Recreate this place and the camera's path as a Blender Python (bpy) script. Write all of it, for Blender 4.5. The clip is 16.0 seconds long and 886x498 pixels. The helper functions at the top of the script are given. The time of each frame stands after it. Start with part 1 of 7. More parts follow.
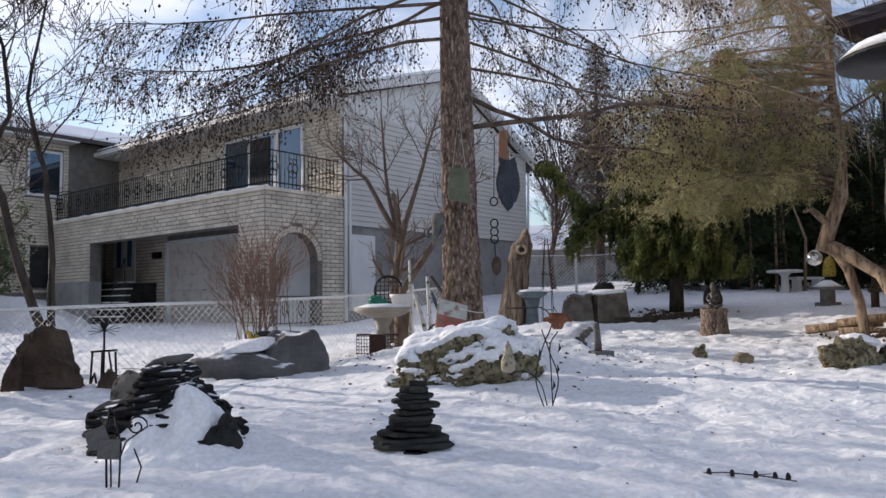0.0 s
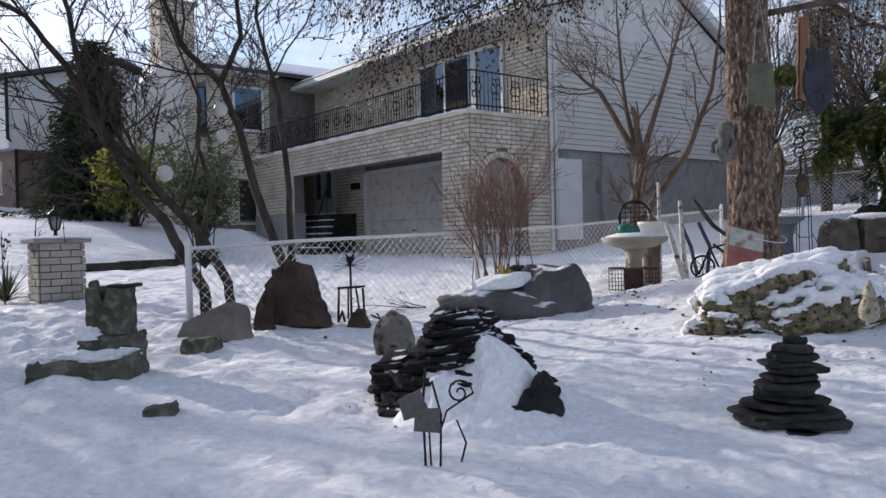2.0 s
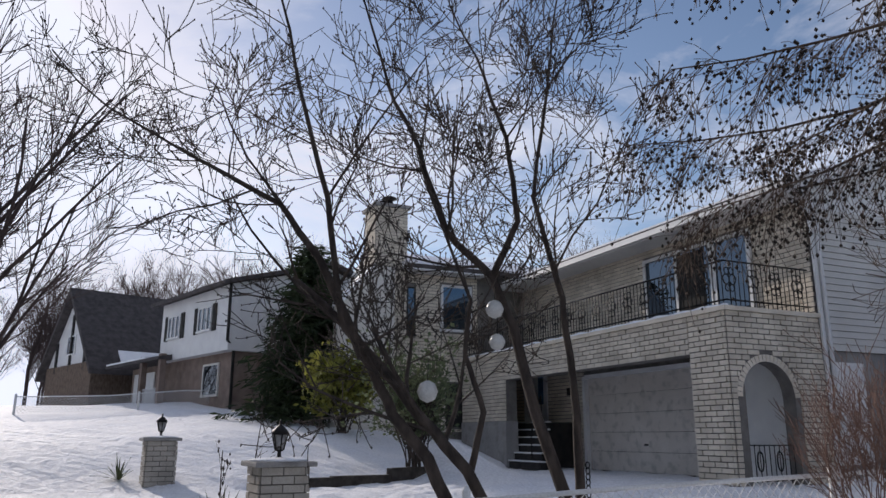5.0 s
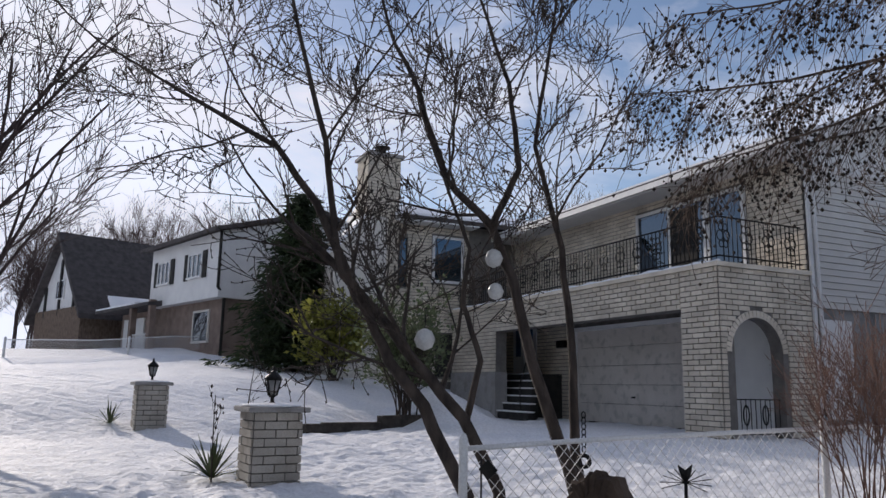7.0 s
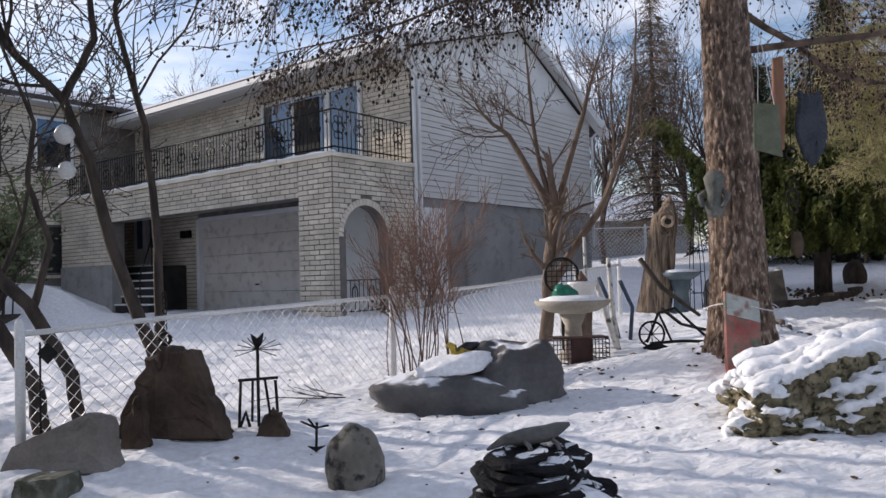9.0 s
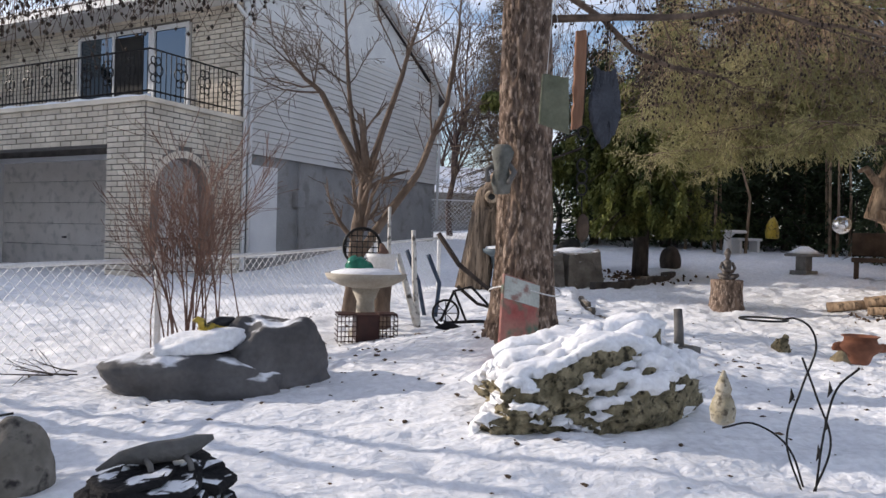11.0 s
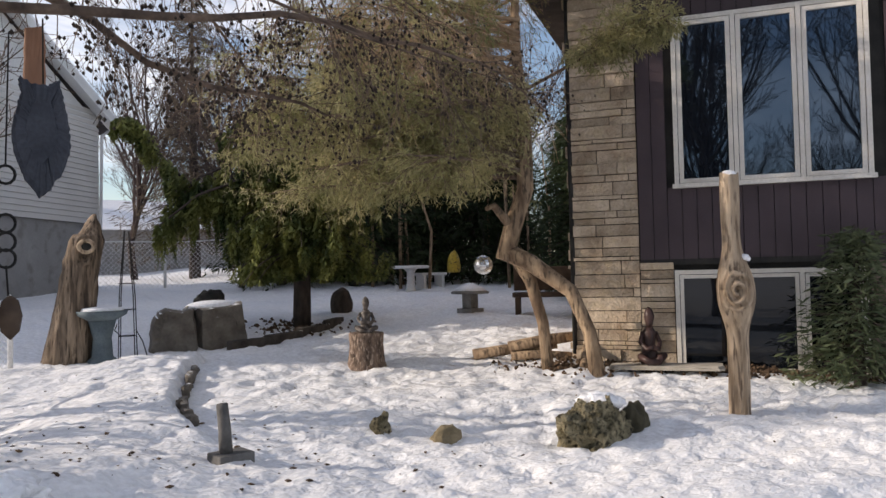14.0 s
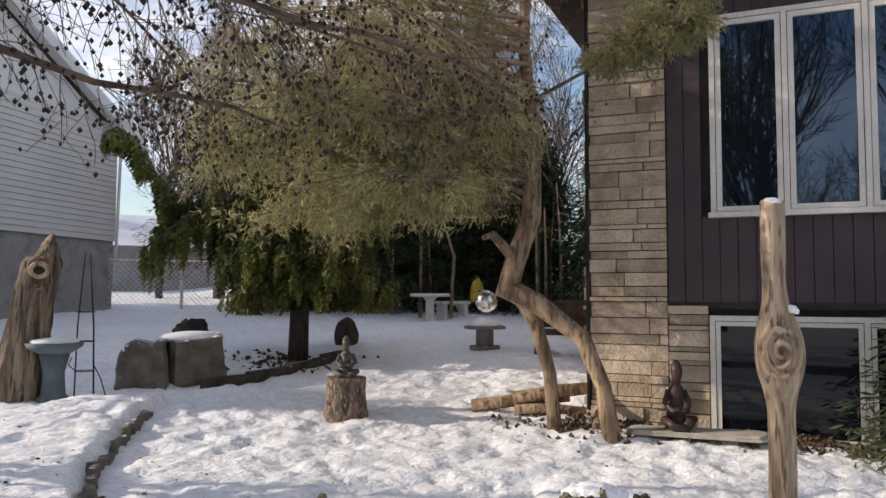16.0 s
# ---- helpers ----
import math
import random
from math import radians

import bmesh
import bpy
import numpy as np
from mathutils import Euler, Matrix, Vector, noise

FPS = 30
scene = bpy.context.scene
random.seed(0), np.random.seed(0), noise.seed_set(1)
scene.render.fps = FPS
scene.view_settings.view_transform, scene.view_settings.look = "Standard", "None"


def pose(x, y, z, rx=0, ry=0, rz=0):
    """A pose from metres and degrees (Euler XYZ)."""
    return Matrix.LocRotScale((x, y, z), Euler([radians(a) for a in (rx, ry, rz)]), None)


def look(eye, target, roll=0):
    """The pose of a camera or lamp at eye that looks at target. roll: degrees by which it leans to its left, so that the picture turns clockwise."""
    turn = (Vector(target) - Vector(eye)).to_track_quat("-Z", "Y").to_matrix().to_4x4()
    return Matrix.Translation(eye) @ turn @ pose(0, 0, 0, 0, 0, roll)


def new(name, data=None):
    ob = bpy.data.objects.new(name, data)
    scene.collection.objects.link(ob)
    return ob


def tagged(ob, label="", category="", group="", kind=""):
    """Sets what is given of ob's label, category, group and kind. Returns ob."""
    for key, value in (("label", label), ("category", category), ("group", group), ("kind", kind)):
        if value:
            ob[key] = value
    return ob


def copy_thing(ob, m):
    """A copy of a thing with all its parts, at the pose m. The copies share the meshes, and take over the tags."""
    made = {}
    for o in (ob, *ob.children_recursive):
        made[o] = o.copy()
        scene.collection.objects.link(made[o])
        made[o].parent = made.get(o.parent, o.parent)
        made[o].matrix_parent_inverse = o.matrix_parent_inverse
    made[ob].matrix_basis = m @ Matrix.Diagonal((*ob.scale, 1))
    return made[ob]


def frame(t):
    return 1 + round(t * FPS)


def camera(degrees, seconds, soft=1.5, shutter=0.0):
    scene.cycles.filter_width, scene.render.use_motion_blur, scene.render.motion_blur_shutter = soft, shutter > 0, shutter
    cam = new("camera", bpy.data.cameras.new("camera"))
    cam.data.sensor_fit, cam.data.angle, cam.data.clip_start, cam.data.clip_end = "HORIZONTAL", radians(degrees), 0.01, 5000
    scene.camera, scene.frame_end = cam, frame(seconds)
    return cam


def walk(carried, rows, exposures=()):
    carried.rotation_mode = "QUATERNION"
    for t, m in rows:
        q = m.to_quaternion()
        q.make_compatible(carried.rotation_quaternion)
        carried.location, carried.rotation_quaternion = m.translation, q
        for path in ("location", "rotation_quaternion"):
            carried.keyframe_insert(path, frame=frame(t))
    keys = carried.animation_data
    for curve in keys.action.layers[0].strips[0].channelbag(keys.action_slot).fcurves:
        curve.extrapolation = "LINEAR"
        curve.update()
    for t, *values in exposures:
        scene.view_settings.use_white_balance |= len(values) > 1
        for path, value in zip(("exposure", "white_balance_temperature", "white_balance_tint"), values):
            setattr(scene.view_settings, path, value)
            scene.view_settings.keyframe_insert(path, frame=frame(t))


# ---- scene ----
cam = camera(60.6, 16.0)
METRES, EYE = 10.9, 1.5
ROWS = [
    (0.0, 0.0, 0.0, 0.0, 0.05, 4.14, 0.7),
    (0.5, -0.011, 0.0301, -0.0024, 1.44, 0.91, 0.67),
    (1.0, -0.0345, 0.0574, -0.0008, 4.28, -0.95, 0.89),
    (1.5, -0.0811, 0.0795, 0.0035, 8.45, -1.41, 1.12),
    (2.0, -0.1142, 0.1119, 0.0044, 12.79, -1.08, 1.29),
    (2.5, -0.1428, 0.1505, 0.0117, 16.84, 0.15, 1.4),
    (3.0, -0.1831, 0.1786, 0.018, 20.23, 2.36, 1.32),
    (3.5, -0.2195, 0.2069, 0.0226, 22.66, 5.31, 1.3),
    (4.0, -0.2496, 0.2438, 0.0331, 24.46, 8.88, 1.09),
    (4.5, -0.276, 0.2628, 0.0392, 25.56, 12.58, 0.51),
    (4.7, -0.284, 0.268, 0.0405, 25.95, 14.0, 0.2),
    (6.8, -0.3042, 0.2782, 0.0392, 26.0, 11.7, -1.4),
    (7.0, -0.3035, 0.2781, 0.0386, 25.18, 10.34, -1.02),
    (7.5, -0.2998, 0.2773, 0.0359, 20.92, 7.74, -0.12),
    (8.0, -0.2847, 0.2751, 0.0331, 12.8, 5.9, 1.09),
    (8.5, -0.2663, 0.2733, 0.0294, 4.99, 3.82, 1.79),
    (9.0, -0.2521, 0.2718, 0.0263, -1.17, 2.1, 1.66),
    (9.2, -0.2490, 0.2745, 0.0250, -2.97, 1.56, 1.3),
    (11.3, -0.1495, 0.341, 0.0330, -13.75, -0.5, -1.5),
    (11.5, -0.1336, 0.35, 0.0408, -15.6, -0.31, -1.41),
    (12.0, -0.0922, 0.3621, 0.0456, -20.35, 0.2, -1.36),
    (12.5, -0.0535, 0.3703, 0.0502, -24.74, 0.75, -0.88),
    (13.0, -0.0145, 0.394, 0.0586, -28.14, 1.31, 0.05),
    (13.5, 0.0237, 0.4163, 0.0594, -29.92, 1.57, 1.05),
    (14.0, 0.0578, 0.4369, 0.0643, -30.49, 1.75, 1.32),
    (14.5, 0.096, 0.4617, 0.0707, -30.08, 1.94, 1.02),
    (15.0, 0.1319, 0.4781, 0.0774, -29.13, 2.18, 0.51),
    (15.5, 0.1568, 0.494, 0.0807, -27.96, 2.72, 0.02),
    (16.0, 0.1876, 0.5248, 0.0834, -26.66, 3.33, -0.13),
]
walk(cam, [(t, pose(0, 0, EYE) @ pose(METRES * x, METRES * y, METRES * z, 90 + pitch, roll, yaw)) for t, x, y, z, yaw, pitch, roll in ROWS],
     exposures=[(0.0, 0.12, 6450, 16), (1.5, 0.05, 6250, 16), (3.0, -0.03, 6250, 16), (4.5, -0.36, 6350, 17), (7.0, -0.38, 6350, 17), (8.0, -0.1, 6400, 17), (9.0, 0.1, 6450, 17), (11.3, 0.28, 6550, 16), (12.5, 0.18, 6900, 16), (16.0, 0.25, 6900, 16)])

# ---- light: low winter sun ahead to the left, blue sky with thin cloud ----
SUN_AZ, SUN_EL = -63.0, 21.0


def build_world():
    w = bpy.data.worlds.new("winter_sky")
    w.use_nodes = True
    n, l = w.node_tree.nodes, w.node_tree.links
    bg = n["Background"]
    sky = n.new("ShaderNodeTexSky")
    sky.sky_type, sky.sun_disc = "NISHITA", False
    sky.sun_elevation, sky.sun_rotation = radians(SUN_EL), radians(SUN_AZ % 360)
    sky.dust_density, sky.ozone_density, sky.air_density = 0.6, 1.5, 1.0
    co = n.new("ShaderNodeTexCoord")
    mp = n.new("ShaderNodeMapping")
    mp.inputs["Scale"].default_value = (1.2, 1.2, 3.2)
    tex = n.new("ShaderNodeTexNoise")
    tex.inputs["Scale"].default_value, tex.inputs["Detail"].default_value = 2.2, 7.0
    tex.inputs["Roughness"].default_value, tex.inputs["Distortion"].default_value = 0.6, 0.5
    ramp = n.new("ShaderNodeValToRGB")
    ramp.color_ramp.elements[0].position, ramp.color_ramp.elements[1].position = 0.43, 0.73
    mix = n.new("ShaderNodeMixRGB")
    mix.inputs["Color2"].default_value = (7.9, 8.0, 8.3, 1)
    l.new(co.outputs["Generated"], mp.inputs["Vector"])
    l.new(mp.outputs["Vector"], tex.inputs["Vector"])
    l.new(tex.outputs["Fac"], ramp.inputs["Fac"])
    l.new(ramp.outputs["Color"], mix.inputs["Fac"])
    cap = n.new("ShaderNodeMixRGB")
    cap.blend_type = "DARKEN"
    cap.inputs["Fac"].default_value, cap.inputs["Color2"].default_value = 1.0, (8.0, 8.6, 9.6, 1)
    l.new(sky.outputs["Color"], cap.inputs["Color1"])
    l.new(cap.outputs["Color"], mix.inputs["Color1"])
    l.new(mix.outputs["Color"], bg.inputs["Color"])
    bg.inputs["Strength"].default_value = 0.145
    scene.world = w


build_world()
sun = new("sun", bpy.data.lights.new("sun", "SUN"))
sun.data.energy, sun.data.angle, sun.data.color = 3.7, radians(0.6), (1.0, 0.92, 0.79)
SUN_WAY = Vector((math.sin(radians(SUN_AZ)) * math.cos(radians(SUN_EL)), math.cos(radians(SUN_AZ)) * math.cos(radians(SUN_EL)), math.sin(radians(SUN_EL))))
sun.matrix_world = look(SUN_WAY * 60, (0, 0, 0))


# ---- materials ----
def material(name, a, b, scale=6.0, rough=0.8, bump=0.3, fine=40.0, metal=0.0, wear=None, stretch=(1, 1, 1), vary=0.0, spec=0.3, thin=0.0):
    """Two colours mixed by broad noise, fine grain in value and relief; wear: a third colour in stains."""
    m = bpy.data.materials.new(name)
    m.use_nodes = True
    n, l = m.node_tree.nodes, m.node_tree.links
    p = n["Principled BSDF"]
    co = n.new("ShaderNodeTexCoord")
    mp = n.new("ShaderNodeMapping")
    mp.inputs["Scale"].default_value = stretch
    l.new(co.outputs["Object"], mp.inputs["Vector"])
    big, small = n.new("ShaderNodeTexNoise"), n.new("ShaderNodeTexNoise")
    for t, s, d in ((big, scale, 4.0), (small, fine, 6.0)):
        t.inputs["Scale"].default_value, t.inputs["Detail"].default_value = s, d
        l.new(mp.outputs["Vector"], t.inputs["Vector"])
    ramp = n.new("ShaderNodeValToRGB")
    ramp.color_ramp.elements[0].position, ramp.color_ramp.elements[1].position = 0.32, 0.68
    ramp.color_ramp.elements[0].color, ramp.color_ramp.elements[1].color = (*a, 1), (*b, 1)
    l.new(big.outputs["Fac"], ramp.inputs["Fac"])
    out = ramp.outputs["Color"]
    if wear:
        st = n.new("ShaderNodeTexNoise")
        st.inputs["Scale"].default_value, st.inputs["Detail"].default_value = scale * 2.3, 8.0
        l.new(mp.outputs["Vector"], st.inputs["Vector"])
        r2 = n.new("ShaderNodeValToRGB")
        r2.color_ramp.elements[0].position, r2.color_ramp.elements[1].position = 0.52, 0.66
        l.new(st.outputs["Fac"], r2.inputs["Fac"])
        mx = n.new("ShaderNodeMixRGB")
        mx.inputs["Color2"].default_value = (*wear, 1)
        l.new(r2.outputs["Color"], mx.inputs["Fac"])
        l.new(out, mx.inputs["Color1"])
        out = mx.outputs["Color"]
    hsv = n.new("ShaderNodeHueSaturation")
    mr = n.new("ShaderNodeMapRange")
    mr.inputs["To Min"].default_value, mr.inputs["To Max"].default_value = 0.72, 1.28
    l.new(small.outputs["Fac"], mr.inputs["Value"])
    val = mr.outputs["Result"]
    if vary:
        info = n.new("ShaderNodeObjectInfo")
        geo = n.new("ShaderNodeNewGeometry")
        add = n.new("ShaderNodeMath")
        add.operation = "ADD"
        l.new(info.outputs["Random"], add.inputs[0])
        l.new(geo.outputs["Random Per Island"], add.inputs[1])
        r3 = n.new("ShaderNodeMapRange")
        r3.inputs["From Max"].default_value = 2.0
        r3.inputs["To Min"].default_value, r3.inputs["To Max"].default_value = 1 - vary, 1 + vary
        l.new(add.outputs[0], r3.inputs["Value"])
        mul = n.new("ShaderNodeMath")
        mul.operation = "MULTIPLY"
        l.new(val, mul.inputs[0])
        l.new(r3.outputs["Result"], mul.inputs[1])
        val = mul.outputs[0]
    l.new(val, hsv.inputs["Value"])
    l.new(out, hsv.inputs["Color"])
    l.new(hsv.outputs["Color"], p.inputs["Base Color"])
    p.inputs["Roughness"].default_value, p.inputs["Metallic"].default_value = rough, metal
    p.inputs["Specular IOR Level"].default_value = spec
    if thin:
        tr, both = n.new("ShaderNodeBsdfTranslucent"), n.new("ShaderNodeMixShader")
        both.inputs["Fac"].default_value = thin
        l.new(hsv.outputs["Color"], tr.inputs["Color"])
        l.new(p.outputs["BSDF"], both.inputs[1])
        l.new(tr.outputs["BSDF"], both.inputs[2])
        l.new(both.outputs["Shader"], n["Material Output"].inputs["Surface"])
    if bump:
        bp = n.new("ShaderNodeBump")
        bp.inputs["Strength"].default_value, bp.inputs["Distance"].default_value = bump, 0.02
        l.new(small.outputs["Fac"], bp.inputs["Height"])
        l.new(bp.outputs["Normal"], p.inputs["Normal"])
    return m


def add_snow(m, low=0.35, high=0.6, scale=5.0):
    """Snow caught on the upward faces of a rough surface, in patches."""
    n, l = m.node_tree.nodes, m.node_tree.links
    p = n["Principled BSDF"]
    old = p.inputs["Base Color"].links[0].from_socket
    geo, sep = n.new("ShaderNodeNewGeometry"), n.new("ShaderNodeSeparateXYZ")
    l.new(geo.outputs["Normal"], sep.inputs["Vector"])
    co, tex = n.new("ShaderNodeTexCoord"), n.new("ShaderNodeTexNoise")
    tex.inputs["Scale"].default_value, tex.inputs["Detail"].default_value = scale, 5.0
    l.new(co.outputs["Object"], tex.inputs["Vector"])
    mul = n.new("ShaderNodeMath")
    mul.operation = "MULTIPLY"
    l.new(sep.outputs["Z"], mul.inputs[0])
    l.new(tex.outputs["Fac"], mul.inputs[1])
    r = n.new("ShaderNodeMapRange")
    r.inputs["From Min"].default_value, r.inputs["From Max"].default_value = low, high
    l.new(mul.outputs[0], r.inputs["Value"])
    mx = n.new("ShaderNodeMixRGB")
    mx.inputs["Color2"].default_value = (0.84, 0.86, 0.9, 1)
    l.new(r.outputs["Result"], mx.inputs["Fac"])
    l.new(old, mx.inputs["Color1"])
    l.new(mx.outputs["Color"], p.inputs["Base Color"])
    return m


def roughen(m, scale, depth, strength=1.0, stretch=(1, 1, 1)):
    """A second, broader relief under the fine one."""
    n, l = m.node_tree.nodes, m.node_tree.links
    fine = n["Principled BSDF"].inputs["Normal"].links[0].from_node
    while fine.inputs["Normal"].links:
        fine = fine.inputs["Normal"].links[0].from_node
    co, mp, tex, bp = n.new("ShaderNodeTexCoord"), n.new("ShaderNodeMapping"), n.new("ShaderNodeTexNoise"), n.new("ShaderNodeBump")
    mp.inputs["Scale"].default_value = stretch
    tex.inputs["Scale"].default_value, tex.inputs["Detail"].default_value, tex.inputs["Roughness"].default_value = scale, 4.0, 0.6
    bp.inputs["Strength"].default_value, bp.inputs["Distance"].default_value = strength, depth
    l.new(co.outputs["Object"], mp.inputs["Vector"])
    l.new(mp.outputs["Vector"], tex.inputs["Vector"])
    l.new(tex.outputs["Fac"], bp.inputs["Height"])
    l.new(bp.outputs["Normal"], fine.inputs["Normal"])
    return m


SNOW = material("snow", (0.80, 0.82, 0.86), (0.90, 0.90, 0.92), 1.2, 0.65, 0.5, 26.0)
SNOW_GROUND = roughen(roughen(material("snow_ground", (0.78, 0.80, 0.84), (0.90, 0.90, 0.91), 0.5, 0.7, 0.6, 16.0), 6.5, 0.03, 0.6), 2.3, 0.12, 0.75, (0.8, 1.4, 1))
BRICK = material("cream_brick", (0.54, 0.48, 0.39), (0.74, 0.67, 0.56), 1.3, 0.85, 0.4, 50, vary=0.22)
MORTAR = material("mortar", (0.14, 0.13, 0.118), (0.21, 0.195, 0.18), 4, 0.95, 0.4)
SIDING = material("white_siding", (0.57, 0.55, 0.52), (0.64, 0.62, 0.59), 0.7, 0.55, 0.05, 60, vary=0.03)
CONCRETE = material("grey_concrete", (0.25, 0.245, 0.24), (0.33, 0.32, 0.31), 1.1, 0.9, 0.3, 30, wear=(0.22, 0.21, 0.2))
WHITE = material("white_paint", (0.66, 0.66, 0.66), (0.74, 0.74, 0.73), 2, 0.5, 0.08, 50)
GARAGE = material("garage_door_paint", (0.54, 0.5, 0.46), (0.62, 0.58, 0.54), 1.5, 0.55, 0.05, 40, wear=(0.42, 0.4, 0.37))
IRON = material("black_iron", (0.012, 0.012, 0.013), (0.03, 0.028, 0.026), 12, 0.5, 0.2, 90, metal=0.6)
DARK = material("dark_interior", (0.02, 0.02, 0.02), (0.04, 0.038, 0.035), 3, 0.9, 0.1)
ROOF = material("dark_shingle", (0.05, 0.045, 0.045), (0.09, 0.08, 0.08), 3, 0.9, 0.5, 30, vary=0.2)
RED_BRICK = material("brown_brick", (0.15, 0.11, 0.09), (0.24, 0.185, 0.155), 2, 0.85, 0.4, 40, vary=0.15)
STONE_TAN = roughen(material("tan_stone", (0.36, 0.27, 0.19), (0.62, 0.51, 0.39), 2.2, 0.85, 0.9, 30, wear=(0.5, 0.4, 0.28), vary=0.4), 7, 0.04, 0.8)
PURPLE = material("purple_brown_siding", (0.05, 0.036, 0.042), (0.07, 0.05, 0.058), 1.5, 0.5, 0.1, 50)
CREAM_FRAME = material("cream_window_frame", (0.6, 0.56, 0.5), (0.68, 0.65, 0.6), 2, 0.45, 0.05)
BARK = roughen(material("larch_bark", (0.05, 0.034, 0.026), (0.26, 0.185, 0.14), 14, 0.95, 1.0, 45, wear=(0.4, 0.31, 0.25), stretch=(1, 1, 0.4)), 18, 0.05, 1.0, (1, 1, 0.45))
BARK_DARK = material("dark_bark", (0.03, 0.024, 0.021), (0.085, 0.066, 0.055), 9, 0.9, 0.7, 40, stretch=(1, 1, 0.4))
BARK_BROWN = material("brown_bark", (0.1, 0.07, 0.052), (0.2, 0.15, 0.115), 9, 0.9, 0.6, 40, stretch=(1, 1, 0.4))
DEAD_TWIG = material("dead_brown_twig", (0.3, 0.2, 0.125), (0.5, 0.36, 0.24), 6, 0.85, 0.2)
LARCH_TWIG = material("larch_twig", (0.06, 0.043, 0.034), (0.19, 0.135, 0.1), 6, 0.85, 0.3)
CEDAR_WOOD = material("cedar_wood", (0.13, 0.085, 0.055), (0.4, 0.29, 0.19), 9, 0.85, 1.0, 30, wear=(0.07, 0.05, 0.035), stretch=(1, 1, 0.22))
TWIG = material("red_brown_twig", (0.13, 0.075, 0.058), (0.23, 0.145, 0.115), 10, 0.85, 0.2)
DRIFTWOOD = material("weathered_driftwood", (0.2, 0.14, 0.09), (0.54, 0.42, 0.3), 11, 0.85, 0.9, 30, wear=(0.12, 0.085, 0.06), stretch=(1, 1, 0.14))
GROOVED = material("grooved_driftwood", (0.06, 0.042, 0.03), (0.34, 0.26, 0.19), 12, 0.9, 1.0, 26, wear=(0.04, 0.03, 0.022), stretch=(1, 1, 0.09))
NEEDLE_YOUNG = material("young_spruce_needles", (0.08, 0.11, 0.055), (0.19, 0.22, 0.12), 1.5, 0.7, 0, vary=0.35, thin=0.3)
ROCK = material("grey_rock", (0.09, 0.088, 0.086), (0.17, 0.165, 0.16), 3, 0.9, 0.5, 24)
ROCK_SNOWY = add_snow(material("grey_boulder", (0.07, 0.068, 0.07), (0.14, 0.136, 0.138), 2.5, 0.85, 0.4, 24), 0.42, 0.5, 2.2)
SLATE = add_snow(material("black_slate", (0.008, 0.008, 0.01), (0.024, 0.023, 0.024), 6, 0.8, 0.9, 30, spec=0.15), 0.55, 0.58, 7)
SLATE_BARE = material("dark_slate", (0.014, 0.015, 0.015), (0.04, 0.04, 0.037), 6, 0.8, 0.7, 30, vary=0.4, spec=0.2)
LIME_BARE = roughen(material("pitted_limestone", (0.08, 0.07, 0.04), (0.36, 0.31, 0.2), 9, 0.95, 1.0, 22, wear=(0.03, 0.026, 0.016)), 11, 0.05)
BROWN_ROCK = material("brown_rock", (0.045, 0.03, 0.022), (0.1, 0.07, 0.05), 4, 0.9, 0.8, 20)
TERRACOTTA = material("terracotta", (0.13, 0.05, 0.028), (0.25, 0.1, 0.055), 6, 0.8, 0.2)
STEEL = material("galvanised_steel", (0.6, 0.6, 0.6), (0.72, 0.72, 0.72), 8, 0.45, 0.1, 60, metal=0.15)
NEEDLE_GREEN = material("spruce_needles", (0.016, 0.028, 0.014), (0.05, 0.07, 0.028), 1.2, 0.7, 0, vary=0.4, thin=0.25)
NEEDLE_LIGHT = material("cedar_needles", (0.2, 0.21, 0.09), (0.5, 0.45, 0.24), 1.1, 0.7, 0, vary=0.3, thin=0.55)
NEEDLE_WEEP = material("weeping_needles", (0.045, 0.07, 0.022), (0.27, 0.28, 0.08), 1.6, 0.7, 0, vary=0.5, thin=0.25)
LEAF_YELLOW = material("yellow_green_leaf", (0.16, 0.17, 0.03), (0.3, 0.29, 0.07), 2, 0.6, 0, vary=0.3, thin=0.4)
CONE = material("larch_cone", (0.018, 0.013, 0.011), (0.04, 0.03, 0.024), 8, 0.9, 0.2)


def glass_material(name, plain=False):
    m = bpy.data.materials.new(name)
    m.use_nodes = True
    p = m.node_tree.nodes["Principled BSDF"]
    p.inputs["Base Color"].default_value = (0.006, 0.008, 0.011, 1)
    # Basement panes: untinted and less mirroring, to keep their reflection dark.
    if plain:
        p.inputs["Roughness"].default_value, p.inputs["IOR"].default_value = 0.02, 1.45
        return m
    p.inputs["Roughness"].default_value, p.inputs["IOR"].default_value = 0.02, 1.8
    p.inputs["Specular IOR Level"].default_value = 0.7
    # Blue put into the reflection colour in place of a bluer mirrored sky.
    p.inputs["Specular Tint"].default_value = (0.5, 0.72, 1.0, 1)
    return m


GLASS = glass_material("blue_tint_window_glass")
PLAIN_GLASS = glass_material("plain_window_glass", True)


# ---- mesh helpers ----
def link_mesh(name, verts, faces, mat, parent=None, label="", smooth=False):
    me = bpy.data.meshes.new(name)
    me.from_pydata(verts, [], faces)
    me.materials.append(mat)
    if smooth:
        me.shade_smooth()
    me.update()
    ob = new(name, me)
    if parent:
        ob.parent = parent
    if label:
        ob["label"] = label
    return ob


def part(name, bm, mat, parent=None, label="", smooth=False):
    """Links a bmesh as one mesh object, under a thing or a part where one is given."""
    me = bpy.data.meshes.new(name)
    bm.to_mesh(me)
    bm.free()
    me.materials.append(mat)
    if smooth:
        me.shade_smooth()
    ob = new(name, me)
    if parent:
        ob.parent = parent
    if label:
        ob["label"] = label
    return ob


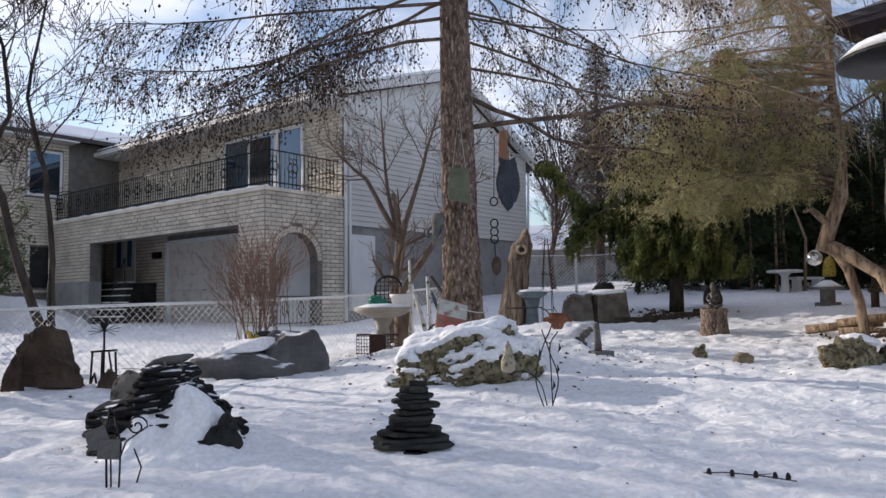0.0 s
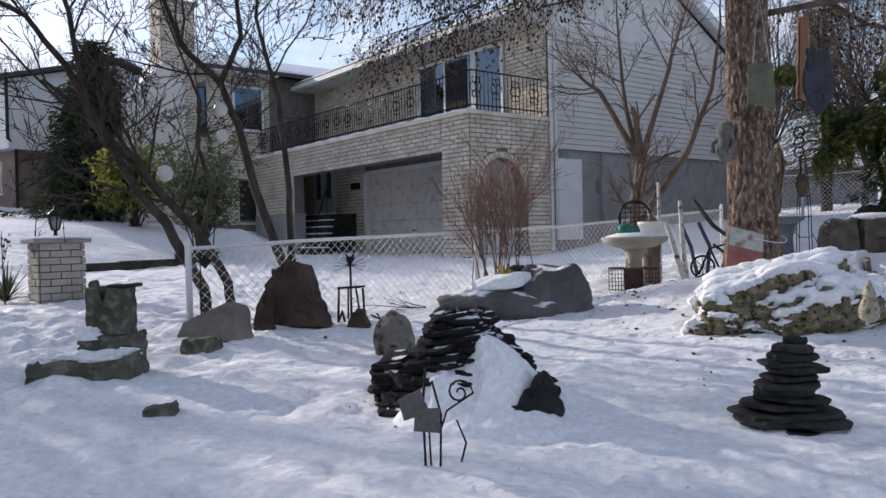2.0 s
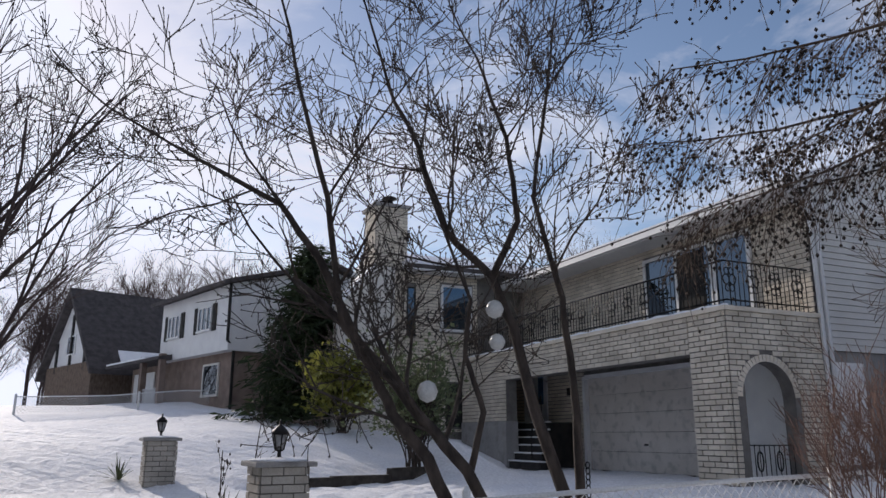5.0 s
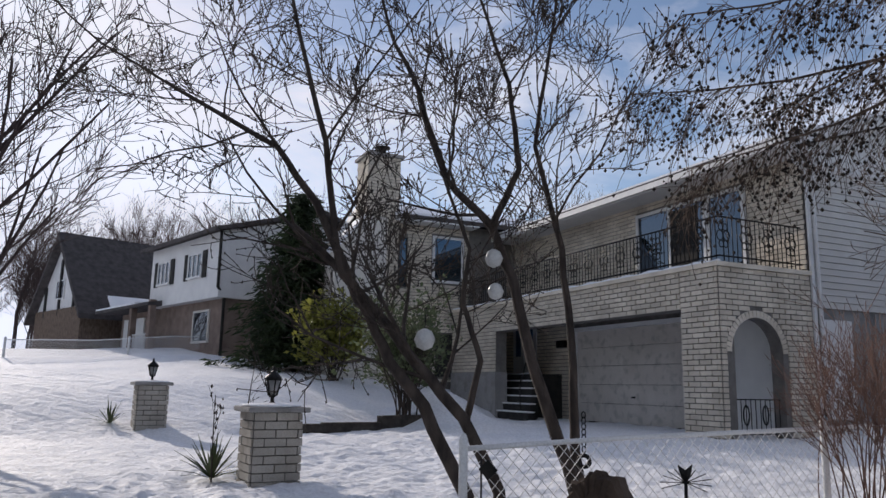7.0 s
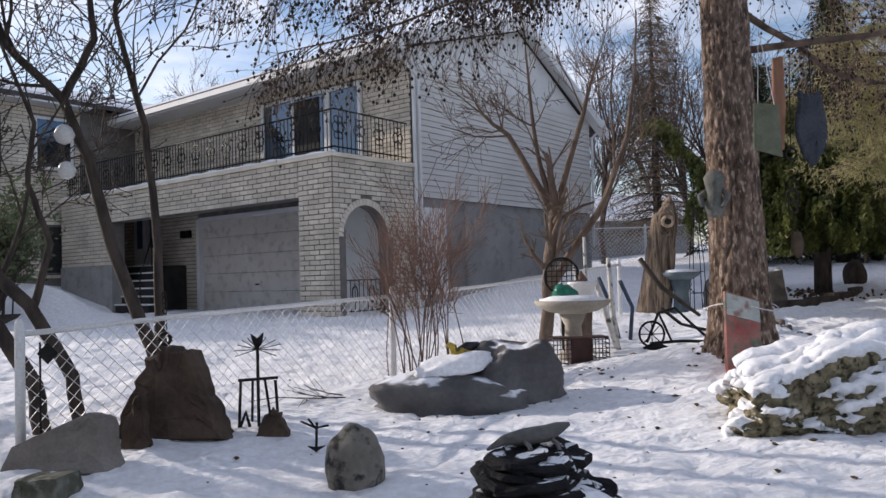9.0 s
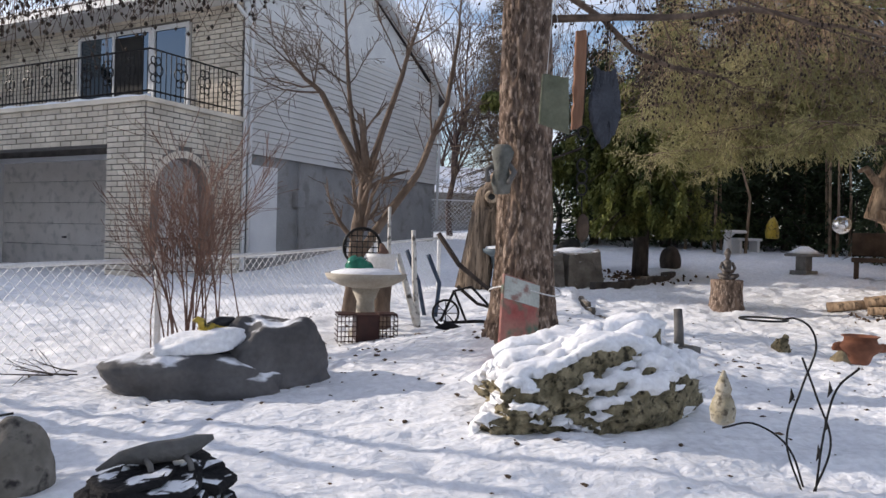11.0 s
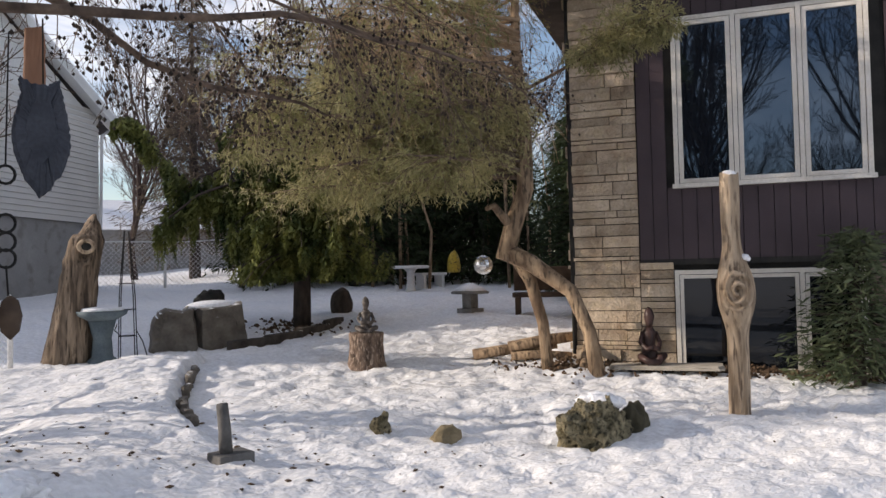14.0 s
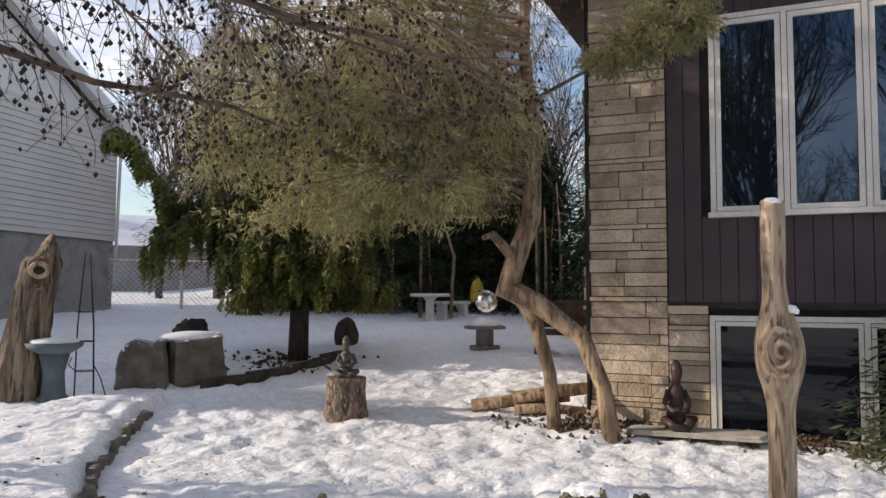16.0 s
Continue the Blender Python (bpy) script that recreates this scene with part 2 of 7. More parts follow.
def thing(name, at, rz=0.0, label="", category="", group="", kind=""):
    ob = new(name)
    ob.empty_display_size = 0.1
    ob.matrix_world = at if isinstance(at, Matrix) else pose(*at, 0, 0, rz)
    return tagged(ob, label, category, group, kind)


def box(bm, size, at=(0, 0, 0), rot=(0, 0, 0), bevel=0.0):
    made = bmesh.ops.create_cube(bm, size=1.0, matrix=pose(*at, *rot) @ Matrix.Diagonal((*size, 1)))
    if bevel:
        edges = list({e for v in made["verts"] for e in v.link_edges})
        bmesh.ops.bevel(bm, geom=edges, offset=bevel, segments=2, affect="EDGES", profile=0.6)
    return bm


def cuboid(size, at=(0, 0, 0), rot=(0, 0, 0), bevel=0.0):
    return box(bmesh.new(), size, at, rot, bevel)


def tube_into(verts, faces, pts, radii, sides=6, cap=True):
    """A tapered tube along points, appended to plain lists."""
    pts = [Vector(p) for p in pts]
    side = None
    base0 = len(verts)
    for i, p in enumerate(pts):
        d = (pts[min(i + 1, len(pts) - 1)] - pts[max(i - 1, 0)])
        d = d.normalized() if d.length > 1e-9 else Vector((0, 0, 1))
        if side is None or abs(side.dot(d)) > 0.95:
            side = d.orthogonal().normalized()
        side = (side - d * side.dot(d)).normalized()
        up = d.cross(side)
        for k in range(sides):
            a = 2 * math.pi * k / sides
            verts.append(p + (side * math.cos(a) + up * math.sin(a)) * radii[i])
    for i in range(len(pts) - 1):
        for k in range(sides):
            b0, b1 = base0 + i * sides, base0 + (i + 1) * sides
            faces.append((b0 + k, b0 + (k + 1) % sides, b1 + (k + 1) % sides, b1 + k))
    if cap:
        faces.append(tuple(base0 + k for k in reversed(range(sides))))
        faces.append(tuple(base0 + (len(pts) - 1) * sides + k for k in range(sides)))


def tube(name, pts, r, mat, parent=None, label="", sides=8):
    v, f = [], []
    tube_into(v, f, pts, r if isinstance(r, (list, tuple)) else [r] * len(pts), sides)
    return link_mesh(name, v, f, mat, parent, label, smooth=True)


def flowing(pts, steps=6):
    """A smooth run through the points."""
    p = [Vector(q) for q in pts]
    p = [p[0] * 2 - p[1]] + p + [p[-1] * 2 - p[-2]]
    out = []
    for i in range(1, len(p) - 2):
        for k in range(steps):
            t = k / steps
            out.append(0.5 * (2 * p[i] + (p[i + 1] - p[i - 1]) * t + (2 * p[i - 1] - 5 * p[i] + 4 * p[i + 1] - p[i + 2]) * t * t + (3 * p[i] - p[i - 1] - 3 * p[i + 1] + p[i + 2]) * t ** 3))
    return out + [p[-2]]


def tubes(name, lines, mat, parent=None, label="", sides=6):
    """Several bent bars welded into one part: lines of (points, radius)."""
    v, f = [], []
    for pts, r in lines:
        tube_into(v, f, pts, r if isinstance(r, (list, tuple)) else [r] * len(pts), sides)
    return link_mesh(name, v, f, mat, parent, label, smooth=True)


def lathe(name, profile, mat, parent=None, label="", sides=24, at=(0, 0, 0), squash=1.0):
    """A turned shape from (radius, height) pairs."""
    v, f = [], []
    for r, z in profile:
        for k in range(sides):
            a = 2 * math.pi * k / sides
            v.append((at[0] + r * math.cos(a), at[1] + r * squash * math.sin(a), at[2] + z))
    for i in range(len(profile) - 1):
        for k in range(sides):
            f.append((i * sides + k, i * sides + (k + 1) % sides, (i + 1) * sides + (k + 1) % sides, (i + 1) * sides + k))
    f.append(tuple(reversed(range(sides))))
    f.append(tuple((len(profile) - 1) * sides + k for k in range(sides)))
    return link_mesh(name, v, f, mat, parent, label, smooth=True)


def rock_mesh(size, seed=0, rough=0.25, freq=1.6, detail=4, flat=0.25, pits=0.0):
    """A boulder with its base at z = 0: a ball pulled about by noise, its foot cut level."""
    bm = bmesh.new()
    bmesh.ops.create_icosphere(bm, subdivisions=detail, radius=1.0)
    off = Vector((seed * 7.13, seed * 3.71, seed * 5.37))
    for v in bm.verts:
        d = v.co.normalized()
        k = 1 + rough * noise.fractal(d * freq + off, 0.9, 2.1, 5)
        if pits:
            k -= pits * max(0.0, noise.noise(d * freq * 5 + off))
        c = d * k
        c.z = max(c.z, -flat * 1.6)
        v.co = Vector((c.x * size[0] / 2, c.y * size[1] / 2, (c.z + flat) * size[2] / (1 + flat)))
    return bm


def rock(name, at, size, rz, mat, label, seed=0, category="rock", **kw):
    ob = part(name, rock_mesh(size, seed, **kw), mat, None, "", smooth=True)
    ob.matrix_world = pose(*at, 0, 0, rz)
    return tagged(ob, label, category)


# ---- terrain ----
HU, HV, HP = Vector((-0.772, 0.636, 0)), Vector((0.636, 0.772, 0)), Vector((-4.95, 21.0, 0))
STOPS = (-300, 0, 5, 8, 10, 14, 18, 22, 30, 60, 300)
RIGHT_Z = (-1.5, 0.0, 0.3, 0.6, 0.68, 0.8, 1.05, 1.38, 1.85, 3.0, 4.0)
LEFT_Z = (-1.5, 0.0, 0.3, 0.5, 0.6, 0.7, 0.84, 0.92, 0.95, 2.6, 4.0)


BED_Y, BED_X = (11.8, 12.4, 13.4, 14.4, 15.8, 16.6), (2.3, 2.25, 2.33, 2.6, 3.02, 3.4)


def ease(k):
    k = min(1.0, max(0.0, k))
    return k * k * (3 - 2 * k)


def hill(x, y, cx, cy, r):
    return math.exp(-((x - cx) ** 2 + (y - cy) ** 2) / (2 * r * r))


def road_u(x, y):
    """How far a spot lies across the lane, and where the lane's snowy edge runs there."""
    return (x + 30) * 0.66 + (y - 21.2) * 0.75, float(np.interp(x, (-11, -9.5, -8.6, -7, -5, 0, 10), (3.1, 3.3, 3.95, 4.35, 4.3, 3.6, 3.6)))


def ground_z(x, y, bumps=True):
    right, left = float(np.interp(y, STOPS, RIGHT_Z)), float(np.interp(y, STOPS, LEFT_Z))
    z = left + (right - left) * ease((x + 3.5) / 4)
    z += 0.36 * hill(x, y, 0.45, 10.5, 0.95) - 0.1 * hill(x, y, 4.7, 10.8, 1.3)
    z += ease((x - 6) / 4) * (0.08 + 0.2 * ease((y - 12.5) / 5)) * ease((y - 9) / 3)
    # snow heaped beside the garage, and the raised bed along the path
    z += 0.95 * hill(x, y, -12.3, 22.0, 0.8)
    s = float(np.interp(y, BED_Y, BED_X)) - x
    z += 0.15 * ease(s / 0.12) * ease((2.1 - s) / 1.3) * ease((y - 11.3) / 0.9) * ease((17.0 - y) / 0.6)
    # the raised lawn beyond the drive
    d = Vector((x, y, 0)) - HP
    a, b = d.dot(HU), d.dot(HV)
    edge = float(np.interp(b, (-12, -8.5, -3, 1), (5.2, 5.3, 8.2, 11.0)))
    s = a - edge
    lawn, field = ease((b + 13) / 5), ease((b + 26) / 9)
    z += lawn * 0.28 * ease(s / 0.3) + (0.2 + 0.8 * field) * (0.95 * ease(s / 6) + 1.5 * ease((s - 4) / 20))
    if bumps:
        p = Vector((x, y, 0))
        near = ease((30 - abs(y - 10)) / 14) * ease((36 - abs(x)) / 14)
        rough = 0.62 + 0.38 * max(ease((x - 1.2) / 2.2) * ease((y - 7.8) / 1.6), ease((-4.5 - x) / 2))
        u, side = road_u(x, y)
        side += 0.12 * noise.noise(p * 2.5)
        cut = ease((side - u) / 0.25) * ease((u + 1.7) / 0.3) * ease((x + 10.6) / 0.8)
        if cut > 0.99 and near > 0:
            return z - 0.13
        z -= 0.13 * cut * ease(near * 4)
        z += near * (0.05 * noise.noise(p * 0.7) + rough * (0.04 * noise.noise(p * 1.7) + 0.035 * noise.noise(p * 3.6 + Vector((3, 1, 0))) + 0.024 * noise.noise(p * 7 + Vector((1, 7, 0)))))
        z -= near * rough * 0.05 * abs(noise.noise(p * 2.6 + Vector((9, 4, 2))))
        z += near * (0.012 + 0.016 * rough) * noise.noise(p * 11 + Vector((6, 2, 4)))
        churn = ease((-3.6 - x) / 2) * ease((x + 14) / 3) * ease((12 - y) / 3)
        z += churn * (0.07 * noise.noise(p * 1.9 + Vector((4, 4, 1))) + 0.1 * abs(noise.noise(p * 3.3 + Vector((1, 5, 8)))) - 0.03 + 0.03 * noise.noise(p * 9))
        tread = noise.noise(p * 4.2 + Vector((2, 8, 5)))
        z -= near * rough * 0.045 * ease((tread - 0.3) / 0.18) * ease(noise.noise(p * 0.5) * 3 + 0.6)
    return z


def build_ground():
    def axis(lo, hi, fine_lo, fine_hi, step):
        out, v, s = [], fine_lo, step
        while v > lo:
            s *= 1.25
            v -= s
            out.append(v)
        out = out[::-1] + list(np.arange(fine_lo, fine_hi, step))
        v, s = out[-1], step
        while v < hi:
            s *= 1.2
            v += s
            out.append(v)
        return out
    xs, ys = axis(-420, 420, -11.5, 11, 0.068), axis(-200, 480, -1.6, 21, 0.068)
    verts = [(x, y, ground_z(x, y)) for y in ys for x in xs]
    nx = len(xs)
    faces = [(j * nx + i, j * nx + i + 1, (j + 1) * nx + i + 1, (j + 1) * nx + i) for j in range(len(ys) - 1) for i in range(nx - 1)]
    ob = link_mesh("ground", verts, faces, SNOW_GROUND, smooth=True)
    tagged(ob, "trampled white snow over a sloping garden", "ground", kind="structure")


build_ground()


# ---- pieces of walls ----
def brick_boxes(x0, x1, z0, z1, course, length, holes=(), gap=0.024, proud=0.03, rng=None, arch=None):
    """Boxes of running-bond bricks on the plane y = 0, facing -y; holes: (x0, x1, z0, z1)."""
    out = []
    rows = max(1, round((z1 - z0) / course))
    course = (z1 - z0) / rows
    for r in range(rows):
        zb, zt = z0 + r * course + gap / 2, z0 + (r + 1) * course - gap / 2
        x = x0 - (length / 2 if r % 2 else 0)
        while x < x1 - 0.01:
            a, b = max(x, x0) + gap / 2, min(x + length, x1) - gap / 2
            x += length
            spans = [(a, b)]
            for h in holes:
                if zt > h[2] and zb < h[3]:
                    spans = [s for lo, hi in spans for s in ((lo, min(hi, h[0])), (max(lo, h[1]), hi)) if s[1] - s[0] > 0.03]
            if arch and spans:
                cx, half, spring = arch
                if zb < spring + half:
                    k = half if zb < spring else math.sqrt(max(0, half * half - (zb - spring) ** 2))
                    spans = [s for lo, hi in spans for s in ((lo, min(hi, cx - k)), (max(lo, cx + k), hi)) if s[1] - s[0] > 0.03]
            for lo, hi in spans:
                out.append((lo, hi, zb, zt, proud * (0.7 + 0.6 * (rng.random() if rng else 0.5))))
    return out


def wall_map(origin, along):
    """From (x, depth, z) of a wall to the thing's space: origin, and the way along the wall."""
    ax = Vector((along[0], along[1], 0)).normalized()
    ay = Vector((-ax.y, ax.x, 0))
    o = Vector(origin)
    return lambda x, y, z: o + ax * x + ay * y + Vector((0, 0, z))


def lay(name, boxes, at, mat, parent, single=False, label=""):
    """Lays boxes on a wall: joined into one part, or each an object of its own."""
    verts, faces = [], []
    for lo, hi, zb, zt, pr in boxes:
        if single:
            verts, faces = [], []
        b = len(verts)
        for y in (0.0, -pr):
            verts += [at(lo, y, zb), at(hi, y, zb), at(hi, y, zt), at(lo, y, zt)]
        faces += [(b + 4, b + 5, b + 6, b + 7), (b, b + 1, b + 5, b + 4), (b + 1, b + 2, b + 6, b + 5), (b + 2, b + 3, b + 7, b + 6), (b + 3, b, b + 4, b + 7)]
        if single:
            link_mesh(name, verts, faces, mat, parent)
    if not single and faces:
        ob = link_mesh(name, verts, faces, mat, parent, label)
        ob["kind"] = "stuff"


def slab(name, x0, x1, y0, y1, z0, z1, mat, parent, label=""):
    return part(name, cuboid((x1 - x0, y1 - y0, z1 - z0), ((x0 + x1) / 2, (y0 + y1) / 2, (z0 + z1) / 2)), mat, parent, label)


def prism(name, poly, axis, lo, hi, mat, parent, label=""):
    """A flat outline of (p, z) pushed through from lo to hi along the x or y axis."""
    n = len(poly)
    v = [((lo, p, z) if axis == "x" else (p, lo, z)) for p, z in poly] + [((hi, p, z) if axis == "x" else (p, hi, z)) for p, z in poly]
    f = [tuple(range(n)), tuple(reversed(range(n, 2 * n)))] + [(i, i + n, (i + 1) % n + n, (i + 1) % n) for i in range(n)]
    ob = link_mesh(name, v, f, mat, parent, label)
    bm = bmesh.new()
    bm.from_mesh(ob.data)
    bmesh.ops.recalc_face_normals(bm, faces=bm.faces)
    bm.to_mesh(ob.data)
    bm.free()
    return ob


def window_in(parent, at, x0, x1, z0, z1, bars, frame_mat, name="window", bar=0.07, deep=0.06, glass=GLASS, sash=0.0):
    """A framed window on a wall: frame, mullions and one pane in each light; bars: x of the mullions."""
    w = link_mesh(name, [], [], frame_mat, parent)
    def piece(nm, lo, hi, zb, zt, y0, y1, m):
        v = [at(x, y, z) for y in (y0, y1) for x, z in ((lo, zb), (hi, zb), (hi, zt), (lo, zt))]
        link_mesh(nm, v, [(0, 1, 2, 3), (7, 6, 5, 4), (4, 5, 1, 0), (5, 6, 2, 1), (6, 7, 3, 2), (7, 4, 0, 3)], m, w)
    piece("frame_head", x0, x1, zt0 := z1 - bar, z1, -deep, 0.02, frame_mat)
    piece("frame_sill", x0 - 0.03, x1 + 0.03, z0, z0 + bar, -deep - 0.03, 0.02, frame_mat)
    edges = [x0] + list(bars) + [x1]
    for i, x in enumerate(edges):
        lo = x if i == 0 else (x - bar if i == len(edges) - 1 else x - bar / 2)
        piece("frame_bar", lo, lo + bar, z0 + bar, zt0, -deep, 0.02, frame_mat)
    for a, b in zip(edges[:-1], edges[1:]):
        piece("pane", a + bar * 0.5, b - bar * 0.5, z0 + bar, zt0, -deep * 0.4, -deep * 0.4 + 0.012, glass)
        if sash:
            lo, hi, zb, zt = a + bar * 0.5 + 0.008, b - bar * 0.5 - 0.008, z0 + bar + 0.008, zt0 - 0.008
            lo, hi = lo + (bar * 0.5 if a == x0 else 0), hi - (bar * 0.5 if b == x1 else 0)
            for nm, p, q, r, s in (("sash_rail", lo, hi, zb, zb + sash), ("sash_rail", lo, hi, zt - sash, zt), ("sash_stile", lo, lo + sash, zb + sash, zt - sash), ("sash_stile", hi - sash, hi, zb + sash, zt - sash)):
                piece(nm, p, q, r, s, -deep * 0.85, -deep * 0.3, frame_mat)
    return w


# ---- the cream brick house ----
STUCCO = material("pale_stucco", (0.6, 0.57, 0.52), (0.72, 0.69, 0.64), 1.2, 0.9, 0.3, 40)
# Blue is put into the colour; glass here would mirror the deck underside.
BLUE_PANE = material("blue_painted_pane", (0.05, 0.11, 0.19), (0.09, 0.19, 0.3), 2, 0.25, 0.02, 30)


def build_brick_house():
    rng = random.Random(3)
    h = thing("brick_house", (HP.x, HP.y, 0.72), -39.5, "two-storey cream brick house with balcony over a double garage", "house")
    G = 0.2  # drive level in the house's space
    C, L = 0.125, 0.37
    front, side = wall_map((0, 0, 0), (1, 0)), wall_map((0, 0, 0), (0, 1))
    # garage storey: piers, beam, side wall with an arch
    slab("pier", -1.2, 0, 0, 0.4, 0, 4.02, MORTAR, h, "cream brick corner pier")
    slab("column", -13.6, -10.2, 0, 0.4, 0, 4.02, MORTAR, h, "broad cream brick column")
    slab("beam", -10.2, -1.2, 0, 0.4, 3.12, 4.02, MORTAR, h, "cream brick beam over the garage")
    slab("plinth", -13.63, -10.17, -0.05, 0.42, 0, 1.75, CONCRETE, h, "grey concrete plinth")
    lay("brick", brick_boxes(-1.2, 0, G, 4.02, C, L, rng=rng), front, BRICK, h, single=True)
    lay("brickwork", brick_boxes(-10.2, -1.2, 3.12, 4.02, C, L, rng=rng), front, BRICK, h)
    lay("brickwork", brick_boxes(-13.6, -10.2, 1.75, 4.02, C, L, rng=rng), front, BRICK, h)
    arch = (1.12, 0.8, 2.1)
    n = 14
    curve = [(arch[0] + arch[1] * math.cos(math.pi * k / n), arch[2] + arch[1] * math.sin(math.pi * k / n)) for k in range(n + 1)]
    poly = [(0.0, 0), (arch[0] - arch[1], 0)] + curve[::-1] + [(arch[0] + arch[1], 0), (2.95, 0), (2.95, 4.02), (0.0, 4.02)]
    prism("arch_wall", poly, "x", -0.35, -0.002, MORTAR, h, "brick side wall with round arch")
    lay("brick", brick_boxes(0, 2.95, G, 4.02, C, L, rng=rng, arch=(arch[0], arch[1] + 0.17, arch[2])), side, BRICK, h, single=True)
    # soldier bricks round the arch
    for k in range(24):
        a = math.pi * (k + 0.5) / 24
        c, s = math.cos(a), math.sin(a)
        bm = cuboid((0.03, 0.1, 0.16), (0.0, arch[0] + (arch[1] + 0.085) * c, arch[2] + (arch[1] + 0.085) * s), (math.degrees(a) - 90, 0, 0))
        part("brick", bm, BRICK, h)
    grille = [([(-0.15, y, G + 0.05), (-0.15, y, G + 0.85)], 0.012) for y in np.linspace(arch[0] - 0.75, arch[0] + 0.75, 11)]
    grille += [([(-0.15, arch[0] - 0.8, G + z), (-0.15, arch[0] + 0.8, G + z)], 0.015) for z in (0.08, 0.85)]
    for y in (arch[0] - 0.3, arch[0] + 0.3):
        grille.append(([(-0.15, y + 0.09 * math.cos(t), G + 0.5 + 0.22 * math.sin(t)) for t in np.linspace(0, 6.28, 13)], 0.018))
    tubes("grille", grille, IRON, h, "black wrought iron grille in the arch", 5)
    # balcony deck and coping
    slab("deck", -13.55, -0.05, 0.05, 2.95, 3.95, 4.05, CONCRETE, h)
    for nm, dims, m in (("coping", (-13.7, 0.1, -0.1, 0.42, 4.02, 4.12), BRICK), ("coping", (-0.35, 0.1, 0.42, 2.95, 4.02, 4.12), BRICK)):
        slab(nm, *dims, m, h, "projecting stone coping")
    lipv, lipf = [], []
    tube_into(lipv, lipf, [(x, 0.06, 4.15 + 0.015 * math.sin(x * 5)) for x in np.linspace(-13.6, 0.0, 60)], [0.1 + 0.03 * math.sin(i * 1.7) for i in range(60)], 8)
    for i, p in enumerate(lipv):
        lipv[i] = Vector((p[0], p[1], 4.12 + (p[2] - 4.12) * 0.6))
    link_mesh("snow_strip", lipv, lipf, SNOW, h, "strip of snow along the balcony edge", True)
    lipv, lipf = [], []
    tube_into(lipv, lipf, [(-0.1, y, 4.13) for y in np.linspace(0.1, 2.9, 12)], [0.07] * 12, 8)
    link_mesh("snow_strip", [Vector((p[0], p[1], 4.12 + (p[2] - 4.12) * 0.5)) for p in lipv], lipf, SNOW, h, "", True)
    # inner wall of the porch with garage door, house door, steps
    slab("porch_wall", -13.6, -8.8, 2.3, 2.6, 0, 4.0, MORTAR, h)
    slab("porch_wall", -8.8, -2.9, 2.3, 2.6, 3.15, 4.0, MORTAR, h)
    slab("porch_wall", -2.9, -0.35, 2.3, 2.6, 0, 4.0, WHITE, h)
    inner = wall_map((0, 2.3, 0), (1, 0))
    lay("brickwork", brick_boxes(-13.6, -8.9, 0.2, 4.0, C, L, rng=rng, holes=[(-12.9, -11.2, 1.7, 3.9)]), inner, BRICK, h)
    # Added dark sheet blocks light from behind the door's panel seams.
    slab("seam_backing", -8.8, -2.9, 2.5, 2.58, 0, 3.15, DARK, h)
    door = link_mesh("garage_door", [], [], GARAGE, h, "closed beige sectional garage door")
    for k in range(5):
        part("panel", cuboid((5.8, 0.06, 0.582), (-5.85, 2.38, 0.2 + 0.59 * k + 0.295), bevel=0.012), GARAGE, door)
    part("handle", cuboid((0.16, 0.04, 0.05), (-5.9, 2.33, 1.0), bevel=0.01), IRON, door)
    for nm, x0, x1, z0, z1 in (("door_frame", -8.9, -8.75, 0.2, 3.2), ("door_frame", -2.95, -2.8, 0.2, 3.2), ("door_frame", -8.75, -2.95, 3.12, 3.25)):
        slab(nm, x0, x1, 2.2, 2.42, z0, z1, WHITE, h)
    ent = link_mesh("front_door", [], [], WHITE, h, "white double front door with narrow glass")
    for x in (-12.45, -11.6):
        part("door_leaf", cuboid((0.8, 0.06, 2.05), (x, 2.27, 2.78), bevel=0.015), WHITE, ent)
        part("pane", cuboid((0.34, 0.02, 1.3), (x, 2.235, 3.05)), BLUE_PANE, ent)
    for k in range(6):
        slab("step", -13.0, -9.6, 1.1 - 0.2 * k, 2.28, 0.2, 1.7 - 0.25 * k, DARK, h) if k == 0 else slab("step", -11.6 + 0.0, -9.6 + 0.28 * k, 1.15 - 0.22 * k, 1.12 - 0.22 * (k - 1), 0.2, 1.7 - 0.25 * k, DARK, h)
        slab("tread", -11.64, -9.56 + 0.28 * k, 1.11 - 0.22 * k, 1.36 - 0.22 * k, 1.702 - 0.25 * k, 1.745 - 0.25 * k, WHITE, h)
    tubes("handrail", [([(-9.6, 1.0, 2.6), (-8.95, 0.2, 1.35)], 0.025), ([(-9.6, 1.0, 1.6), (-9.6, 1.0, 2.6)], 0.02), ([(-8.95, 0.2, 0.2), (-8.95, 0.2, 1.35)], 0.02)], IRON, h)
    part("mailbox", cuboid((0.5, 0.14, 0.25), (-9.5, 2.2, 2.75), bevel=0.02), IRON, h, "small black wall mailbox")
    # upper storey
    slab("wall_front", -13.9, 0.0, 2.95, 3.2, 4.0, 7.05, MORTAR, h)
    up = wall_map((0, 2.95, 0), (1, 0))
    lay("brickwork", brick_boxes(-13.9, 0.0, 4.06, 7.05, C, L, rng=rng, holes=[(-6.25, -1.75, 4.05, 6.75)]), up, BRICK, h)
    glass_up = wall_map((0, 2.93, 0), (1, 0))
    sd = window_in(h, glass_up, -6.2, -3.2, 4.08, 6.72, (-4.7,), WHITE, "sliding_door", 0.1, 0.08)
    sd["label"] = "white framed sliding glass balcony door"
    window_in(h, glass_up, -3.2, -1.8, 4.08, 6.72, (), WHITE, "window", 0.12, 0.07)["label"] = "tall window beside the balcony door"
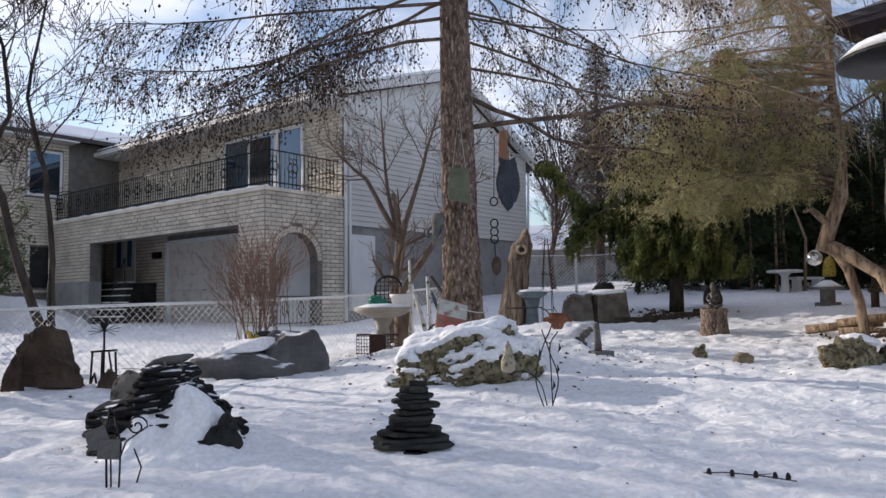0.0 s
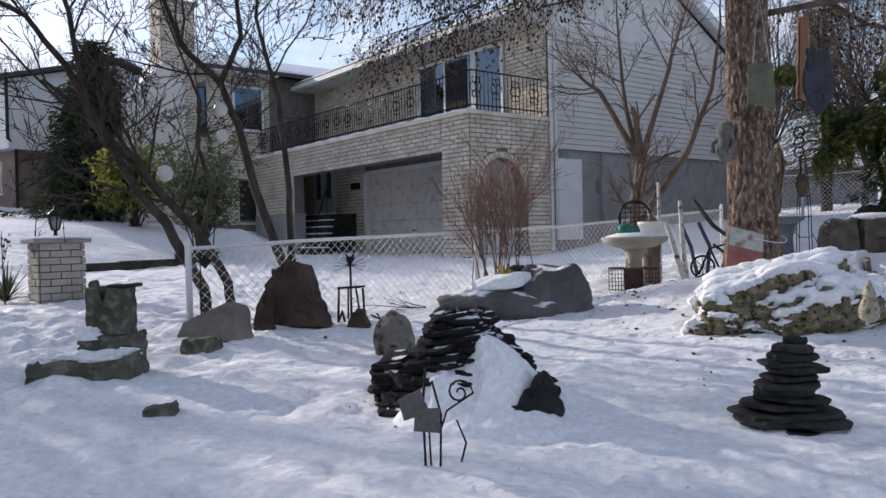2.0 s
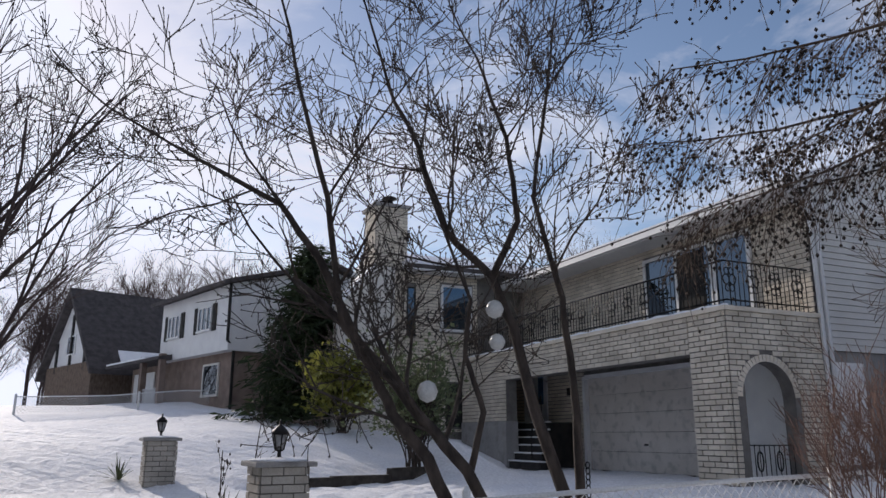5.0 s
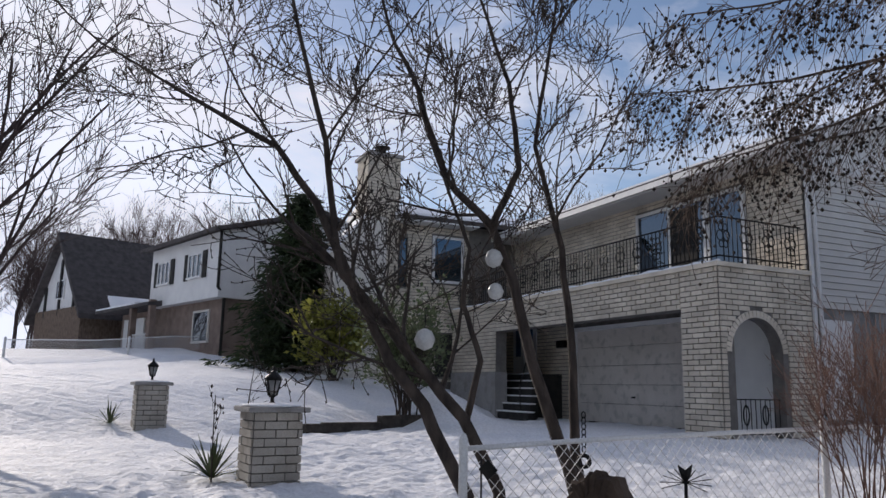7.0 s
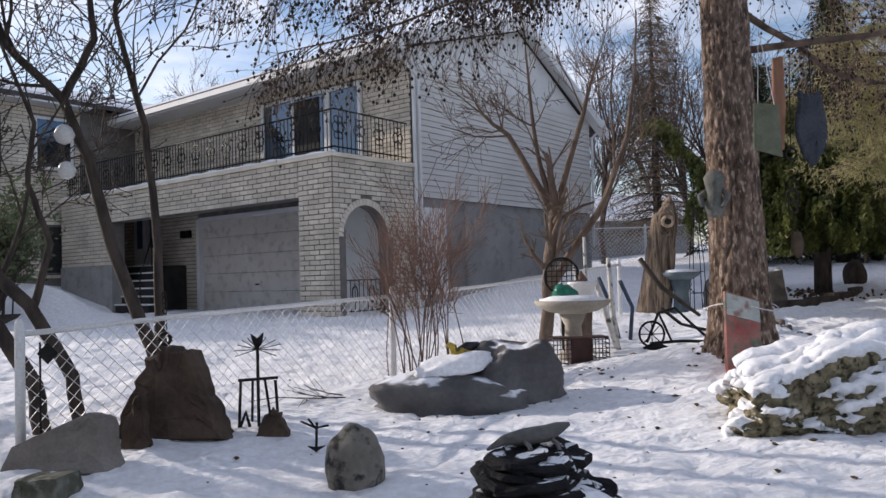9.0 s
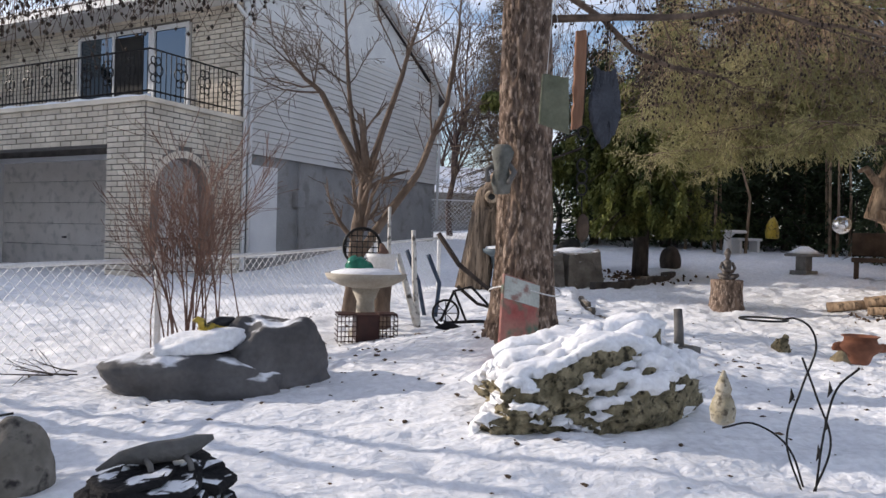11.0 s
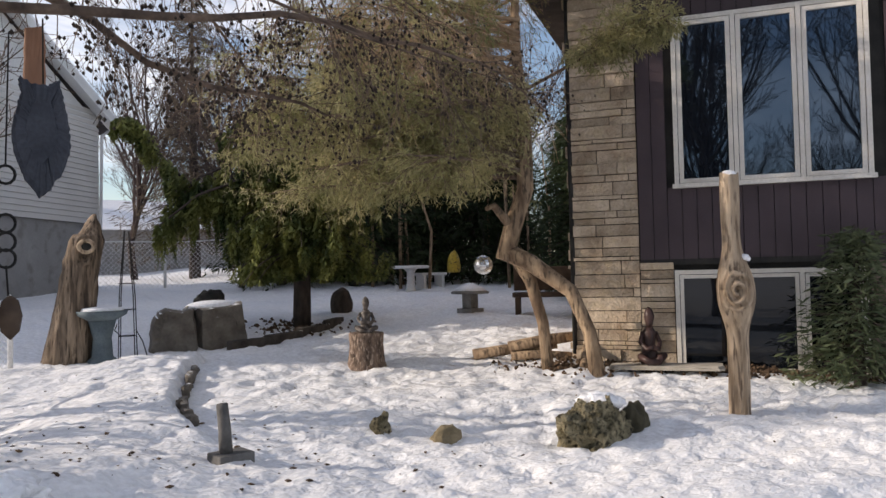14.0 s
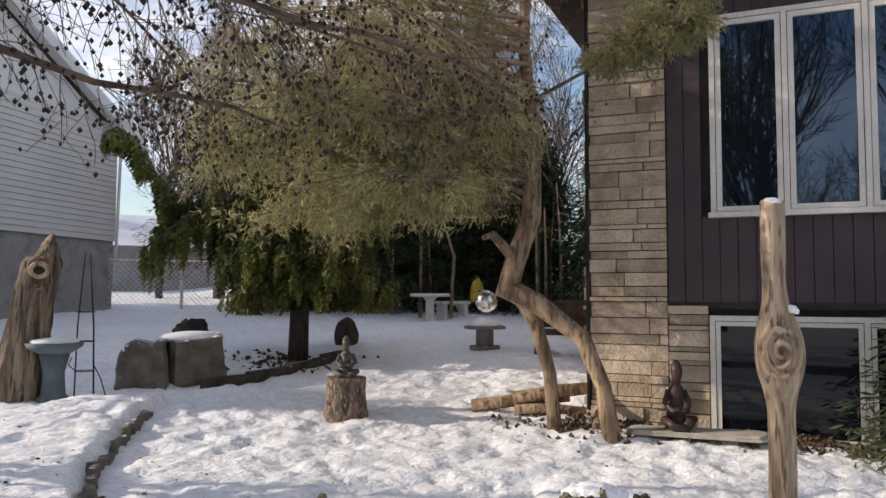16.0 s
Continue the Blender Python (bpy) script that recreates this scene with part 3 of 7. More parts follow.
    # Dark flat sheet just in front of one light of the sliding door.
    part("dark_sheet", cuboid((1.1, 0.02, 2.3), (-4.1, 2.885, 5.4)), DARK, h, "dark flat sheet over the balcony door glass")
    # railing
    rail = link_mesh("railing", [], [], IRON, h, "black wrought iron balcony railing with scrolls")
    tubes("rail", [([(-13.5, 0.2, z), (-0.12, 0.2, z)], 0.022) for z in (4.3, 5.22)], IRON, rail)
    tubes("rail", [([(-0.12, 0.2, z), (-0.12, 2.9, z)], 0.022) for z in (4.3, 5.22)], IRON, rail)
    bal = tubes("baluster", [([(0, 0, 4.15), (0, 0, 5.22)], 0.012)], IRON, rail, sides=5)
    orn = []
    for sgn in (-1, 1):
        for zc, rr in ((4.98, 0.07), (4.58, 0.07), (4.78, 0.1)):
            orn.append(([(sgn * rr + rr * math.cos(t) * sgn, 0, zc + rr * 1.2 * math.sin(t)) for t in np.linspace(0, 6.28, 10)], 0.014))
    orn.append(([(0, 0, 4.15), (0, 0, 5.22)], 0.014))
    scroll = tubes("scroll_baluster", orn, IRON, rail, sides=4)
    k = 0
    for x, y, rz in [(-13.4 + 0.145 * i, 0.2, 0) for i in range(92)] + [(-0.12, 0.35 + 0.145 * i, 90) for i in range(18)]:
        src = scroll if k % 5 == 2 else bal
        ob = new(src.name.split(".")[0], src.data)
        ob.parent = rail
        ob.matrix_local = pose(x, y, 0, 0, 0, rz)
        k += 1
    for src in (bal, scroll):
        src.matrix_local = pose(-13.45 if src is bal else -13.42, 0.2, 0)
    # siding side wall, concrete below, gable, roof
    # Dark wall behind the boards puts shade lines into the siding's lap gaps.
    slab("wall_side", -0.3, 0.0, 2.95, 13.2, 3.25, 6.9, MORTAR, h)
    slab("foundation", -0.3, -0.04, 2.95, 13.2, 0, 3.25, CONCRETE, h, "grey rendered foundation wall")
    slab("wall_rear", -13.9, -0.3, 12.9, 13.2, 0, 6.3, WHITE, h)
    for k in range(22):
        z = 3.25 + 0.165 * k
        board = slab("siding_board", 0.0, 0.05, 3.06, 13.2, z + 0.009, z + 0.165, SIDING, h)
        for vert in board.data.vertices:
            if vert.co.x > 0.02 and vert.co.z > z + 0.1:
                vert.co.x = 0.022
    prism("gable", [(2.95, 6.88), (13.2, 6.3), (13.2, 6.45), (8.4, 9.0), (2.95, 7.3)], "x", -0.3, 0.03, WHITE, h, "plain white gable")
    slab("corner_trim", 0.03, 0.09, 2.96, 3.06, 0.3, 6.9, WHITE, h)
    tube("downpipe", [(0.1, 2.2, 7.1), (0.12, 2.7, 6.75), (0.14, 3.12, 6.5), (0.14, 3.12, 0.6)], 0.05, WHITE, h, "white downpipe")
    tube("downpipe", [(0.1, 13.6, 6.3), (0.12, 13.25, 6.1), (0.12, 13.1, 2.0)], 0.05, WHITE, h, "white downpipe")
    part("side_door", cuboid((0.06, 0.95, 2.3), (0.03, 3.75, 1.75), bevel=0.02), WHITE, h, "white side door")
    slab("door_frame", 0.0, 0.05, 3.2, 4.3, 0.6, 2.98, WHITE, h)
    part("meter_box", cuboid((0.2, 0.3, 0.4), (0.06, 5.2, 2.2), bevel=0.02), CONCRETE, h, "grey electricity meter box")
    tube("conduit", [(0.06, 5.2, 0.6), (0.06, 5.2, 3.2)], 0.03, CONCRETE, h)
    prism("roof", [(1.9, 7.12), (8.4, 9.12), (14.0, 6.3), (14.0, 6.48), (8.4, 9.34), (1.9, 7.3)], "x", -14.5, 0.38, ROOF, h, "dark shingle roof edged with snow")
    prism("roof_snow", [(1.95, 7.3), (8.4, 9.34), (13.9, 6.52), (13.9, 6.62), (8.4, 9.46), (1.95, 7.38)], "x", -14.4, 0.4, SNOW, h, "thin snow on the roof")
    prism("rake_board", [(1.88, 7.0), (8.4, 9.0), (14.05, 6.15), (14.05, 6.46), (8.4, 9.31), (1.88, 7.27)], "x", 0.382, 0.44, WHITE, h, "white rake board")
    prism("rake_soffit", [(1.9, 7.08), (8.4, 9.08), (14.0, 6.26), (14.0, 6.29), (8.4, 9.11), (1.9, 7.11)], "x", 0.04, 0.38, WHITE, h)
    slab("soffit", -14.0, 0.4, 1.95, 2.95, 7.02, 7.1, WHITE, h)
    slab("gutter", -14.2, 0.45, 1.82, 1.95, 7.05, 7.22, WHITE, h, "white eaves gutter")
    # wing that runs forward on the far side of the drive, with its chimney
    slab("wing_wall", -22.0, -13.9, -3.2, 9.0, 0, 7.55, MORTAR, h, "brick wing")
    wing = wall_map((-13.9, -3.2, 0), (0, 1))
    holes = [(2.35, 3.8, 5.15, 7.1), (0.95, 1.35, 4.9, 6.9), (2.6, 3.7, 1.6, 3.2)]
    lay("brickwork", brick_boxes(0, 4.0, 1.4, 7.5, C, L, rng=rng, holes=holes), wing, BRICK, h)
    lay("brickwork", brick_boxes(0, 8.1, 1.4, 7.5, C, L, rng=rng), wall_map((-22.0, -3.2, 0), (1, 0)), BRICK, h)
    window_in(h, wing, 2.4, 3.75, 5.2, 7.05, (), WHITE, "window", 0.1, 0.05)["label"] = "broad dark wing window"
    window_in(h, wing, 0.97, 1.33, 4.95, 6.85, (), DARK, "window", 0.05, 0.05)["label"] = "narrow dark window"
    # Flat dark slab, its colour stands in for the shade inside an opening.
    slab("dark_opening", -13.98, -13.86, -0.6, 0.5, 1.6, 3.2, DARK, h, "dark slab in place of a shaded basement opening")
    prism("wing_roof", [(-13.15, 7.45), (-18.0, 8.9), (-22.8, 7.45), (-22.8, 7.6), (-18.0, 9.1), (-13.15, 7.62)], "y", -2.45, 9.6, ROOF, h, "low wing roof")
    prism("roof_snow", [(-13.2, 7.63), (-18.0, 9.11), (-18.0, 9.22), (-13.2, 7.72)], "y", -2.4, 9.5, SNOW, h)
    prism("rake_board", [(-13.1, 7.3), (-18.0, 8.75), (-22.9, 7.3), (-22.9, 7.6), (-18.0, 9.08), (-13.1, 7.6)], "y", -2.52, -2.46, WHITE, h)
    slab("soffit", -13.88, -13.15, -2.3, 0.9, 7.4, 7.46, WHITE, h)
    slab("chimney", -15.0, -13.72, -3.6, -2.3, 0, 9.9, MORTAR, h, "tall cream brick chimney")
    for a, b in (((-15.0, -3.6, 0), (1, 0)), ((-13.72, -3.6, 0), (0, 1))):
        lay("brickwork", brick_boxes(0, 1.28 if b[0] else 1.3, 1.0, 9.9, C, L, rng=rng), wall_map(a, b), BRICK, h)
    slab("chimney_cap", -15.12, -13.6, -3.72, -2.18, 9.9, 10.02, CONCRETE, h)
    # The whitish stucco also stands in for sunlight that misses this face.
    prism("chimney_shoulder", [(-4.75, 0), (-2.8, 0), (-2.8, 7.5), (-3.6, 7.5), (-4.75, 6.1)], "x", -15.1, -13.66, STUCCO, h, "pale stucco shoulder of the chimney, whitened as if sunlit")
    prism("shoulder_snow", [(-3.58, 7.52), (-4.8, 6.06), (-4.8, 6.2), (-3.58, 7.64)], "x", -15.15, -13.6, SNOW, h)
    for x in (-14.7, -14.05):
        lathe("flue_cap", [(0.14, 0), (0.14, 0.25), (0.3, 0.3), (0.3, 0.34), (0.05, 0.4)], IRON, h, "", 12, (x, -2.95, 10.02))
    return h


build_brick_house()


# ---- the stone and purple house ----
def build_stone_house():
    rng = random.Random(8)
    h = thing("stone_house", (8.05, 13.5, 0.55), -50.0, "house of tan ledge stone and dark purple boards", "house")
    B = 0.0
    slab("wall_core", 0.0, 9.0, 0.02, 0.3, 0, 5.85, DARK, h, "house wall")
    slab("wall_flank", 0.0, 0.3, 0.3, 8.0, 0, 5.85, DARK, h)
    slab("wall_flank", 8.7, 9.0, 0.3, 8.0, 0, 5.85, DARK, h)
    slab("wall_rear", 0.3, 8.7, 7.7, 8.0, 0, 5.85, DARK, h)
    def ledge(x0, x1, z0, z1, at):
        z = z0
        while z < z1 - 0.03:
            hgt = min(rng.choice((0.06, 0.1, 0.13, 0.17, 0.2)), z1 - z)
            x = x0
            while x < x1 - 0.02:
                ln = min(rng.uniform(0.25, 0.95), x1 - x)
                if x1 - x - ln < 0.1:
                    ln = x1 - x
                yield (x + 0.006, x + ln - 0.006, z + 0.006, z + hgt - 0.006, rng.uniform(0.02, 0.1))
                x += ln
            z += hgt
    face, flank = wall_map((0, 0.02, 0), (1, 0)), wall_map((0, 8.0, 0), (0, -1))
    lay("stone", list(ledge(0.0, 0.95, 0.1, 5.85, face)), face, STONE_TAN, h, single=True)
    lay("stone", list(ledge(0.95, 1.42, 0.1, 1.72, face)), face, STONE_TAN, h, single=True)
    lay("stonework", list(ledge(0.0, 8.0, 0.1, 5.85, flank)), flank, STONE_TAN, h)
    for k in range(20):
        x = 0.96 + 0.2 * k
        spans = [(1.74, 5.85)]
        if x + 0.2 > 1.45 and x < 3.98:
            spans = [(1.74, 2.78), (5.2, 5.85)]
        for z0, z1 in spans:
            part("board", cuboid((0.192, 0.05, z1 - z0), (x + 0.1, -0.015, (z0 + z1) / 2), bevel=0.004), PURPLE, h)
    slab("base_board", 0.95, 9.0, -0.06, 0.02, 1.68, 1.76, DARK, h)
    at = wall_map((0, -0.02, 0), (1, 0))
    window_in(h, at, 1.47, 3.97, 2.76, 5.2, (2.3, 3.13), CREAM_FRAME, "window", 0.06, 0.09, sash=0.06)["label"] = "tall cream framed three-light window"
    window_in(h, at, 1.43, 3.85, 0.12, 1.6, (3.07,), CREAM_FRAME, "basement_window", 0.06, 0.07, PLAIN_GLASS, sash=0.05)["label"] = "cream framed basement window near the ground"
    slab("stone_sill", 0.9, 4.4, -0.3, 0.0, -0.05, 0.12, CONCRETE, h)
    slab("basement_wall", 3.9, 9.0, -0.04, 0.02, 0, 1.68, RED_BRICK, h)
    slab("soffit", -0.6, 9.6, -0.7, 0.4, 5.85, 5.95, PURPLE, h, "dark brown soffit")
    slab("fascia", -0.65, 9.65, -0.78, -0.7, 5.8, 6.05, PURPLE, h)
    prism("roof", [(-0.8, 6.0), (4.0, 7.9), (8.8, 6.0), (8.8, 5.9), (-0.8, 5.9)], "x", -0.7, 9.7, ROOF, h, "shingle roof")
    tube("downpipe", [(-0.02, -0.02, 0.4), (-0.02, -0.02, 5.8)], 0.035, DARK, h, "dark brown downpipe")
    return h


build_stone_house()


# ---- chain-link fence ----
def chain_fence(name, start, way, length, height, cell, wire, posts, label, mat=STEEL, post_r=0.035):
    way = Vector((way[0], way[1], 0)).normalized()
    f = thing(name, (start[0], start[1], 0), 0, label, "fence")
    base = lambda s: ground_z(start[0] + way.x * s, start[1] + way.y * s, False)
    pt = lambda s, z: (way.x * s, way.y * s, base(s) + z)
    v, fc = [], []
    n = int(length / cell)
    for i in range(-int(height / cell), n + 1):
        for d in (1, -1):
            s0, s1 = i * cell, i * cell + height
            lo, hi = max(s0, 0), min(s1, length)
            if hi - lo < 0.05:
                continue
            za, zb = lo - s0, hi - s0
            if d < 0:
                za, zb = height - za, height - zb
            tube_into(v, fc, [pt(lo, za + 0.02), pt((lo + hi) / 2, (za + zb) / 2 + 0.02), pt(hi, zb + 0.02)], [wire] * 3, 3, False)
    m = link_mesh("wire_mesh", v, fc, mat, f, "galvanised diamond wire mesh")
    m["kind"] = "stuff"
    tube("top_rail", [pt(s, height + 0.03) for s in np.linspace(0, length, 8)], 0.022, WHITE, f)
    for s in posts:
        p = pt(s, 0)
        lathe("post", [(post_r, -0.1), (post_r, height + 0.1), (post_r * 0.6, height + 0.14), (0.004, height + 0.15)], WHITE, f, "", 10, p)
    return f


chain_fence("chain_link_fence", (-5.72, 8.55), (0.615, 0.79), 10.6, 0.9, 0.11, 0.0034, (0, 4.15, 8.3, 10.6), "white chain-link garden fence in snow")
chain_fence("chain_link_fence", (-30.5, 22.0), (0.3, 1), 24, 0.62, 0.14, 0.008, (0, 4.8, 9.6, 14.4, 19.2, 24), "low chain-link fence across a snowy lawn", post_r=0.05)
chain_fence("chain_link_fence", (2.5, 31.0), (1, 0.1), 9, 1.5, 0.16, 0.006, (0, 3, 6, 9), "tall chain-link fence behind the house", post_r=0.05)


# ---- trees ----
class Wood:
    """Collects limbs and twigs into one mesh."""

    def __init__(self, seed):
        self.rng, self.v, self.f, self.tips = random.Random(seed), [], [], []

    def limb(self, pts, r0, r1, sides=None):
        n = len(pts)
        radii = [r0 + (r1 - r0) * i / (n - 1) for i in range(n)]
        tube_into(self.v, self.f, pts, radii, sides or (10 if r0 > 0.12 else 7 if r0 > 0.03 else 4 if r0 > 0.008 else 3), r0 > 0.03)

    def grow(self, p, d, length, r, level, spread=40.0, up=0.25, droop=0.0, kids=(4, 6), wob=0.22, shrink=0.55, minimum=0.0025, start=0.25):
        g = self.rng
        n = 4 if level > 1 else 3
        pts, cur, way = [Vector(p)], Vector(p), Vector(d).normalized()
        for i in range(n):
            way = (way + Vector((g.uniform(-1, 1), g.uniform(-1, 1), g.uniform(-1, 1))) * wob + Vector((0, 0, up - droop)) * 0.25).normalized()
            cur = cur + way * length / n
            pts.append(cur.copy())
        self.limb(pts, r, max(minimum, r * 0.45))
        if level <= 0:
            self.tips.append((pts[-1], way))
            self.tips.append(((pts[1] + pts[2]) / 2, way))
            return
        for k in range(g.randint(*kids)):
            t = start + (1 - start) * (k + g.random()) / kids[1]
            t = min(0.99, t)
            i = min(n - 1, int(t * n))
            q = pts[i].lerp(pts[i + 1], t * n - i)
            base = (pts[i + 1] - pts[i]).normalized()
            side = base.orthogonal().normalized()
            side.rotate(Matrix.Rotation(g.uniform(0, 6.28), 3, base))
            ang = radians(spread * g.uniform(0.6, 1.3))
            nd = base * math.cos(ang) + side * math.sin(ang)
            self.grow(q, nd, length * shrink * g.uniform(0.7, 1.25), max(minimum, r * (1 - 0.5 * t) * 0.5), level - 1, spread, up, droop, kids, wob, shrink, minimum, start)

    def mesh(self, name, mat, parent, label=""):
        return link_mesh(name, self.v, self.f, mat, parent, label, True)


def sprays(name, tips, size, per, mat, parent, seed=0, hang=0.3, label="", flat=0.35, thin=0.16):
    """Many small needle sprays round the tips: thin pointed blades."""
    g = random.Random(seed)
    v, f = [], []
    for p, way in tips:
        for k in range(per):
            d = Vector(way) * 0.6 + Vector((g.uniform(-1, 1), g.uniform(-1, 1), g.uniform(-1, 1) * flat - hang))
            d.normalize()
            ln = size * g.uniform(0.5, 1.3)
            s = d.orthogonal().normalized()
            s.rotate(Matrix.Rotation(g.uniform(0, 6.28), 3, d))
            s *= ln * thin
            o = Vector(p) + Vector((g.gauss(0, 1), g.gauss(0, 1), g.gauss(0, 0.6))) * size * 0.45
            b = len(v)
            v += [o, o + d * ln * 0.55 + s, o + d * ln + Vector((0, 0, -hang * ln * 0.3)), o + d * ln * 0.55 - s]
            f.append((b, b + 1, b + 2, b + 3))
    ob = link_mesh(name, v, f, mat, parent, label)
    return ob


def beads(name, tips, size, mat, parent, seed=0, label="", jitter=0.04):
    """Small cones or buds at the tips."""
    g = random.Random(seed)
    v, f = [], []
    for p, d in tips:
        o = Vector(p) + Vector((g.gauss(0, jitter), g.gauss(0, jitter), g.gauss(0, jitter)))
        r = size * g.uniform(0.7, 1.3)
        b = len(v)
        v += [o + Vector((0, 0, r * 1.4)), o + Vector((r, 0, 0)), o + Vector((0, r, 0)), o + Vector((-r, 0, 0)), o + Vector((0, -r, 0)), o + Vector((0, 0, -r * 1.2))]
        f += [(b, b + 1, b + 2), (b, b + 2, b + 3), (b, b + 3, b + 4), (b, b + 4, b + 1), (b + 5, b + 2, b + 1), (b + 5, b + 3, b + 2), (b + 5, b + 4, b + 3), (b + 5, b + 1, b + 4)]
    ob = link_mesh(name, v, f, mat, parent, label)
    ob["kind"] = "stuff"
    return ob


def stem_tree(name, stems, mat, label, seed, levels=3, spread=48, up=0.22, kids=(4, 6), twig=0.0036, along=7, reach=1.3, category="tree", start=0.35, buds=0.0):
    """A tree whose main stems are given as (points, r0, r1); limbs and twigs grow from them."""
    base = Vector(stems[0][0][0])
    t = thing(name, tuple(base), 0, label, category)
    w = Wood(seed)
    trunk = Wood(seed + 1)
    for pts, r0, r1 in stems:
        q = [Vector(p) - base for p in pts]
        fine = []
        for i in range(len(q) - 1):
            for k in range(4):
                fine.append(q[i].lerp(q[i + 1], k / 4) + Vector((w.rng.gauss(0, 1), w.rng.gauss(0, 1), 0)) * r0 * 0.12)
        fine.append(q[-1])
        trunk.limb(fine, r0, r1, 9)
        n = len(fine)
        for k in range(along):
            at = start + (1 - start) * (k + w.rng.random() * 0.8) / along
            i = min(n - 2, int(at * (n - 1)))
            base_d = (fine[i + 1] - fine[i]).normalized()
            side = base_d.orthogonal().normalized()
            side.rotate(Matrix.Rotation(w.rng.uniform(0, 6.28), 3, base_d))
            ang = radians(spread * w.rng.uniform(0.7, 1.4))
            r = (r0 + (r1 - r0) * at) * 0.5
            w.grow(fine[i], base_d * math.cos(ang) + side * math.sin(ang), reach * w.rng.uniform(0.7, 1.3), r, levels - 1, spread, up, 0, kids, 0.22, 0.58, twig)
        w.grow(fine[-1], fine[-1] - fine[-2], reach, r1, levels - 1, spread, up, 0, kids, 0.2, 0.58, twig)
    trunk.mesh("trunk", mat, t)
    w.mesh("crown", mat, t, "fine bare twigs")
    if buds:
        beads("bud", w.tips, buds, mat, t, seed, "small dark buds", 0.004)
    return t, w


# ---- bare trees of the garden ----
stem_tree("bare_garden_tree", [
    ([(-5.98, 9.42, 0.5), (-6.06, 9.41, 0.97), (-6.42, 9.25, 1.75), (-6.7, 9.1, 2.14), (-6.93, 8.96, 2.65), (-7.12, 8.84, 3.01), (-7.27, 8.74, 4.19), (-7.5, 8.57, 5.24)], 0.075, 0.02),
    ([(-6.93, 8.96, 2.65), (-7.34, 8.75, 3.59), (-7.65, 8.52, 4.11), (-8.38, 7.85, 4.59)], 0.05, 0.016),
    ([(-5.75, 9.6, 0.5), (-5.81, 9.57, 1.02), (-6.11, 9.44, 1.65), (-6.49, 9.26, 2.1), (-6.73, 9.14, 2.45)], 0.06, 0.05),
    ([(-6.15, 9.6, 1.64), (-6.05, 9.69, 2.17), (-6.21, 9.62, 2.7), (-6.16, 9.64, 3.24), (-6.37, 9.55, 3.86)], 0.035, 0.014),
], BARK_DARK, "bare dark multi-stemmed tree rising from the snow", 5, levels=4, kids=(3, 5), along=6, reach=1.35, buds=0.01, start=0.6, twig=0.0044, up=0.45)
stem_tree("bare_garden_tree", [
    ([(-5.2, 10.2, 0.5), (-5.28, 10.16, 1.0), (-5.57, 10.08, 1.86), (-5.85, 9.98, 3.0), (-6.04, 9.91, 3.51), (-6.46, 9.73, 3.97), (-6.71, 9.6, 4.87), (-7.01, 9.44, 5.6)], 0.075, 0.018),
    ([(-6.04, 9.91, 3.51), (-5.78, 10.01, 4.09), (-5.88, 9.97, 5.0), (-6.16, 9.86, 5.95)], 0.04, 0.014),
    ([(-5.28, 10.3, 0.5), (-5.33, 10.36, 1.34), (-5.35, 10.35, 2.14), (-5.44, 10.33, 3.32), (-5.7, 10.24, 4.39), (-5.47, 10.32, 6.03)], 0.06, 0.014),
], BARK_DARK, "bare dark tree with leaning stems behind the brown rock", 9, levels=4, kids=(3, 5), along=6, reach=1.3, buds=0.01, start=0.6, twig=0.0044, up=0.45)
stem_tree("bare_fruit_tree", [
    ([(-1.0, 14.33, 0.7), (-0.92, 14.31, 1.83), (-0.82, 14.3, 2.76)], 0.105, 0.075),
    ([(-0.82, 14.3, 2.7), (-1.46, 14.39, 3.9), (-1.87, 14.43, 4.27)], 0.062, 0.018),
    ([(-0.82, 14.3, 2.7), (-1.04, 14.34, 3.63), (-1.16, 14.35, 5.19)], 0.055, 0.014),
    ([(-0.8, 14.29, 2.65), (-0.36, 14.21, 4.18), (-0.09, 14.15, 5.02)], 0.055, 0.014),
    ([(-0.9, 14.35, 1.6), (-0.56, 14.46, 2.08), (-0.04, 14.34, 2.83), (0.32, 14.25, 3.83), (0.47, 14.21, 4.85)], 0.08, 0.022),
], BARK_BROWN, "bare brown fruit tree behind the birdbath", 12, levels=3, kids=(3, 5), along=8, reach=0.85, twig=0.0048, start=0.55, up=0.35)
# cane shrub at the fence
g0 = random.Random(21)
shrub = thing("bare_cane_shrub", (-2.84, 11.6, 0.6), 0, "bare red-brown cane shrub by the fence", "shrub")
wd = Wood(22)
for k in range(24):
    a, lean = g0.uniform(0, 6.28), g0.uniform(0.02, 0.24)
    d = Vector((math.cos(a) * lean, math.sin(a) * lean, 1))
    wd = Wood(200 + k)
    wd.grow((g0.gauss(0, 0.16), g0.gauss(0, 0.12), 0), d, g0.uniform(1.1, 1.95), 0.011, 2, 34, 0.3, 0, (5, 7), 0.18, 0.42, 0.003, 0.45)
    wd.mesh("cane", TWIG, shrub)

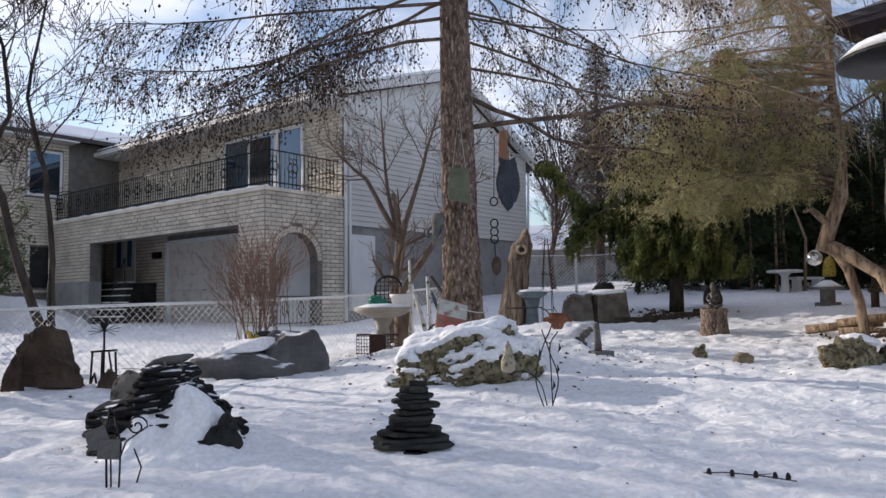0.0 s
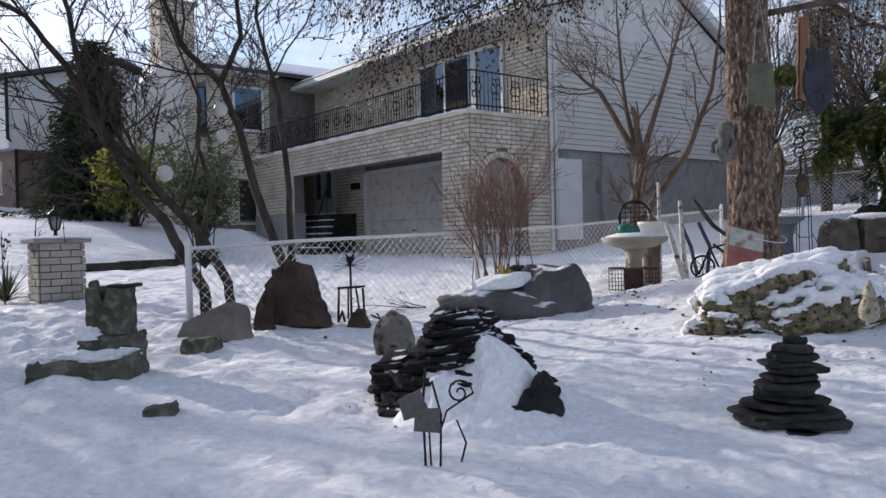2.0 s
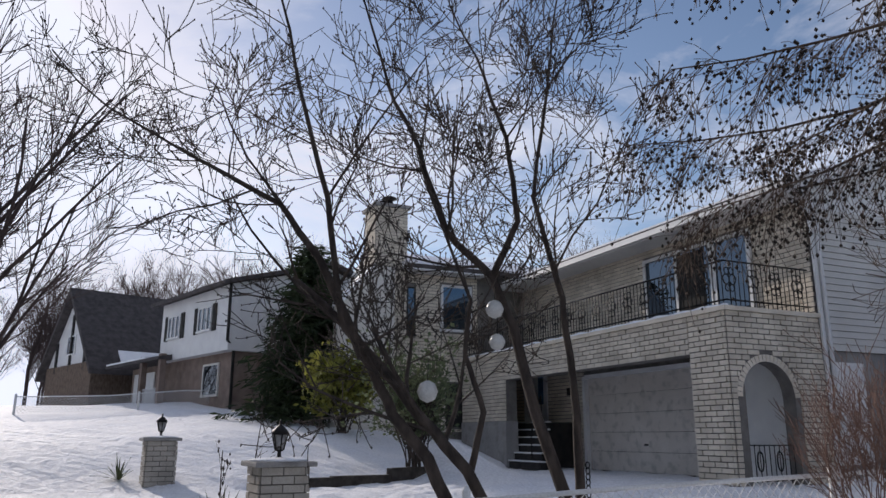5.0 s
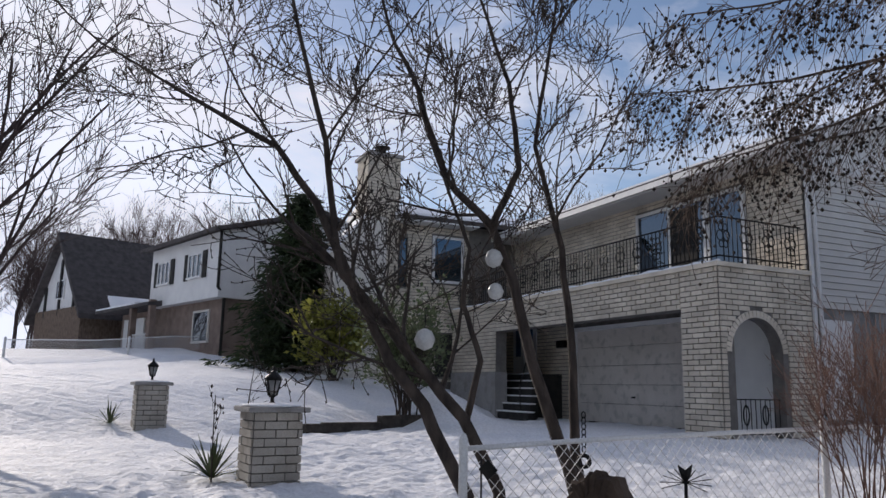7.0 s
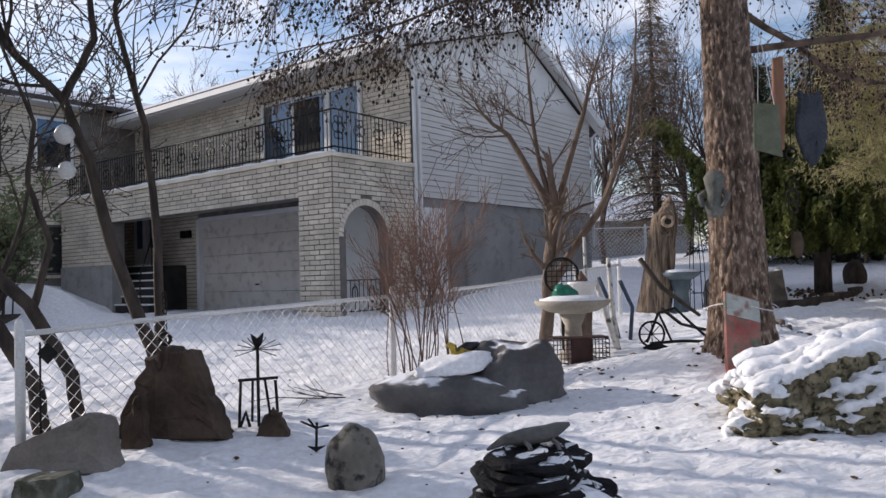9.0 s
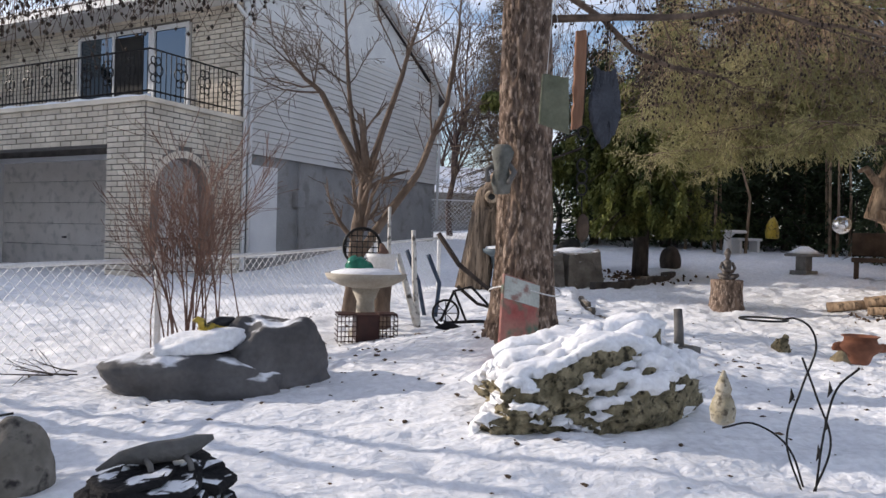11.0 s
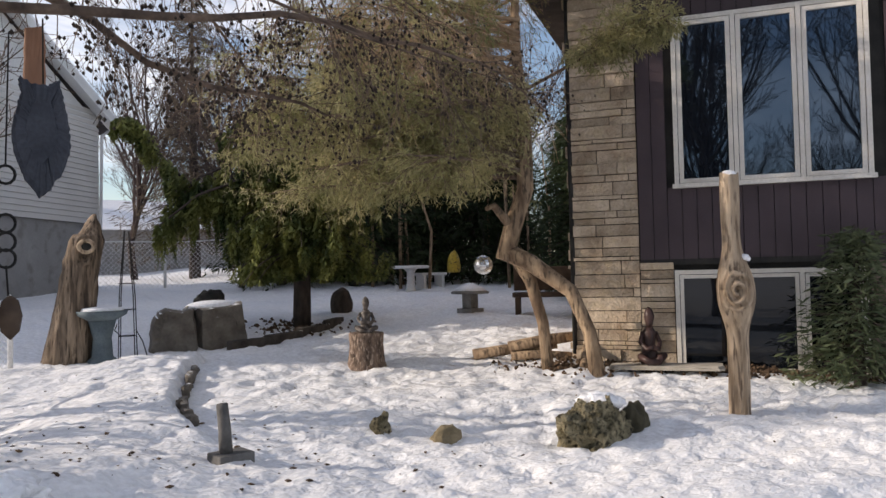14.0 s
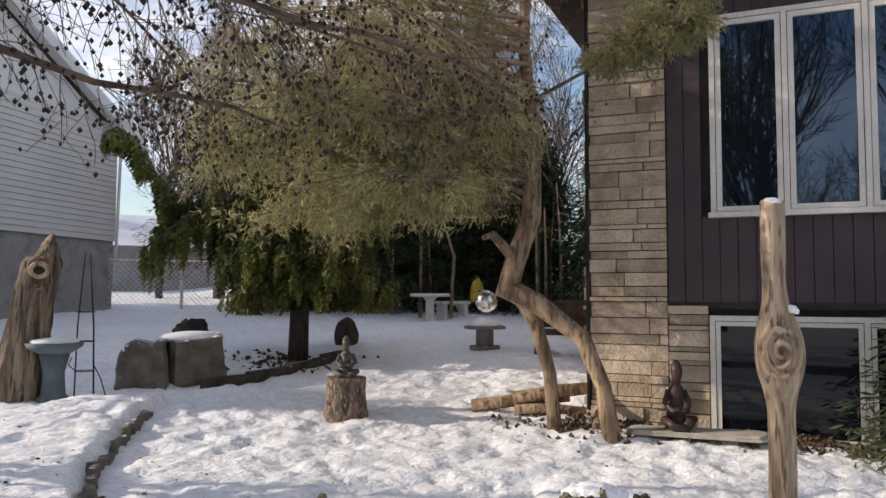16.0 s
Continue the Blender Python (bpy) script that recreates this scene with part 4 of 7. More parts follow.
# ---- the larch ----
def build_larch():
    t = thing("larch_tree", (0.26, 10.2, 0.85), 0, "tall larch with rugged bark and drooping cone-hung branches", "tree")
    g = random.Random(31)
    v, f = [], []
    zs = np.concatenate([np.linspace(-0.25, 4.6, 260), np.linspace(4.7, 12.0, 30)])
    sides = 90
    for z in zs:
        r = (0.25 + 0.13 * math.exp(-max(z, 0) / 0.35)) * (1 - 0.055 * max(z, 0))
        for k in range(sides):
            a = 2 * math.pi * k / sides
            q = Vector((math.cos(a) * 5.2, math.sin(a) * 5.2, z * 2.0))
            ridge = abs(noise.noise(Vector((math.cos(a) * 8, math.sin(a) * 8, z * 3.2)))) + 0.6 * abs(noise.noise(Vector((math.cos(a) * 17, math.sin(a) * 17, z * 8 + 3))))
            rr = r * (0.93 + 0.06 * noise.noise(q) + 0.34 * min(ridge, 0.45) + 0.12 * math.exp(-max(z, 0) / 0.3) * math.sin(5 * a))
            v.append((rr * math.cos(a) - 0.015 * z, rr * math.sin(a), z))
    for i in range(len(zs) - 1):
        for k in range(sides):
            f.append((i * sides + k, i * sides + (k + 1) % sides, (i + 1) * sides + (k + 1) % sides, (i + 1) * sides + k))
    link_mesh("trunk", v, f, BARK, t, "thick trunk with deeply plated bark", True)
    w = Wood(33)
    tips = []
    limbs = [(3.9, 12, 4.4), (4.3, 27, 4.8), (4.7, 5, 4.6), (5.2, 20, 4.6), (5.7, 10, 4.4), (6.2, 30, 4.2), (6.8, 16, 4.0), (5.0, 188, 4.4), (6.6, 196, 4.6), (4.3, 178, 4.6), (4.6, 192, 5.0), (4.8, 184, 4.4), (5.3, 200, 4.9), (5.7, 206, 4.4), (6.1, 182, 4.6)]
    z = 4.6
    while z < 11:
        az = g.uniform(0, 360)
        limbs.append((z, az, (g.uniform(1.4, 2.2) if az > 225 else g.uniform(2.4, 4.2)) * (1.15 - z / 16)))
        z += 0.26
    # two long low limbs that sweep out towards the cedar
    for line in ([(0.1, 0.02, 3.05), (0.9, 0.1, 3.16), (1.35, 0.12, 3.2), (1.81, 0.23, 3.29), (2.3, 0.3, 3.42), (2.79, 0.46, 3.47), (3.3, 0.5, 3.4), (3.7, 0.6, 3.44), (4.2, 0.62, 3.37), (4.6, 0.95, 3.48), (5.06, 1.24, 3.49), (5.6, 1.5, 3.38)],
                 [(0.1, 0.08, 3.5), (0.5, 0.3, 3.36), (0.95, 0.6, 3.28), (1.4, 0.85, 3.06), (1.94, 0.98, 2.95), (2.41, 1.26, 3.0), (2.98, 1.7, 3.06), (3.3, 1.85, 3.0), (3.7, 2.05, 3.04)]):
        line = [Vector(p) for p in line]
        w.limb(line, 0.037, 0.01, 9)
        for k in range(42):
            s = (0.15 + 0.85 * g.random()) * (len(line) - 1)
            i = min(len(line) - 2, int(s))
            q = line[i].lerp(line[i + 1], s - i)
            b = (line[i + 1] - line[i]).normalized()
            sd = Vector((-b.y, b.x, 0)) * g.choice((-1, 1))
            dd = (b * 0.5 + sd * g.uniform(0.3, 1) + Vector((0, 0, g.uniform(-0.7, 0.35)))).normalized()
            w.grow(q, dd, g.uniform(0.3, 0.75), 0.006, 1, 45, 0.0, 0.5, (3, 6), 0.25, 0.6, 0.0025, 0.2)
    for z, az, ln in limbs:
        d = Vector((math.cos(radians(az)), math.sin(radians(az)), -0.05))
        pts, cur = [], Vector((-0.015 * z, 0, z))
        n = 7
        for i in range(n + 1):
            pts.append(cur.copy())
            k = i / n
            d = (d + Vector((g.gauss(0, 0.15), g.gauss(0, 0.15), g.gauss(0, 0.05) + (-0.06 if k < 0.5 else 0.06)))).normalized()
            cur = cur + d * ln / n
        w.limb(pts, (0.036 if 100 < az < 230 else 0.028) - 0.0015 * z, 0.006)
        for k in range(int(ln * (15 if 100 < az < 230 else 5 if az < 40 else 6))):
            s = 0.2 + 0.8 * g.random()
            i = min(n - 1, int(s * n))
            q = pts[i].lerp(pts[i + 1], s * n - i)
            b = (pts[i + 1] - pts[i]).normalized()
            sd = Vector((-b.y, b.x, 0)) * g.choice((-1, 1))
            dd = (b * 0.6 + sd * g.uniform(0.3, 1) + Vector((0, 0, -g.uniform(0.2, 0.8)))).normalized()
            w.grow(q, dd, g.uniform(0.4, 0.9), 0.006, 1, 45, 0.0, 0.7, (4, 7), 0.2, 0.6, 0.003, 0.2)
    w.mesh("crown", LARCH_TWIG, t, "drooping brown branches")
    beads("cone_cluster", w.tips, 0.0155, CONE, t, 7, "small dark brown cones")


build_larch()


# ---- evergreens ----
def build_cedar():
    t = thing("twisted_cedar", (7.4, 12.95, 0.85), 0, "twisted cedar on two bare legs with a wide green canopy", "tree")
    # two bare legs that join, and a short trunk above
    tubes("trunk", [
        ([(0.2, -0.4, -0.1), (0.16, -0.3, 0.5), (0.02, -0.1, 1.05), (-0.35, 0.3, 1.45), (-0.6, 0.55, 1.62)], [0.11, 0.09, 0.1, 0.12, 0.13]),
        ([(-0.05, 0.35, -0.1), (-0.1, 0.38, 0.6), (-0.25, 0.45, 1.2), (-0.5, 0.5, 1.62)], [0.09, 0.08, 0.09, 0.11]),
        ([(-0.62, 0.55, 1.5), (-0.5, 0.5, 1.95), (-0.3, 0.45, 2.5), (-0.25, 0.5, 3.4), (-0.3, 0.6, 4.6), (-0.3, 0.5, 7.6)], [0.13, 0.13, 0.12, 0.1, 0.07, 0.02]),
        ([(-0.55, 0.5, 2.0), (-0.85, 0.45, 2.25), (-1.0, 0.4, 2.2)], [0.07, 0.05, 0.03]),
    ], CEDAR_WOOD, t, "bare twisted tan trunk", 12)
    g = random.Random(41)
    w, brown = Wood(42), Wood(43)
    green = []
    for k in range(92):
        az, z = g.uniform(102, 218), (g.uniform(2.55, 3.8) if k % 2 else g.uniform(3.8, 6.6))
        ln = g.uniform(1.7, 3.9) if abs(az - 155) > 22 else g.uniform(2.4, 4.2)
        if k % 6 == 0:
            az, ln = g.uniform(70, 100), g.uniform(0.7, 1.5)
        d = Vector((math.cos(radians(az)), math.sin(radians(az)), 0.16))
        pts, cur = [], Vector((-0.3, 0.5, z))
        for i in range(7):
            pts.append(cur.copy())
            d = (d + Vector((g.gauss(0, 0.12), g.gauss(0, 0.12), g.gauss(0, 0.05) - 0.045))).normalized()
            cur = cur + d * ln / 6
        live = z < 3.8
        (w if live else brown).limb(pts, 0.032, 0.008)
        for j in range(int(ln * (5.5 if live else 8))):
            s = g.uniform(0.3, 1)
            i = min(5, int(s * 6))
            q = pts[i].lerp(pts[i + 1], s * 6 - i)
            dd = Vector((g.uniform(-1, 1), g.uniform(-1, 1), g.uniform(-0.2, 0.08))).normalized()
            if live or g.random() < 0.3:
                w.grow(q, dd, g.uniform(0.35, 0.7), 0.007, 1, 42, 0, 0.15, (4, 6), 0.15, 0.6, 0.003, 0.2)
            else:
                dd.z -= 0.35
                brown.grow(q, dd, g.uniform(0.5, 1.2), 0.0055, 1, 38, 0, 1.1, (4, 7), 0.22, 0.6, 0.003, 0.2)
    brown.mesh("dead_crown", DEAD_TWIG, t, "bare brown hanging twigs")
    for j in range(6):
        # a low limb whose foliage hangs before the stone corner
        o = Vector((0.15 + 0.09 * j, -0.5 - 0.18 * j, 4.3 + 0.05 * j))
        for q in range(13):
            w.grow(o, (g.uniform(-1, 1), g.uniform(-1, 1), g.uniform(-0.5, 0.4)), g.uniform(0.2, 0.4), 0.006, 1, 42, 0, 0.2, (3, 5), 0.15, 0.6, 0.003, 0.2)
    w.limb([Vector((-0.28, 0.55, 3.9)), Vector((0.1, -0.3, 4.2)), Vector((0.6, -1.4, 4.5))], 0.03, 0.008)
    w.mesh("bough_frame", BARK_BROWN, t)
    sprays("foliage", w.tips, 0.1, 11, NEEDLE_LIGHT, t, 44, 0.25, "olive green cedar foliage", 0.8, 0.075)


build_cedar()


def conifer(name, at, height, radius, mat, label, seed, low=0.3, per=6, size=0.3, droop=0.35, step=0.22, bark=BARK_DARK, thin=0.16, lean=None):
    t = thing(name, at, 0, label, "tree")
    g = random.Random(seed)
    w = Wood(seed)
    top = Vector(lean or (0, 0, 0)) + Vector((0, 0, height))
    tube("trunk", [(0, 0, -0.2), tuple(top * 0.5), tuple(top)], [0.05 + height * 0.016, 0.03 + height * 0.008, 0.015], bark, t)
    tips = []
    z = low
    while z < height - 0.1:
        k = (z - low) / (height - low)
        ring = radius * (1 - k) ** 0.85 * g.uniform(0.75, 1.15) + 0.08
        n = max(4, int(6 + ring * 2))
        a0 = g.uniform(0, 6.28)
        for i in range(n):
            a = a0 + 6.28 * i / n + g.uniform(-0.25, 0.25)
            ln = ring * g.uniform(0.7, 1.15)
            o = top * (z / height)
            pts = []
            for j in range(5):
                s = j / 4
                p = o + Vector((math.cos(a) * ln * s, math.sin(a) * ln * s, ln * (0.1 * s - droop * s * s)))
                pts.append(p)
                if j:
                    cnt = 2 if ln > 0.6 else 1
                    for _ in range(cnt):
                        off = Vector((-math.sin(a), math.cos(a), 0)) * g.uniform(-0.28, 0.28) * ln * s
                        tips.append((p + off, (Vector((math.cos(a), math.sin(a), -droop)) + off * 0.8).normalized()))
            w.limb(pts, 0.012 + 0.01 * ln, 0.004, 4)
        z += step * g.uniform(0.8, 1.2)
    w.mesh("bough_frame", bark, t)
    sprays("foliage", tips, size, per, mat, t, seed + 1, droop * 0.5, "", 0.5, thin)
    return t


def weeping(name, at, height, label, seed, arch):
    """A weeping conifer: a leaning leader, tiers of short boughs and ropes of needles hanging from them."""
    t = thing(name, at, 0, label, "tree")
    g = random.Random(seed)
    tube("trunk", [(0, 0, -0.2), (0.05, 0, height * 0.5), (-0.1, 0.1, height * 0.85)], [0.2, 0.15, 0.06], BARK_DARK, t)
    w, v, f = Wood(seed), [], []

    def rope(o, length, fat):
        """One hanging branchlet, thick with short needles, swaying a little and tapering to its tip."""
        sway = Vector((g.gauss(0, 0.12), g.gauss(0, 0.12), 0))
        n = max(4, int(length / 0.04))
        for q in range(n):
            k = q / n
            c = o + sway * k * length + Vector((0, 0, -length * k))
            if c.z < 0.85:
                break
            r = fat * (0.55 + 0.6 * math.sin(math.pi * min(1.0, 0.15 + k))) * (1.0 - 0.5 * k * k)
            for m in range(6):
                a = g.uniform(0, 6.283)
                d = Vector((math.cos(a), math.sin(a), -g.uniform(0.5, 1.6))).normalized() * r * g.uniform(0.8, 1.5)
                s = d.orthogonal().normalized() * r * 0.26
                b = len(v)
                v.extend([c - s * 0.6, c + d * 0.6 + s, c + d, c + d * 0.6 - s])
                f.append((b, b + 1, b + 2, b + 3))

    for k in range(130):
        a, z = g.uniform(0, 6.283), height * g.uniform(0.28, 0.95)
        ln = (1.3 - z / height * 0.75) * g.uniform(0.8, 1.9)
        pts = [Vector((0, 0, z))]
        for j in range(1, 7):
            k2 = j / 6
            p = Vector((math.cos(a) * ln * k2, math.sin(a) * ln * k2, z + 0.28 * ln * k2 - 0.6 * ln * k2 * k2))
            pts.append(p)
            for m in range(2):
                rope(p + Vector((g.gauss(0, 0.1), g.gauss(0, 0.1), 0)), g.uniform(0.35, 0.95), g.uniform(0.075, 0.12))
        w.limb(pts, 0.025, 0.008, 4)
    for i, line in enumerate(arch):
        line = [Vector(p) for p in line]
        w.limb(line, 0.045, 0.015, 6)
        total = len(line) - 1
        for k in range(total * 5):
            q = k / 5
            o = line[int(q)].lerp(line[min(total, int(q) + 1)], q - int(q))
            for m in range(4 if i == 0 else 3):
                side = Vector((g.gauss(0, 0.09), g.gauss(0, 0.12), -0.03))
                long = g.uniform(0.5, 1.25) if i == 0 and 6 < k < 18 and g.random() < 0.5 else g.uniform(0.2, 0.55)
                rope(o + side, long if i == 0 else g.uniform(0.4, 1.1), g.uniform(0.08, 0.13))
    w.mesh("bough_frame", BARK_DARK, t)
    link_mesh("foliage", v, f, NEEDLE_WEEP, t, "ropes of dark green hanging needles")
    return t


weeping("weeping_spruce", (6.0, 19.6, 1.25), 4.6, "dark weeping spruce with trailing fronds over the snow", 51,
        [[(0, 0, 2.3), (-0.9, 0.5, 2.5), (-1.6, 0.85, 2.6), (-2.1, 1.1, 3.0), (-2.55, 1.35, 3.55), (-2.9, 1.55, 4.1), (-3.1, 1.65, 4.3), (-3.25, 1.75, 4.2)],
         [(0, 0, 3.2), (-0.9, 0.4, 3.4), (-1.8, 0.9, 3.0), (-2.4, 1.2, 2.3)], [(0, 0, 2.8), (-0.9, 0.3, 3.0), (-1.9, 0.6, 2.6), (-2.7, 1.0, 1.9)],
         [(0, 0, 4.0), (-0.6, -0.3, 4.3), (-1.3, -0.4, 4.1), (-1.7, -0.4, 3.4)], [(0, 0, 3.0), (0.9, -0.3, 3.1), (1.7, -0.4, 2.6)], [(0, 0, 2.4), (0.2, -0.8, 2.7), (0.3, -1.6, 2.3)]])
conifer("spruce_tree", (9.9, 25.8, ground_z(9.9, 25.8, False)), 8.5, 2.4, NEEDLE_GREEN, "dense dark green spruce in the back garden", 61, 1.0, 14, 0.24, thin=0.08)
conifer("young_spruce", (9.7, 10.2, 0.72), 1.95, 0.7, NEEDLE_YOUNG, "young green spruce beside the stone house", 63, 0.15, 9, 0.15, 0.15, 0.12, thin=0.1)
conifer("fir_tree", (-21.0, 27.2, 2.6), 6.8, 2.3, NEEDLE_GREEN, "large dark fir between two houses", 65, 0.3, 12, 0.42, 0.3, 0.3, thin=0.09)


# ---- garden things ----
def on(x, y, sink=0.03):
    return (x, y, ground_z(x, y) - sink)


def slab_stone(name, at, outline, thick, rz, mat, label, tilt=(0, 0), seed=1, category="rock", rough=0.03):
    """An upright or lying slab: an outline (x, z) with a broken, worn edge and uneven faces."""
    g = random.Random(seed)
    ring = []
    n = len(outline)
    for i in range(n):
        a, b = Vector((*outline[i], 0)), Vector((*outline[(i + 1) % n], 0))
        for k in range(6):
            p = a.lerp(b, k / 6)
            ring.append((p.x + g.gauss(0, rough * 0.5), p.y + (g.gauss(0, rough * 0.5) if p.y > 0.02 else 0)))
    m = len(ring)
    cx, cz = sum(p[0] for p in ring) / m, sum(p[1] for p in ring) / m
    v, f = [], []
    for y, k in ((-thick / 2, 0.55), (-thick / 2, 0.9), (-thick * 0.28, 1.0), (thick * 0.28, 1.0), (thick / 2, 0.9), (thick / 2, 0.55)):
        for x, z in ring:
            v.append((cx + (x - cx) * k, y + g.gauss(0, rough * 0.35), cz + (z - cz) * k))
    for j in range(5):
        for i in range(m):
            f.append((j * m + i, j * m + (i + 1) % m, (j + 1) * m + (i + 1) % m, (j + 1) * m + i))
    f += [tuple(reversed(range(m))), tuple(5 * m + i for i in range(m))]
    ob = link_mesh(name, v, f, mat)
    bm = bmesh.new()
    bm.from_mesh(ob.data)
    bmesh.ops.recalc_face_normals(bm, faces=bm.faces)
    bm.to_mesh(ob.data)
    bm.free()
    ob.matrix_world = pose(*at, tilt[0], tilt[1], rz)
    return tagged(ob, label, category)


def plates(name, at, rows, mat, label, seed, category="stone pile", spread=0.03, part_name="slate", tilt=4, dip=0):
    """A pile of flat broken stones; rows: (x, y, z, length, width, thickness, turn)."""
    g = random.Random(seed)
    t = thing(name, at, 0, label, category)
    for x, y, z, ln, wd, th, rz in rows:
        n = 15
        v, f = [], []
        for zz, k in ((0, 0.93), (th * 0.3, 1.0), (th * 0.75, 0.98), (th, 0.9)):
            for i in range(n):
                if zz == 0 and k == 0.93 and i == 0:
                    jag = [1 + g.gauss(0, 0.07) for _ in range(n)]
                a = 6.283 * i / n
                r = k * jag[i] * (1 + g.gauss(0, 0.015))
                sq = 1 / max(abs(math.cos(a)), abs(math.sin(a))) ** 0.6
                v.append((math.cos(a) * r * sq * ln / 2, math.sin(a) * r * sq * wd / 2, zz + g.gauss(0, th * 0.06)))
        for j in range(3):
            for i in range(n):
                f.append((j * n + i, j * n + (i + 1) % n, (j + 1) * n + (i + 1) % n, (j + 1) * n + i))
        f += [tuple(reversed(range(n))), tuple(3 * n + i for i in range(n))]
        ob = link_mesh(part_name, v, f, mat, t)
        ob.matrix_local = pose(x, y, z, g.uniform(-tilt, tilt) + dip * 0.4, g.uniform(-tilt, tilt) + dip * max(-1.0, min(1.0, x / 0.45)), rz)
    return t


# big snow-covered limestone
def build_big_rock():
    t = thing("snowy_limestone_rock", (0.24, 8.62, ground_z(0.22, 8.62, False) - 0.08), 12, "large mossy limestone rock under thick snow", "rock")
    def shaped(pits):
        bm = rock_mesh((1.72, 0.98, 0.7), 3, 0.26, 1.3, 6, 0.2, pits)
        for v in bm.verts:
            v.co.z *= 0.92 + 0.2 * (v.co.x / 0.85)
        bm.normal_update()
        return bm
    part("stone", shaped(0.3), LIME_BARE, t, "pitted mossy limestone", True)
    bm = shaped(0.0)
    moves = []
    for v in bm.verts:
        n2 = noise.noise(v.co * 3.4 + Vector((5, 2, 1))) + 0.55 * noise.noise(v.co * 8) + 0.2 * noise.noise(v.co * 22)
        k = ease((v.normal.z - 0.2 + 0.62 * n2) / 0.34)
        moves.append(v.normal * (-0.09 + 0.15 * k) + Vector((0, 0, 0.015 * k * noise.noise(v.co * 14))))
    for v, m in zip(bm.verts, moves):
        v.co += m
    part("snow_cap", bm, SNOW, t, "soft snow on the rock", True)


build_big_rock()


def build_boulder():
    t = thing("grey_boulder", (-2.32, 9.98, ground_z(-2.3, 9.95, False) - 0.08), -8, "smooth grey boulder split in two, dusted with snow", "rock")
    bm = rock_mesh((1.6, 0.9, 0.4), 5, 0.24, 1.1, 5, 0.25)
    bmesh.ops.translate(bm, vec=(-0.2, -0.06, 0), verts=bm.verts)
    part("lower_half", bm, ROCK_SNOWY, t, "", True)
    bm = rock_mesh((1.04, 0.85, 0.66), 6, 0.24, 1.1, 5, 0.25)
    bmesh.ops.translate(bm, vec=(0.3, 0.1, 0), verts=bm.verts)
    part("upper_half", bm, ROCK_SNOWY, t, "", True)
    part("snow_patch", rock_mesh((0.75, 0.4, 0.14), 16, 0.25, 1.4, 4), SNOW, t, "snow in the cleft", True).matrix_local = pose(-0.2, -0.12, 0.4, 8, -10, 10)


build_boulder()
DUCK_Y = material("yellow_glaze", (0.35, 0.25, 0.03), (0.5, 0.36, 0.06), 8, 0.4, 0.1, wear=(0.05, 0.05, 0.03))
BLACK_PAINT = material("black_glaze", (0.015, 0.015, 0.018), (0.03, 0.03, 0.035), 8, 0.35, 0.1)


def build_bird():
    t = thing("bird_figure", (-2.42, 10.0, 0.99), 25, "yellow and black garden bird figure on the boulder", "ornament")
    tube("body", [(-0.13, 0, -0.02), (-0.11, 0, 0.06), (-0.05, 0, 0.09), (0.04, 0, 0.07), (0.12, 0, 0.09)], [0.03, 0.062, 0.07, 0.06, 0.03], DUCK_Y, t, "", 12)
    tube("head", [(-0.12, 0, 0.1), (-0.13, 0, 0.16), (-0.17, 0, 0.18), (-0.21, 0, 0.17)], [0.035, 0.04, 0.03, 0.006], DUCK_Y, t, "", 10)
    tube("wing", [(-0.08, 0, 0.13), (0.02, 0, 0.15), (0.14, 0, 0.15), (0.2, 0, 0.12)], [0.02, 0.05, 0.045, 0.012], BLACK_PAINT, t, "black wing", 10)
    t.scale = (0.95, 0.95, 0.95)


build_bird()

# brown triangular rock and its neighbours
slab_stone("brown_rock", on(-4.8, 9.2, 0.06), [(-0.48, 0), (-0.4, 0.3), (-0.22, 0.68), (-0.05, 0.76), (0.12, 0.72), (0.26, 0.38), (0.45, 0.0)], 0.4, -4, BROWN_ROCK, "tall dark brown wedge of rock", (-8, 0), 4)
slab_stone("brown_rock", on(-5.02, 8.88, 0.06), [(-0.1, 0), (-0.06, 0.42), (0.02, 0.45), (0.09, 0.0)], 0.14, 10, BROWN_ROCK, "narrow brown stone leaning on the rock", (-6, 8), 5)
TAN_SLAB = material("tan_slab_stone", (0.17, 0.15, 0.13), (0.26, 0.235, 0.21), 4, 0.9, 0.4)
slab_stone("tan_slab_stone", on(-5.35, 8.42, 0.06), [(-0.42, 0), (-0.36, 0.2), (0.2, 0.42), (0.3, 0.4), (0.42, 0.0)], 0.3, -6, TAN_SLAB, "slanting tan slab of stone at the tree foot", (-10, 0), 6, rough=0.012)
MOSS_STONE = material("mossy_block_stone", (0.055, 0.06, 0.042), (0.13, 0.13, 0.1), 5, 0.95, 0.6, 26, wear=(0.19, 0.19, 0.16))
slab_stone("small_block_stone", on(-5.2, 7.9, 0.05), [(-0.2, 0), (-0.18, 0.18), (0.16, 0.2), (0.19, 0.0)], 0.22, -14, MOSS_STONE, "small dark grey block stone", (0, 0), 7, rough=0.012)
slab_stone("small_block_stone", on(-4.35, 5.9, 0.05), [(-0.14, 0), (-0.1, 0.1), (0.1, 0.12), (0.15, 0.0)], 0.2, 24, MOSS_STONE, "low dark stone in the snow", (0, 0), 8, rough=0.012)


